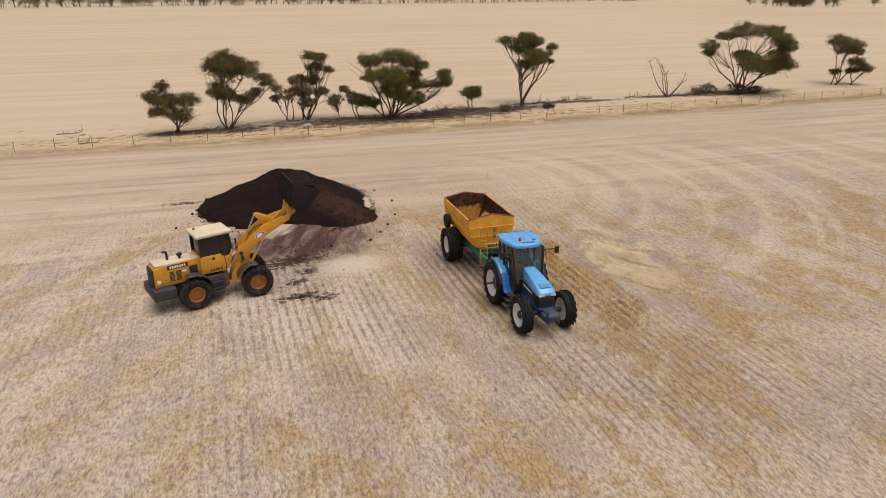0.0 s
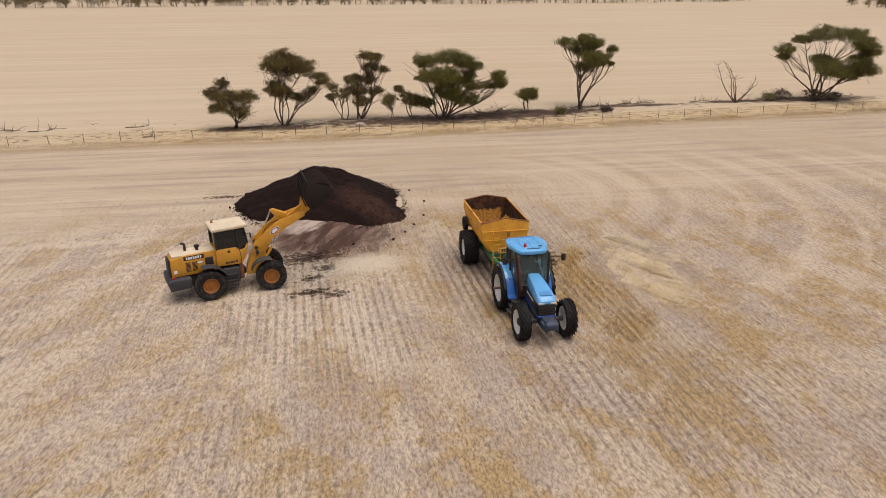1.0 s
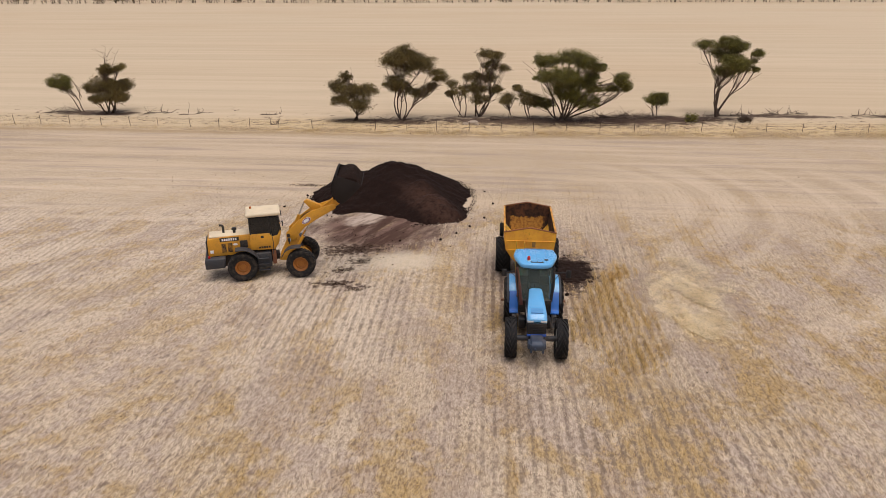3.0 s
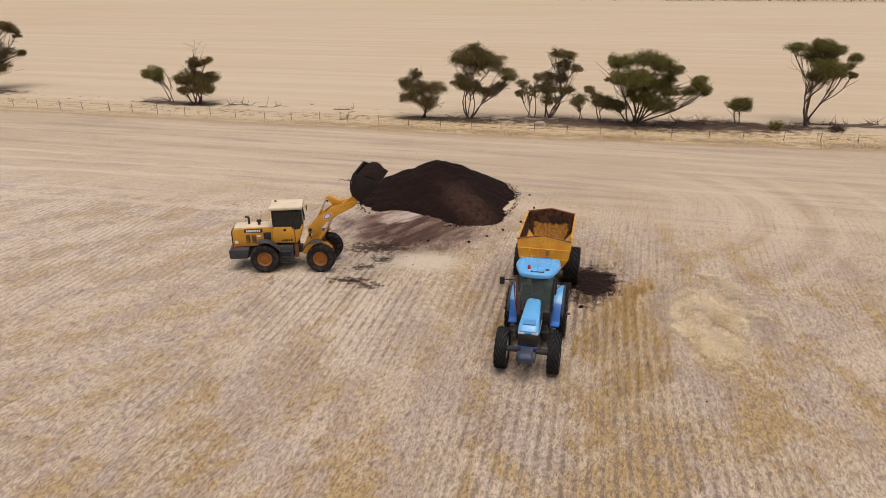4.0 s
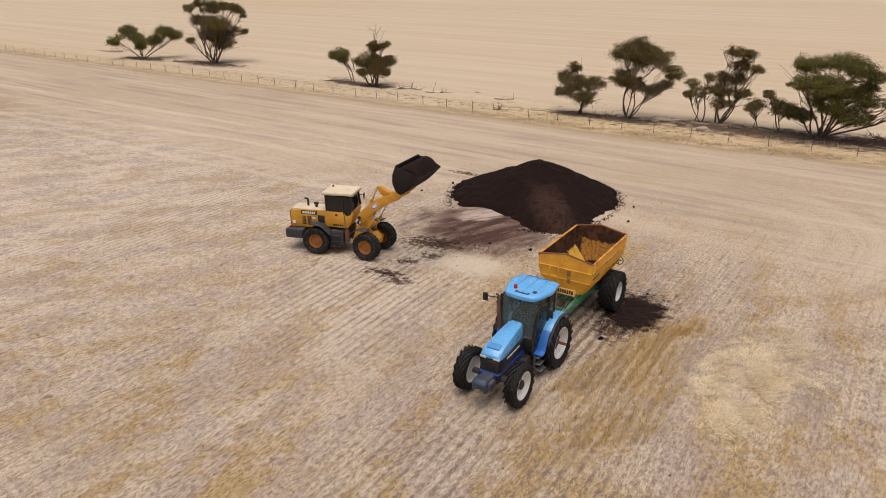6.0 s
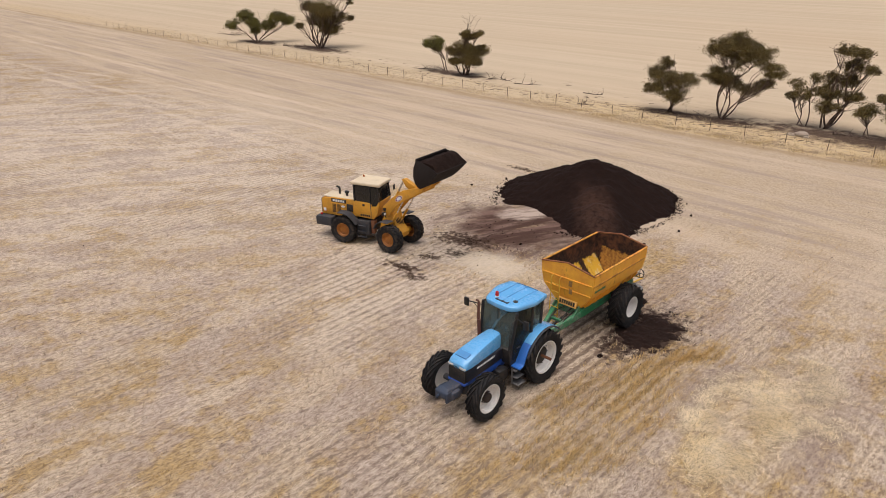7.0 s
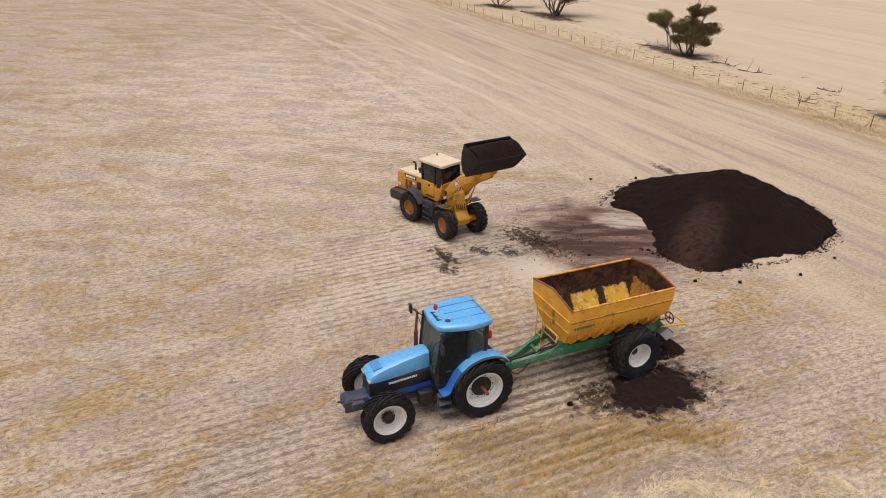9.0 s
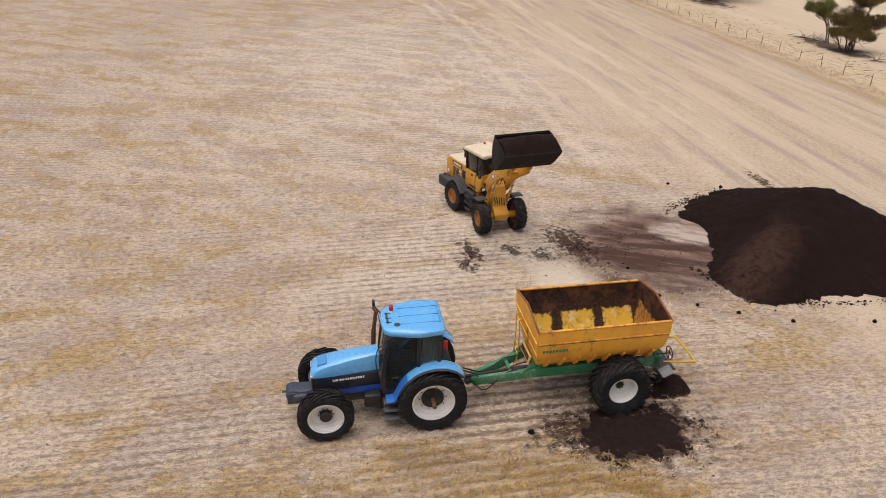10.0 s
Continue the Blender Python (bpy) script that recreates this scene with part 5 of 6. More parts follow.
    rod(bm, (1.6, -0.34, 0.9), (1.6, 0.34, 0.9), 0.14)
    part("transmission", bm, M_IRON, T)
    bm = bmesh.new()
    rod(bm, (3.07, -0.82, 0.80), (3.07, 0.82, 0.80), 0.11)
    box(bm, (2.85, -0.30, 0.66), (3.29, 0.30, 0.94), 0.06)
    rod(bm, (2.86, -0.7, 0.74), (2.86, 0.7, 0.74), 0.035)
    part("front_axle", bm, M_IRON, T)
    bm = bmesh.new()
    slab(bm, [(3.30, 0.72), (3.62, 0.66), (3.95, 0.74), (4.18, 0.86), (4.20, 1.08), (4.02, 1.20), (3.72, 1.12), (3.44, 1.15), (3.30, 1.05)], -0.24, 0.24, 0.06)
    box(bm, (3.55, -0.36, 0.76), (3.98, 0.36, 1.06), 0.08)
    rod(bm, (4.15, -0.07, 0.95), (4.30, -0.07, 0.95), 0.035)
    for s in (1, -1):
        box(bm, (3.86, s * 0.18, 0.72), (4.16, s * 0.27, 1.10), 0.03)
    part("front_hitch", bm, M_SLATE, T, "slate-blue cast front hitch")
    # cab: base, pillars, panes, roof
    bm = bmesh.new()
    slab(bm, [(1.42, 1.10), (1.50, 1.70), (1.34, 1.74), (0.98, 1.20), (0.55, 1.62), (-0.18, 1.66), (-0.22, 1.25), (0.3, 1.0)], -0.68, 0.68, 0.03)
    part("cab_base", bm, M_BLACK, T)
    corners = {"a": ((1.40, 0.66, 1.62), (1.22, 0.74, 3.06)), "b": ((0.36, 0.72, 1.60), (0.36, 0.76, 3.06)), "c": ((-0.20, 0.70, 1.62), (-0.26, 0.70, 3.06))}
    for s in (1, -1):
        for lo, hi in corners.values():
            bm = bmesh.new()
            rod(bm, (lo[0], s * lo[1], lo[2]), (hi[0], s * hi[1], hi[2]), 0.06, segs=8)
            part("pillar", bm, M_BLACK, T)

    def pane(pts, label="", glass=None):
        q = [Vector(p) for p in pts]
        nrm = (q[1] - q[0]).cross(q[3] - q[0]).normalized() * 0.006
        b2 = bmesh.new()
        loft(b2, [[p - nrm for p in q], [p + nrm for p in q]])
        ob = part("window", b2, glass or M_GLASS, T, label)
        ob.visible_shadow = False

    a0, a1 = corners["a"]
    b0, b1 = corners["b"]
    c0, c1 = corners["c"]
    for s in (1, -1):
        f = lambda p: (p[0], s * p[1], p[2])
        pane([f((1.34, 0.67, 1.24)), f((0.42, 0.72, 1.24)), f(b1), f(a1)], "glazed cab door")
        pane([f(b0), f(c0), f(c1), f(b1)], "cab quarter window", M_GLASS_CLEAR)
        bm = bmesh.new()
        box(bm, (0.95, s * 0.735 - 0.02, 1.66), (1.13, s * 0.735 + 0.02, 1.71), 0.008)
        part("door_handle", bm, M_IRON, T)
    pane([(1.42, -0.63, 1.68), (1.42, 0.63, 1.68), (1.22, 0.71, 3.05), (1.22, -0.71, 3.05)], "windscreen", M_GLASS_CLEAR)
    pane([(-0.22, -0.66, 1.72), (-0.22, 0.66, 1.72), (-0.27, 0.66, 3.05), (-0.27, -0.66, 3.05)], "rear cab window", M_GLASS_CLEAR)
    bm = bmesh.new()
    plan = [(-0.42, 0.70), (-0.37, 0.82), (0.25, 0.91), (0.45, 0.89), (1.16, 0.68), (1.32, 0.52), (1.38, 0.0)]
    outline = plan + [(x, -y) for x, y in plan[-2::-1]]
    mid_x = 0.45
    rings = []
    for z, k in ((3.045, 0.90), (3.07, 0.97), (3.16, 1.0), (3.225, 0.975), (3.265, 0.90), (3.285, 0.70)):
        rings.append([(mid_x + (x - mid_x) * k, y * k, z + 0.02 * (0.5 - abs(x - 0.3))) for x, y in outline])
    loft(bm, rings)
    roof = part("cab_roof", bm, M_BLUE, T, "light blue moulded roof with seams")
    bm = bmesh.new()
    for y in (-0.40, 0.02, 0.42):
        box(bm, (-0.30, y - 0.008, 3.272), (0.86, y + 0.008, 3.296), 0.003)
    box(bm, (-0.31, -0.44, 3.272), (-0.295, 0.46, 3.294), 0.003)
    part("roof_seam", bm, M_BLUE_MID, roof)
    bm = bmesh.new()
    lathe(bm, [(0.001, 0.01), (0.085, 0.01), (0.085, -0.02)], 18, pose(0.92, 0.42, 3.285, 90))
    part("roof_vent", bm, M_IRON, roof)
    bm = bmesh.new()
    box(bm, (1.14, -0.22, 3.235), (1.20, 0.30, 3.285), 0.015)
    for y in (-0.2, 0.05, 0.27):
        rod(bm, (1.06, y, 3.26), (1.22, y, 3.29), 0.02, segs=8)
    part("aerial_bracket", bm, M_IRON, roof)
    bm = bmesh.new()
    rod(bm, (1.02, -0.30, 3.25), (1.02, -0.30, 3.315), 0.075)
    part("beacon_base", bm, M_WHITE, roof)
    bm = bmesh.new()
    lathe(bm, [(0.062, 0), (0.066, 0.05), (0.058, 0.14), (0.03, 0.165), (0.001, 0.17)], 16, pose(1.02, -0.30, 3.31, 90))
    part("beacon", bm, M_RED, roof, "red beacon lens")
    # inside of the cab
    bm = bmesh.new()
    box(bm, (0.05, -0.28, 1.66), (0.55, 0.28, 1.86), 0.06)
    box(bm, (-0.06, -0.26, 1.8), (0.10, 0.26, 2.55), 0.06)
    part("seat", bm, M_SEAT, T)
    bm = bmesh.new()
    box(bm, (-0.19, -0.64, 1.62), (-0.14, 0.64, 2.10), 0.01)
    part("rear_bulkhead", bm, M_BLACK, T)
    bm = bmesh.new()
    box(bm, (-0.20, -0.66, 3.00), (1.18, 0.66, 3.04), 0.01)
    part("headliner", bm, M_SEAT, T)
    bm = bmesh.new()
    box(bm, (1.05, -0.18, 1.6), (1.33, 0.18, 2.08), 0.05)
    rod(bm, (1.10, 0, 2.0), (0.92, 0, 2.16), 0.03)
    pts = [(0.92 + 0.06 * math.cos(a), 0.2 * math.sin(a), 2.16 + 0.19 * math.cos(a)) for a in [2 * math.pi * i / 20 for i in range(21)]]
    tube(bm, pts, 0.016, 6)
    part("steering_column", bm, M_BLACK, T)
    # rear housing behind the cab
    bm = bmesh.new()
    slab(bm, [(-0.24, 1.45), (-0.60, 1.50), (-0.64, 1.86), (-0.50, 2.02), (-0.28, 2.0)], -0.50, 0.50, 0.06)
    part("rear_housing", bm, M_BLACK, T)
    for s in (1, -1):
        bm = bmesh.new()
        box(bm, (-0.50, s * 0.52 - 0.05, 2.40), (-0.36, s * 0.52 + 0.06, 2.66), 0.02)
        part("tail_light", bm, M_RED, T, "red tail lamp")
        bm = bmesh.new()
        box(bm, (-0.40, s * 0.50 - 0.04, 2.34), (-0.24, s * 0.50 + 0.05, 2.72), 0.02)
        part("lamp_bracket", bm, M_BLACK, T)
        # mudguards
        arc = [(1.34, 1.06), (1.12, 1.09), (0.99, 1.36), (0.80, 1.68), (0.48, 1.96), (0.10, 2.10), (-0.32, 2.10), (-0.68, 1.96), (-0.92, 1.74)]
        path = [(p.x, p.z) for p in smooth_path([(x, 0, z) for x, z in arc], 4)]
        bm = bmesh.new()
        slab(bm, strip(path[13:], 0.05), s * 0.64, s * 1.05, 0.012)
        guard = part("mudguard", bm, M_BLUE, T, "light blue mudguard")
        # lower front of the guard, split off to carry the painted shade
        bm = bmesh.new()
        slab(bm, strip(path[:14], 0.05), s * 0.64, s * 1.03, 0.012)
        box(bm, (0.5, s * 0.62, 1.0), (0.98, s * 0.68, 1.62), 0.01)
        part("mudguard_foot", bm, M_BLUE_SHADE, guard, "foot of the mudguard, blue deepened by painted shade")
        bm = bmesh.new()
        path2 = [(p.x, p.z - 0.015) for p in smooth_path([(x, 0, z) for x, z in arc[2:]], 4)]
        slab(bm, strip(path2, 0.035), s * 1.05, s * 1.14, 0.01)
        part("mudguard_flap", bm, M_IRON, T)
        bm = bmesh.new()
        slab(bm, [(0.92, 0.98), (1.38, 0.96), (1.38, 1.20), (1.10, 1.30), (1.0, 1.2)], s * 0.58, s * 0.66, 0.02)
        part("door_sill", bm, M_BLACK, T)
        bm = bmesh.new()
        for i, z in enumerate((0.42, 0.68, 0.93)):
            box(bm, (0.98 + 0.03 * i, s * 0.72, z - 0.02), (1.40, s * (1.06 - 0.07 * i), z + 0.02), 0.008)
        for x in (0.985, 1.395):
            slab(bm, [(x - 0.015, 0.40), (x + 0.015, 0.40), (x + 0.015, 1.0), (x - 0.015, 1.0)], s * 0.74, s * 0.80)
        part("step", bm, M_STEP, T, "worn grey steel cab steps")
        bm = bmesh.new()
        box(bm, (1.45, s * 0.36, 0.62), (1.95, s * 0.66, 1.05), 0.07)
        part("tank", bm, M_BLACK, T)
        # mirrors on long arms
        bm = bmesh.new()
        tube(bm, [(1.24, s * 0.74, 2.86), (1.36, s * 0.95, 2.93), (1.46, s * 1.25, 2.94)], 0.022, 8)
        tube(bm, [(1.30, s * 0.72, 2.50), (1.36, s * 0.92, 2.80), (1.40, s * 1.05, 2.93)], 0.012, 6)
        arm = part("mirror_arm", bm, M_BLACK, T)
        bm = bmesh.new()
        box(bm, (1.42, s * 1.30 - 0.10, 2.74), (1.50, s * 1.30 + 0.10, 3.06), 0.03)
        part("mirror", bm, M_BLACK, arm)
        bm = bmesh.new()
        rod(bm, (-0.95, s * 0.32, 0.55), (-0.2, s * 0.36, 0.72), 0.045)
        rod(bm, (-0.85, s * 0.32, 0.6), (-0.62, s * 0.38, 1.35), 0.03)
        part("lift_arm", bm, M_IRON, T)
    bm = bmesh.new()
    rod(bm, (1.58, -0.56, 1.55), (1.54, -0.66, 2.45), 0.065, 0.065, 16)
    rod(bm, (1.54, -0.66, 2.45), (1.46, -0.73, 2.98), 0.042, 0.04, 14)
    tube(bm, [(1.46, -0.73, 2.98), (1.45, -0.74, 3.05), (1.48, -0.77, 3.12), (1.54, -0.79, 3.15)], 0.04, 10)
    tube(bm, [(1.50, -0.72, 1.9), (1.46, -0.80, 2.5), (1.38, -0.84, 3.0)], 0.02, 8)
    part("exhaust", bm, M_EXHAUST, T, "rusty brown exhaust stack")
    bm = bmesh.new()
    tube(bm, smooth_path([(1.50, 0.66, 1.70), (1.58, 0.74, 2.3), (1.50, 0.76, 2.75), (1.28, 0.76, 2.9)]), 0.016, 6)
    part("grab_rail", bm, M_BLACK, T)
    bm = bmesh.new()
    box(bm, (-1.15, -0.06, 0.48), (-0.4, 0.06, 0.56), 0.015)
    rod(bm, (-1.08, 0, 0.40), (-1.08, 0, 0.70), 0.03)
    part("drawbar", bm, M_IRON, T)
    return T


build_tractor()


# ---- manure spreader ----
def build_spreader():
    S = thing("manure_spreader", pose(10.80, 33.38, 0, 0, 0, -88.1), "yellow steel manure spreader on green chassis, empty, rust-stained inside", "trailer")
    tyre = tyre_mesh("tyre", 0.90, 0.74, 0.43, 18, 0.06)
    rim = rim_mesh("rim", 0.43, 0.74, M_WHITE, 0.30)
    for s in (1, -1):
        wheel(S, "wheel", tyre, rim, (0, s * 1.20, 0.90), 0.10, 0.05, -0.02, M_HUB, 8, s < 0)
    x0, x1, lean = -1.32, 2.66, 0.22
    section = [(0.58, 1.50), (1.09, 2.14), (1.16, 2.62), (1.18, 3.04)]

    def front_x(z):
        return x1 - lean * max(0.0, min(1.0, (2.45 - z) / 1.03))

    def rear_x(z):
        return x0 + 0.22 * max(0.0, min(1.0, (2.45 - z) / 1.03))

    for s in (1, -1):
        # outer sheet and, just inside it, the stained inner face
        bm = bmesh.new()
        sec = strip(section, -0.03) if s > 0 else strip(section, -0.03)
        loft(bm, [[(rear_x(z), s * y, z) for y, z in sec], [(front_x(z), s * y, z) for y, z in sec]])
        wall = part("side_wall", bm, M_SPREADER, S, "faded yellow side sheet with rust runs")
        bm = bmesh.new()
        sec = strip([(y - 0.006, z) for y, z in section], 0.012)
        loft(bm, [[(rear_x(z) + 0.03, s * y, z) for y, z in sec], [(front_x(z) - 0.03, s * y, z) for y, z in sec]])
        part("liner", bm, M_LINER_SIDE, wall, "inner face caked with dark brown muck")
        bm = bmesh.new()
        for z, y in ((2.63, 1.195),):
            slab_x(bm, [(s * (y - 0.03), z - 0.02), (s * (y + 0.016), z - 0.016), (s * (y + 0.016), z + 0.012), (s * (y - 0.02), z + 0.03)], x0 + 0.01, x1 - 0.01)
        part("rib", bm, M_RIB, wall, "folded ledge edged with rust")
        # shade line under the ledge, made as a thin rust-dark strip
        bm = bmesh.new()
        box(bm, (x0 + 0.02, s * 1.188 - 0.012, 2.585), (x1 - 0.02, s * 1.188 + 0.012, 2.612), 0.004)
        part("ledge_shade", bm, M_RIM, wall, "dark strip painted as the shade under the ledge")
        for i in range(8):
            x = -0.98 + 0.46 * i
            bm = bmesh.new()
            q = [(0.58, 1.46), (1.04, 2.05), (1.06, 1.94), (0.84, 1.60), (0.64, 1.42)]
            slab_x(bm, [(s * y, z) for y, z in q], x - 0.03, x + 0.03)
            part("gusset", bm, M_SPREADER, wall)
        bm = bmesh.new()
        box(bm, (x0 - 0.02, s * 1.18 - 0.045, 3.03), (x1 + 0.02, s * 1.18 + 0.045, 3.075), 0.012)
        part("rim_rail", bm, M_RIB, wall, "rusted top rail")
    # end walls with a low gable
    levels = [(0.58, 1.50), (1.09, 2.14), (1.16, 2.62), (1.18, 3.04), (0.0, 3.26)]

    def end_sheet(fx, off0, off1, narrow):
        """An end wall in flat bands from floor to gable."""
        rings = []
        for y, z in levels:
            y = max(0.002, y * narrow)
            rings.append([(fx(z) + off0, -y, z), (fx(z) + off0, y, z), (fx(z) + off1, y, z), (fx(z) + off1, -y, z)])
        return loft(bmesh.new(), rings)

    for nm, fx, out in (("front_wall", front_x, 1), ("rear_wall", rear_x, -1)):
        bm = end_sheet(fx, 0.0, out * 0.03, 1.0)
        wall = part(nm, bm, M_SPREADER, S, "yellow end wall rising to a low gable")
        bm = end_sheet(fx, -out * 0.005, -out * 0.02, 0.995)
        part("liner", bm, M_LINER_END, wall, "inner face caked with dark brown muck")
        bm = bmesh.new()
        x = fx(3.0) + out * 0.015
        tube(bm, [(x, -1.2, 3.07), (x, 0, 3.29), (x, 1.2, 3.06)], 0.032, 8)
        part("rim_rail", bm, M_RIM, wall)
        bm = bmesh.new()
        for zz, hw_ in ((2.63, 1.13), (2.15, 1.05)):
            xa, xb = sorted((fx(zz) + out * 0.022, fx(zz) + out * 0.055))
            box(bm, (xa, -hw_, zz - 0.022), (xb, hw_, zz + 0.022), 0.008)
        part("rib", bm, M_SPREADER, wall)
    bm = bmesh.new()
    box(bm, (x0 + 0.25, -0.52, 1.40), (x1 - 0.32, 0.52, 1.46), 0.01)
    part("floor", bm, M_LINER, S, "floor chain bed covered in brown muck")
    # residue lying on the floor
    bm = bmesh.new()
    n = 26
    loft(bm, [[(x0 + 0.3 + 3.3 * i / n, y, 1.47 + (0.14 + 0.08 * noise.noise(Vector((i * 0.4, y * 3, 2)))) * (1 - (y / 0.62) ** 2) + 0.02) for y in [(-0.6 + 0.12 * j) for j in range(11)]] + [(x0 + 0.3 + 3.3 * i / n, 0.5, 1.462), (x0 + 0.3 + 3.3 * i / n, -0.5, 1.462)] for i in range(n + 1)])
    part("residue", bm, M_SPILL, S, "dark muck left on the floor")

    # name board: plain bars in place of a maker's name
    bm = bmesh.new()
    tip_board = Matrix.Translation((2.66, 0.10, 1.62)) @ Matrix.Rotation(radians(-16), 4, "Y")
    box(bm, (-0.02, -0.42, -0.13), (0.02, 0.42, 0.13), 0.01, tip_board)
    board = part("name_board", bm, M_BOARD, S, "yellow board with dark lettering bars")
    bm = bmesh.new()
    bars(bm, (0.024, -0.36, -0.075), (0, 1, 0), (0, 0, 1), [0.075] * 7, 0.15, 0.36)
    bm.transform(tip_board)
    part("lettering", bm, M_INK, board)
    bm = bmesh.new()
    bars(bm, (2.50, 1.152, 2.30), (-1, 0, 0), (0, 0, 1), [0.07] * 8, 0.09, 0.4)
    part("lettering", bm, M_GREEN, S)
    bm = bmesh.new()
    box(bm, (2.685, 0.10, 2.34), (2.692, 0.26, 2.58), 0.002)
    part("decal", bm, M_FADED, S, "small faded brown warning decal")
    bm = bmesh.new()
    box(bm, (2.66, 0.12, 2.02), (2.667, 0.26, 2.22), 0.002)
    part("decal", bm, M_FADED, S, "small faded brown warning decal")
    # ladder
    bm = bmesh.new()
    for y in (-0.62, -0.24):
        tube(bm, smooth_path([(2.80, y, 0.62), (2.82, y, 1.2), (2.80, y, 1.6), (2.80, y, 2.2), (2.82, y, 2.52), (2.76, y, 2.60), (2.69, y, 2.58)], 4), 0.02, 6)
    for i in range(6):
        f = i / 5
        rod(bm, (2.81, -0.62, 0.66 + 1.65 * f), (2.81, -0.24, 0.66 + 1.65 * f), 0.016, segs=6)
    part("ladder", bm, M_YELLOW, S, "yellow tube ladder")
    # chassis
    for s in (1, -1):
        bm = bmesh.new()
        box(bm, (-1.55, s * 0.56 - 0.07, 1.04), (2.45, s * 0.56 + 0.07, 1.37), 0.015)
        part("chassis_beam", bm, M_GREEN, S, "green chassis beam, paint scuffed grey")
        bm = bmesh.new()
        a, b = Vector((2.38, s * 0.56, 1.20)), Vector((4.30, s * 0.10, 0.74))
        d = (b - a)
        m = Matrix.Translation(a) @ d.to_track_quat("X", "Z").to_matrix().to_4x4()
        box(bm, (0, -0.07, -0.15), (d.length, 0.07, 0.13), 0.015, m)
        part("drawbar_beam", bm, M_GREEN, S)
        bm = bmesh.new()
        slab(bm, [(2.35, 1.32), (2.95, 1.14), (2.60, 1.48), (2.42, 1.62)], s * 0.53 - 0.02, s * 0.53 + 0.02)
        part("bracket", bm, M_GREEN, S)
        bm = bmesh.new()
        box(bm, (-0.18, s * 0.56 - 0.08, 0.80), (0.18, s * 0.56 + 0.08, 1.10), 0.02)
        part("axle_seat", bm, M_GREEN, S)
        bm = bmesh.new()
        slab(bm, [(-1.55, 0.90), (-1.30, 0.90), (-1.25, 1.70), (-1.42, 1.70)], s * 0.60 - 0.03, s * 0.60 + 0.03, 0.01)
        part("rear_post", bm, M_GREEN, S)
    bm = bmesh.new()
    box(bm, (3.1, -0.42, 0.98), (3.2, 0.42, 1.08), 0.012)
    box(bm, (2.40, -0.56, 1.10), (2.52, 0.56, 1.36), 0.012)
    part("cross_beam", bm, M_GREEN, S)
    bm = bmesh.new()
    rod(bm, (0, -1.1, 0.90), (0, 1.1, 0.90), 0.08)
    part("axle", bm, M_IRON, S)
    bm = bmesh.new()
    box(bm, (4.25, -0.10, 0.62), (4.52, 0.10, 0.78), 0.03)
    rod(bm, (4.42, 0, 0.55), (4.42, 0, 0.85), 0.04)
    part("hitch_eye", bm, M_IRON, S)
    bm = bmesh.new()
    rod(bm, (2.5, 0, 1.0), (5.0, 0.0, 0.82), 0.05, segs=10)
    part("drive_shaft", bm, M_BLACK, S)
    for i, pts in enumerate(([(2.5, 0.2, 1.35), (3.1, 0.25, 1.25), (3.7, 0.22, 0.65), (4.3, 0.12, 1.05), (4.9, 0.1, 1.25)], [(2.5, -0.1, 1.35), (3.2, -0.15, 1.30), (3.9, -0.1, 0.90), (4.5, 0.0, 1.15), (4.95, -0.08, 1.3)], [(2.55, 0.35, 1.3), (3.3, 0.35, 1.1), (3.95, 0.3, 0.50), (4.4, 0.22, 0.9), (4.9, 0.2, 1.2)])):
        bm = bmesh.new()
        tube(bm, smooth_path(pts), 0.022, 6)
        part("hose", bm, M_HOSE, S)
    # spinner deck, crank wheel, guard hoop, spare wheel at the tail
    bm = bmesh.new()
    slab(bm, [(-2.05, 0.86), (-1.35, 0.86), (-1.35, 1.02), (-1.95, 0.98)], -0.75, 0.75, 0.02)
    for y in (-0.4, 0.4):
        rod(bm, (-1.78, y, 0.66), (-1.78, y, 0.80), 0.30, 0.26, 20)
    part("spinner_deck", bm, M_IRON, S)
    bm = bmesh.new()
    box(bm, (-0.20, -0.16, -0.01), (0.20, 0.16, 0.01), 0.008, pose(-1.62, 0.88, 0.98, -22, 14, 10))
    part("deflector", bm, M_GREY, S, "pale grey bent deflector plate")
    bm = bmesh.new()
    tube(bm, smooth_path([(-1.75, 0.42, 0.98), (-2.70, 0.42, 0.88), (-2.84, 0.30, 0.86), (-2.84, -0.85, 0.86), (-2.70, -0.97, 0.88), (-1.75, -0.97, 0.98)], 5), 0.035, 8)
    part("guard_hoop", bm, M_YELLOW, S, "yellow tube guard hoop")
    bm = bmesh.new()
    pts = [(-1.62, 0.86 + 0.20 * math.cos(a), 1.66 + 0.20 * math.sin(a)) for a in [2 * math.pi * i / 24 for i in range(25)]]
    tube(bm, pts, 0.018, 6)
    rod(bm, (-1.62, 0.66, 1.66), (-1.62, 1.06, 1.66), 0.014, segs=6)
    rod(bm, (-1.62, 0.86, 1.46), (-1.62, 0.86, 1.86), 0.014, segs=6)
    rod(bm, (-1.20, 0.86, 1.66), (-1.66, 0.86, 1.66), 0.02, segs=8)
    part("hand_wheel", bm, M_BLACK, S, "black crank wheel")
    small_tyre = tyre_mesh("tyre", 0.36, 0.20, 0.17, 16, 0.02, True)
    small_rim = rim_mesh("rim", 0.17, 0.20, M_HUB, 0.05)
    wheel(S, "drive_wheel", small_tyre, small_rim, (-0.50, -1.30, 2.05), 0.05, 0.06, 0.02, M_HUB, 5, True)
    bm = bmesh.new()
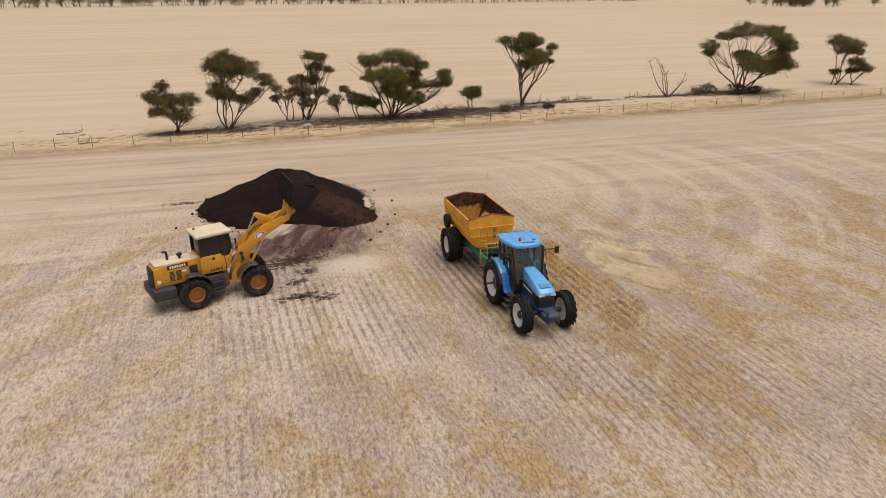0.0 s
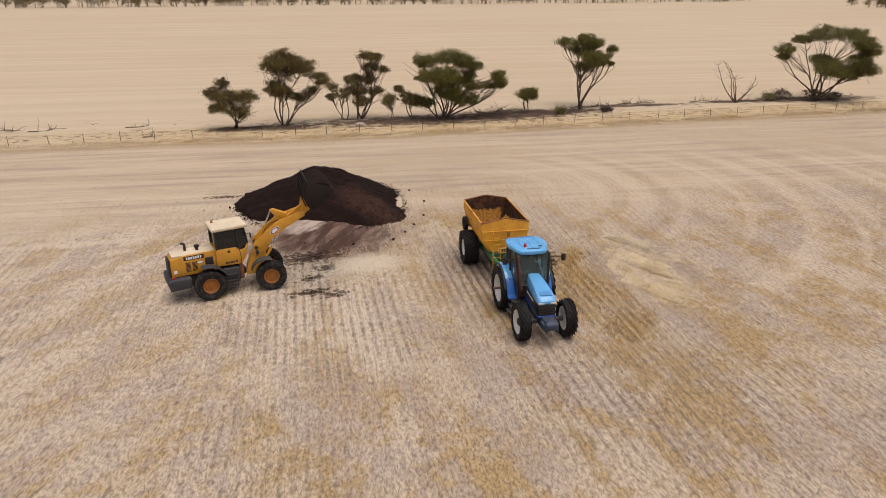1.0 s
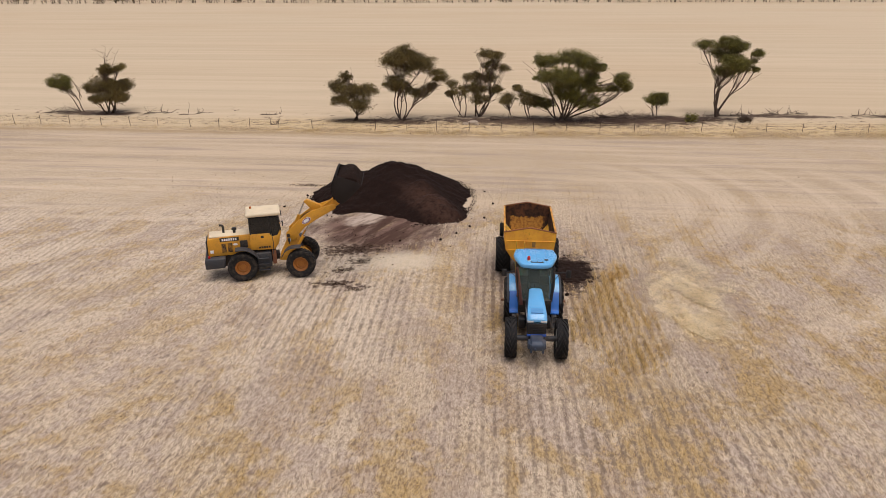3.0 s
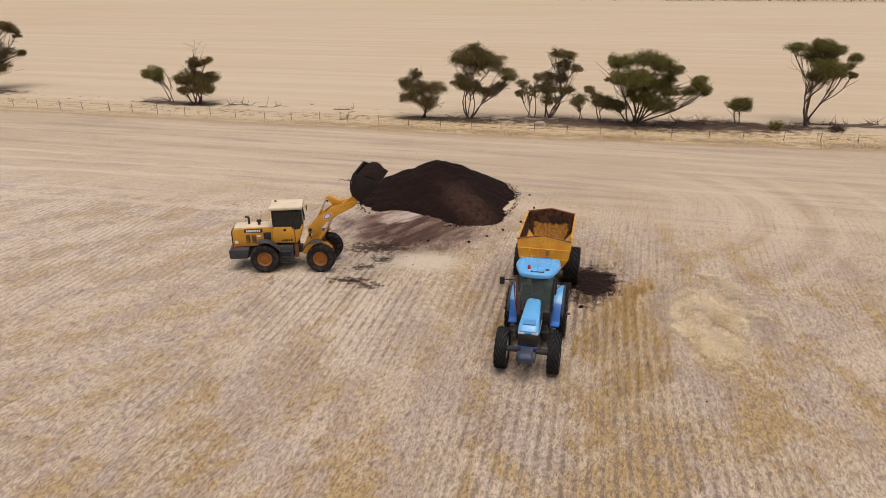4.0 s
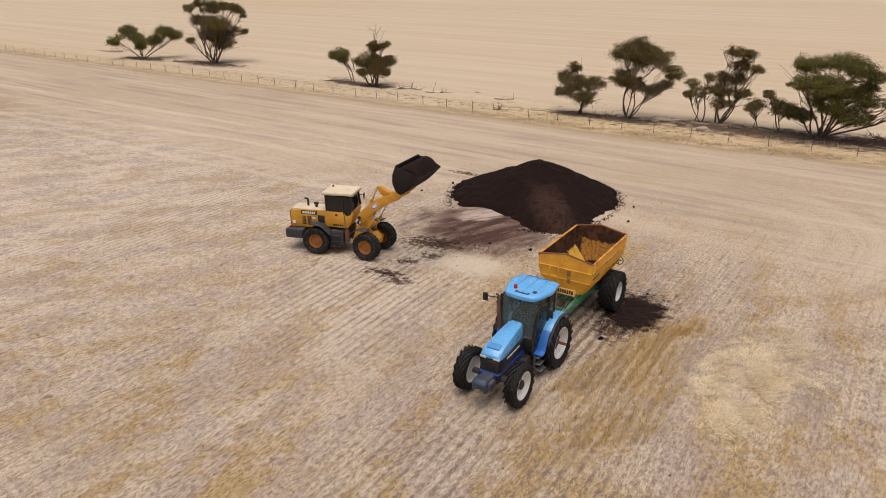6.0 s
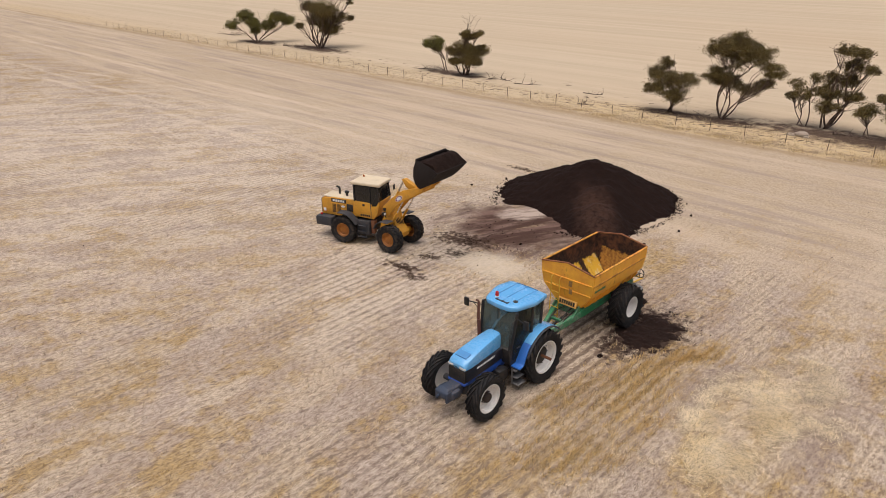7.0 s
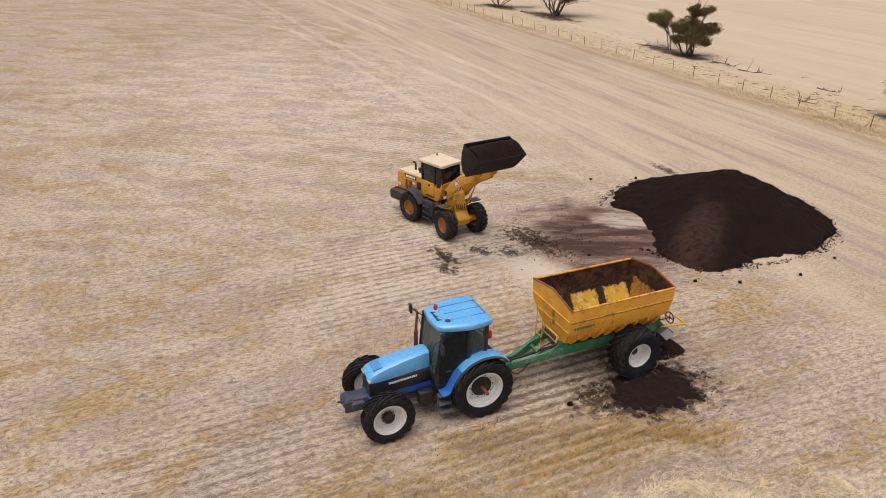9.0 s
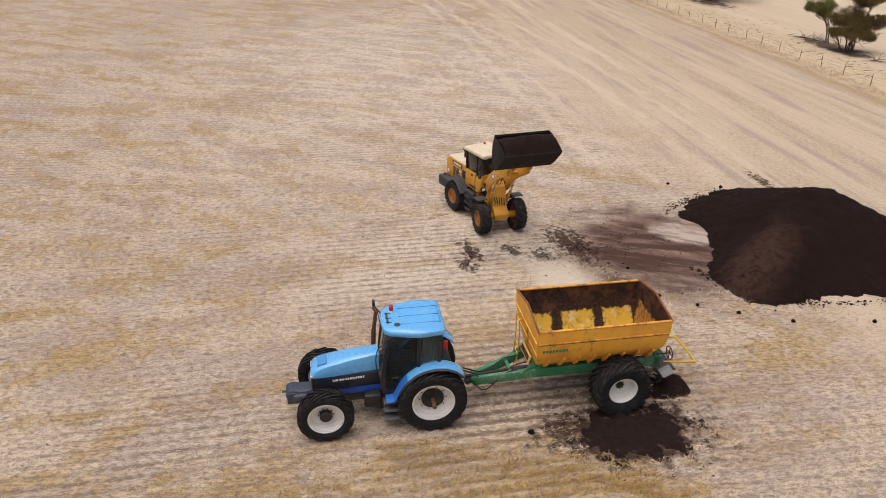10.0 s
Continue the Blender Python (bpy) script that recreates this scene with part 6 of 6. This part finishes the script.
    rod(bm, (-1.2, -0.62, 1.50), (-0.50, -1.30, 2.05), 0.05)
    part("drive_arm", bm, M_IRON, S)
    return S


build_spreader()


# ---- wheel loader ----
def build_loader():
    L = thing("wheel_loader", pose(-2.25, 32.08, 0, 0, 0, 21.5), "yellow articulated wheel loader, raised bucket heaped with dark compost", "loader")
    bend = Matrix.Translation((0.13, 0, 0)) @ Matrix.Rotation(radians(-12), 4, "Z")
    tyre = tyre_mesh("tyre", 0.73, 0.50, 0.36, 20, 0.035, True)
    rim = rim_mesh("rim", 0.36, 0.52, M_LOADER_RIM, 0.10)
    for s in (1, -1):
        wheel(L, "rear_wheel", tyre, rim, (-1.42, s * 0.86, 0.73), 0.17, 0.06, 0.06, M_LOADER_RIM, 10, s < 0)
        p = bend @ Vector((1.50, s * 0.86, 0.73))
        wheel(L, "front_wheel", tyre, rim, tuple(p), 0.17, 0.06, 0.06, M_LOADER_RIM, 10, s < 0, turn=-12)

    narrow = Matrix.Diagonal((1, 0.81, 1, 1))
    lift = Matrix.Translation((0.9, 0, 2.1)) @ Matrix.Rotation(radians(-11.5), 4, "Y") @ Matrix.Diagonal((1.09, 1, 1.09, 1)) @ Matrix.Translation((-0.9, 0, -2.1))
    high = Matrix.Translation((-0.10, 0, 0.72))

    def rear(nm, bm, mat, label="", parent=None, slim=True):
        if slim:
            bm.transform(narrow)
        return part(nm, bm, mat, parent or L, label)

    def engine(nm, bm, mat, label="", parent=None):
        """Pieces of the engine end, down to the hood's true height."""
        for v in bm.verts:
            v.co.z = 1.25 + (v.co.z - 1.25) * 0.91 if v.co.z > 1.25 else v.co.z
        return rear(nm, bm, mat, label, parent)

    def cab(nm, bm, mat, label=""):
        """Pieces of the cab, drawn in at the front."""
        bm.transform(Matrix.Diagonal((1, 1.06, 1, 1)))
        for v in bm.verts:
            v.co.x = v.co.x * 0.72 if v.co.x > 0 else v.co.x
            v.co.z = 1.4 + (v.co.z - 1.4) * 0.965
        return rear(nm, bm, mat, label)

    def front(nm, bm, mat, label="", parent=None, at=None):
        if at:
            bm.transform(at)
        bm.transform(bend)
        return part(nm, bm, mat, parent or L, label)

    # engine end
    bm = bmesh.new()
    slab(bm, [(-3.0, 1.25), (-0.9, 1.25), (-0.9, 2.36), (-2.2, 2.34), (-2.92, 2.26), (-3.0, 2.15)], -0.60, 0.60, 0.05)
    hood = engine("engine_hood", bm, M_LOADER, "ochre-yellow engine hood")
    bm = bmesh.new()
    box(bm, (-2.90, -0.55, 2.30), (-0.95, 0.55, 2.375), 0.03, Matrix.Translation((0, 0, 0.0)))
    engine("hood_top", bm, M_CREAM, "dusty cream hood top", hood)
    bm = bmesh.new()
    box(bm, (-3.06, -0.52, 1.30), (-2.98, 0.52, 2.18), 0.03)
    engine("grille_frame", bm, M_BLACK, "", hood)
    for i in range(5):
        bm = bmesh.new()
        box(bm, (-3.085, -0.42, 1.40 + 0.14 * i), (-3.05, 0.42, 1.49 + 0.14 * i), 0.01)
        engine("grille_bar", bm, M_IRON, "", hood)
    for s in (1, -1):
        bm = bmesh.new()
        box(bm, (-2.40, s * 0.602 - 0.004, 2.06), (-1.48, s * 0.602 + 0.004, 2.28), 0.002)
        plate = engine("decal_panel", bm, M_INK, "dark decal panel with white lettering bars", hood)
        bm = bmesh.new()
        bars(bm, (-2.30, s * 0.609, 2.10) if s < 0 else (-1.58, s * 0.609, 2.10), (1, 0, 0) if s < 0 else (-1, 0, 0), (0, 0, 1), [0.075] * 7, 0.13, 0.4)
        engine("lettering", bm, M_DECAL, "", plate)
        for j in range(2):
            bm = bmesh.new()
            for i in range(8):
                box(bm, (-2.34 + 0.30 * j, s * 0.605 - 0.012, 1.45 + 0.065 * i), (-2.12 + 0.30 * j, s * 0.605 + 0.012, 1.487 + 0.065 * i), 0.004)
            engine("louvre", bm, M_HUB, "", hood)
        bm = bmesh.new()
        box(bm, (-1.45, s * 0.56, 1.62), (-1.08, s * 0.64, 2.05), 0.02)
        engine("air_intake", bm, M_BLACK, "", hood)
        bm = bmesh.new()
        lathe(bm, [(0.001, s * 0.006), (0.085, s * 0.006), (0.085, -s * 0.006)], 20, pose(-1.68, s * 0.606, 1.86, 0, 0, 0) @ Matrix.Diagonal((1.4, 1, 0.7, 1)))
        engine("badge", bm, M_DECAL, "", hood)
        bm = bmesh.new()
        box(bm, (-2.90, s * 0.604 - 0.004, 1.44), (-2.74, s * 0.604 + 0.004, 1.62), 0.002)
        engine("label", bm, M_DECAL, "", hood)
        # rear lamps on the counterweight
        bm = bmesh.new()
        box(bm, (-3.02, s * 0.74 - 0.08, 1.235), (-2.92, s * 0.74 + 0.08, 1.33), 0.02)
        rear("tail_lamp", bm, M_RED, "red tail lamp")
        # rear mudguards and side steps
        arc = [(-2.20, 1.10), (-2.02, 1.42), (-1.70, 1.62), (-1.2, 1.60), (-0.88, 1.40), (-0.62, 1.12)]
        path = [(p.x, p.z) for p in smooth_path([(x, 0, z) for x, z in arc], 4)]
        bm = bmesh.new()
        slab(bm, strip(path[8:], 0.04), s * 0.60, s * 1.12, 0.01)
        rear("mudguard", bm, M_IRON, slim=False)
        bm = bmesh.new()
        box(bm, (-0.72, s * 0.50, 0.55), (0.02, s * 0.98, 1.30), 0.04)
        rear("side_tank", bm, M_IRON)
        bm = bmesh.new()
        box(bm, (0.06, s * 0.46, 0.62), (0.26, s * 0.80, 1.34), 0.02)
        rear("valve_box", bm, M_RUST, "rust-red valve box")
        bm = bmesh.new()
        for z in (0.42, 0.72, 1.02):
            box(bm, (-0.62, s * 0.96, z), (-0.12, s * 1.12, z + 0.04), 0.008)
        for x in (-0.62, -0.12):
            rod(bm, (x, s * 1.06, 0.40), (x, s * 1.04, 1.25), 0.02, segs=6)
        rear("step", bm, M_IRON)
        bm = bmesh.new()
        tube(bm, smooth_path([(0.10, s * 0.92, 1.2), (0.16, s * 0.96, 1.8), (0.10, s * 0.90, 2.3)], 4), 0.018, 6)
        rear("grab_rail", bm, M_IRON)
    bm = bmesh.new()
    slab(bm, [(-3.18, 0.72), (-2.25, 0.72), (-2.20, 1.22), (-3.14, 1.24), (-3.20, 1.14)], -1.06, 1.06, 0.06)
    rear("counterweight", bm, M_IRON, "dark slate counterweight")
    bm = bmesh.new()
    box(bm, (-2.6, -0.45, 0.62), (0.15, 0.45, 1.30), 0.05)
    rod(bm, (-1.42, -0.8, 0.75), (-1.42, 0.8, 0.75), 0.15)
    box(bm, (-0.05, -0.30, 0.70), (0.45, 0.30, 1.05), 0.04)
    rear("rear_frame", bm, M_HUB)
    bm = bmesh.new()
    tube(bm, smooth_path([(-2.20, 0.12, 2.35), (-2.20, 0.12, 2.66), (-2.24, 0.12, 2.78), (-2.38, 0.12, 2.80)], 4), 0.06, 10)
    engine("exhaust", bm, M_BLACK)
    bm = bmesh.new()
    rod(bm, (-1.68, -0.05, 2.35), (-1.68, -0.05, 2.55), 0.07)
    rod(bm, (-1.68, -0.05, 2.54), (-1.68, -0.05, 2.66), 0.13, 0.11, 16)
    engine("air_cleaner", bm, M_BLACK)
    # cab
    bm = bmesh.new()
    slab(bm, [(-0.95, 1.45), (0.30, 1.40), (0.62, 1.72), (0.84, 2.42), (0.76, 2.45), (0.55, 2.16), (0.2, 2.12), (0.05, 2.30), (-0.95, 2.32)], -0.74, 0.74, 0.03)
    cab("cab_body", bm, M_LOADER, "yellow lower cab panels")
    bm = bmesh.new()
    slab(bm, [(-0.88, 2.28), (0.10, 2.26), (0.22, 2.10), (0.55, 2.14), (0.80, 2.42), (0.62, 3.26), (-0.90, 3.26)], -0.70, 0.70, 0.03)
    cab("cab_glass", bm, M_DARKGLASS, "dark cab glazing")
    for s in (1, -1):
        for lo, hi in (((-0.90, 2.30), (-0.92, 3.26)), ((0.06, 2.20), (0.06, 3.26)), ((0.80, 2.42), (0.64, 3.26))):
            bm = bmesh.new()
            rod(bm, (lo[0], s * 0.71, lo[1]), (hi[0], s * 0.71, hi[1]), 0.04, segs=8)
            cab("pillar", bm, M_BLACK)
        bm = bmesh.new()
        box(bm, (-0.42, s * 0.742 - 0.012, 2.08), (-0.28, s * 0.742 + 0.012, 2.20), 0.01)
        cab("door_latch", bm, M_BLACK)
        bm = bmesh.new()
        bars(bm, (-0.55, s * 0.744, 1.52) if s < 0 else (0.0, s * 0.744, 1.52), (1, 0, 0) if s < 0 else (-1, 0, 0), (0, 0, 1), [0.09] * 5, 0.10, 0.3)
        cab("lettering", bm, M_INK)
        bm = bmesh.new()
        tube(bm, [(0.70, s * 0.72, 2.95), (0.95, s * 0.92, 2.92)], 0.015, 6)
        box(bm, (0.92, s * 0.98 - 0.09, 2.72), (0.98, s * 0.98 + 0.09, 3.0), 0.02)
        cab("mirror", bm, M_BLACK)
        bm = bmesh.new()
        box(bm, (0.74, s * 0.6 - 0.06, 3.22), (0.84, s * 0.6 + 0.06, 3.30), 0.02)
        cab("work_lamp", bm, M_LENS)
    bm = bmesh.new()
    loft(bm, [[(x, y, z) for x, y in ((-1.06 + k, -0.84 + k), (0.84 - k, -0.78 + k), (0.84 - k, 0.78 - k), (-1.06 + k, 0.84 - k))] for z, k in ((3.24, 0.04), (3.27, 0.0), (3.38, 0.0), (3.42, 0.05))], 0.02)
    cab("cab_roof", bm, M_CREAM, "cream cab roof")
    bm = bmesh.new()
    lathe(bm, [(0.06, 0), (0.055, 0.10), (0.001, 0.13)], 14, pose(-0.80, 0.35, 3.41, 90))
    cab("beacon", bm, M_AMBER, "amber beacon")
    # front frame, lift arms, linkage
    bm = bmesh.new()
    slab(bm, [(0.35, 0.70), (1.78, 0.64), (1.84, 0.92), (1.48, 1.25), (1.26, 2.05), (0.95, 2.22), (0.75, 1.75), (0.45, 1.15)], -0.34, 0.34, 0.03)
    rod(bm, (1.46, -0.8, 0.75), (1.46, 0.8, 0.75), 0.15)
    front("front_frame", bm, M_LOADER, "yellow front frame")
    for s in (1, -1):
        bm = bmesh.new()
        slab(bm, [(0.78, 1.95), (1.08, 1.80), (1.75, 2.30), (2.45, 2.58), (3.35, 2.86), (3.42, 3.08), (2.9, 3.06), (2.2, 2.98), (1.55, 2.68), (0.86, 2.24)], s * 0.42, s * 0.52, 0.015)
        arm = front("lift_arm", bm, M_LOADER, "yellow lift arm", at=lift)
        bm = bmesh.new()
        lathe(bm, [(0.001, s * 0.004), (0.17, s * 0.004), (0.17, -s * 0.008)], 24, bend @ pose(1.87, s * 0.526, 2.86, 0, -34, 0) @ Matrix.Diagonal((1.5, 1, 0.75, 1)))
        badge = part("badge", bm, M_DECAL, arm, "oval white and purple badge")
        bm = bmesh.new()
        lathe(bm, [(0.112, s * 0.010), (0.152, s * 0.010), (0.152, -s * 0.004)], 24, bend @ pose(1.87, s * 0.526, 2.86, 0, -34, 0) @ Matrix.Diagonal((1.5, 1, 0.75, 1)))
        part("badge_ring", bm, M_PURPLE, badge)
        bm = bmesh.new()
        rod(bm, (1.15, s * 0.40, 1.15), (1.66, s * 0.44, 2.02), 0.065)
        cyl = front("lift_cylinder", bm, M_LOADER)
        bm = bmesh.new()
        rod(bm, (1.66, s * 0.44, 2.02), (2.11, s * 0.46, 2.80), 0.035)
        front("piston_rod", bm, M_CHROME, "bright piston rod", cyl)
        arc = [(0.62, 1.12), (0.80, 1.42), (1.12, 1.58), (1.55, 1.60)]
        path = [(p.x, p.z) for p in smooth_path([(x, 0, z) for x, z in arc], 4)]
        bm = bmesh.new()
        slab(bm, strip(path, 0.04), s * 0.62, s * 1.12, 0.01)
        front("mudguard", bm, M_IRON)
    bm = bmesh.new()
    slab(bm, [(1.95, 3.42), (2.12, 3.45), (2.62, 3.10), (2.72, 2.85), (2.48, 2.78), (2.16, 3.02)], -0.12, 0.12, 0.02)
    front("bell_crank", bm, M_LOADER, at=lift)
    bm = bmesh.new()
    rod(bm, (1.0, 0, 2.05), (1.45, 0, 3.02), 0.075)
    cyl = front("tilt_cylinder", bm, M_LOADER)
    bm = bmesh.new()
    rod(bm, (1.45, 0, 3.02), (1.79, 0, 3.74), 0.04)
    front("piston_rod", bm, M_CHROME, "bright piston rod", cyl)
    bm = bmesh.new()
    rod(bm, (2.58, 0, 2.90), (3.45, 0, 3.30), 0.055)
    rod(bm, (2.30, -0.46, 2.76), (2.30, 0.46, 2.76), 0.08)
    front("link", bm, M_LOADER, at=lift)
    for pts in ([(1.0, 0.1, 1.9), (1.3, 0.16, 2.35), (1.8, 0.18, 2.75), (2.3, 0.2, 2.8)], [(1.0, -0.1, 1.9), (1.35, -0.16, 2.3), (1.85, -0.18, 2.7), (2.3, -0.2, 2.8)]):
        bm = bmesh.new()
        tube(bm, smooth_path(pts), 0.02, 6)
        front("hose", bm, M_HOSE, at=lift)
    for k in range(5):
        y = -0.22 + 0.11 * k
        bm = bmesh.new()
        tube(bm, smooth_path([(0.75, y, 1.55), (1.05, y * 1.2, 1.95 + 0.05 * k), (1.30, y * 1.1, 1.72), (1.52, y, 1.38 - 0.04 * k)]), 0.022, 6)
        front("hose", bm, M_HOSE)
    for s in (1, -1):
        bm = bmesh.new()
        rod(bm, (0.92, s * 0.44, 1.62), (0.98, s * 0.62, 1.86), 0.025, segs=8)
        bracket = front("lamp_bracket", bm, M_IRON)
        bm = bmesh.new()
        box(bm, (0.90, s * 0.64 - 0.11, 1.82), (1.03, s * 0.64 + 0.11, 1.99), 0.03)
        front("headlight_housing", bm, M_BLACK, "", bracket)
        bm = bmesh.new()
        box(bm, (1.03, s * 0.64 - 0.08, 1.845), (1.045, s * 0.64 + 0.08, 1.965), 0.006)
        front("headlight", bm, M_LENS, "clear headlight", bracket)
        bm = bmesh.new()
        rod(bm, (0.93, s * 0.40, 2.10), (0.93, s * 0.58, 2.10), 0.085, segs=14)
        front("pivot_pin", bm, M_HUB)
    # bucket: shell from a bent sheet, cheeks, spine ribs, lip
    shell = [(3.62, 4.56), (3.47, 4.12), (3.44, 3.72), (3.56, 3.38), (3.84, 3.18), (4.24, 3.46), (4.66, 3.88), (4.86, 4.10)]
    hw = 1.20
    bm = bmesh.new()
    slab(bm, strip([(p.x, p.z) for p in smooth_path([(x, 0, z) for x, z in shell], 3)], 0.035), -hw, hw)
    bucket = front("bucket", bm, M_BUCKET, "dark worn steel bucket", at=high)
    for s in (1, -1):
        bm = bmesh.new()
        slab(bm, [(x, z) for x, z in shell] + [(4.50, 4.30), (3.95, 4.48)], s * hw, s * (hw + 0.03), 0.006)
        front("cheek", bm, M_BUCKET, "", bucket, high)
    for i in range(6):
        y = -1.05 + 0.42 * i
        bm = bmesh.new()
        slab(bm, strip([(3.58, 4.50), (3.42, 4.10), (3.39, 3.72), (3.52, 3.36)], -0.06), y - 0.03, y + 0.03)
        front("rib", bm, M_BUCKET, "", bucket, high)
    bm = bmesh.new()
    box(bm, (3.57, -hw, 4.50), (3.64, hw, 4.60), 0.015)
    front("spill_guard", bm, M_BUCKET, "", bucket, high)
    for s in (1, -1):
        bm = bmesh.new()
        slab(bm, [(3.30, 2.90), (3.50, 2.84), (3.85, 3.10), (3.62, 3.35), (3.42, 3.44)], s * 0.40 - 0.06, s * 0.40 + 0.06, 0.01)
        front("bucket_lug", bm, M_LOADER, "", bucket, high)
    # the heaped load
    bm = bmesh.new()
    n, rows = 24, []
    for i in range(n + 1):
        y = -1.16 + 2.32 * i / n
        crown = 1 - 0.55 * abs(y / 1.2) ** 3
        ring = []
        for j in range(9):
            f = j / 8
            x, z = 3.66 + 1.16 * f, 4.42 - 0.32 * f
            up = math.sin(math.pi * min(1, f * 1.02)) * 0.42 * crown + 0.09 * noise.noise(Vector((f * 5, y * 2.5, 7)))
            ring.append((x + up * 0.42, y, z + up))
        ring += [(4.66, y, 3.94), (3.88, y, 3.26), (3.52, y, 3.75)]
        rows.append(ring)
    loft(bm, rows)
    front("load", bm, M_SPILL, "heaped dark compost load", bucket, high)
    return L


build_loader()
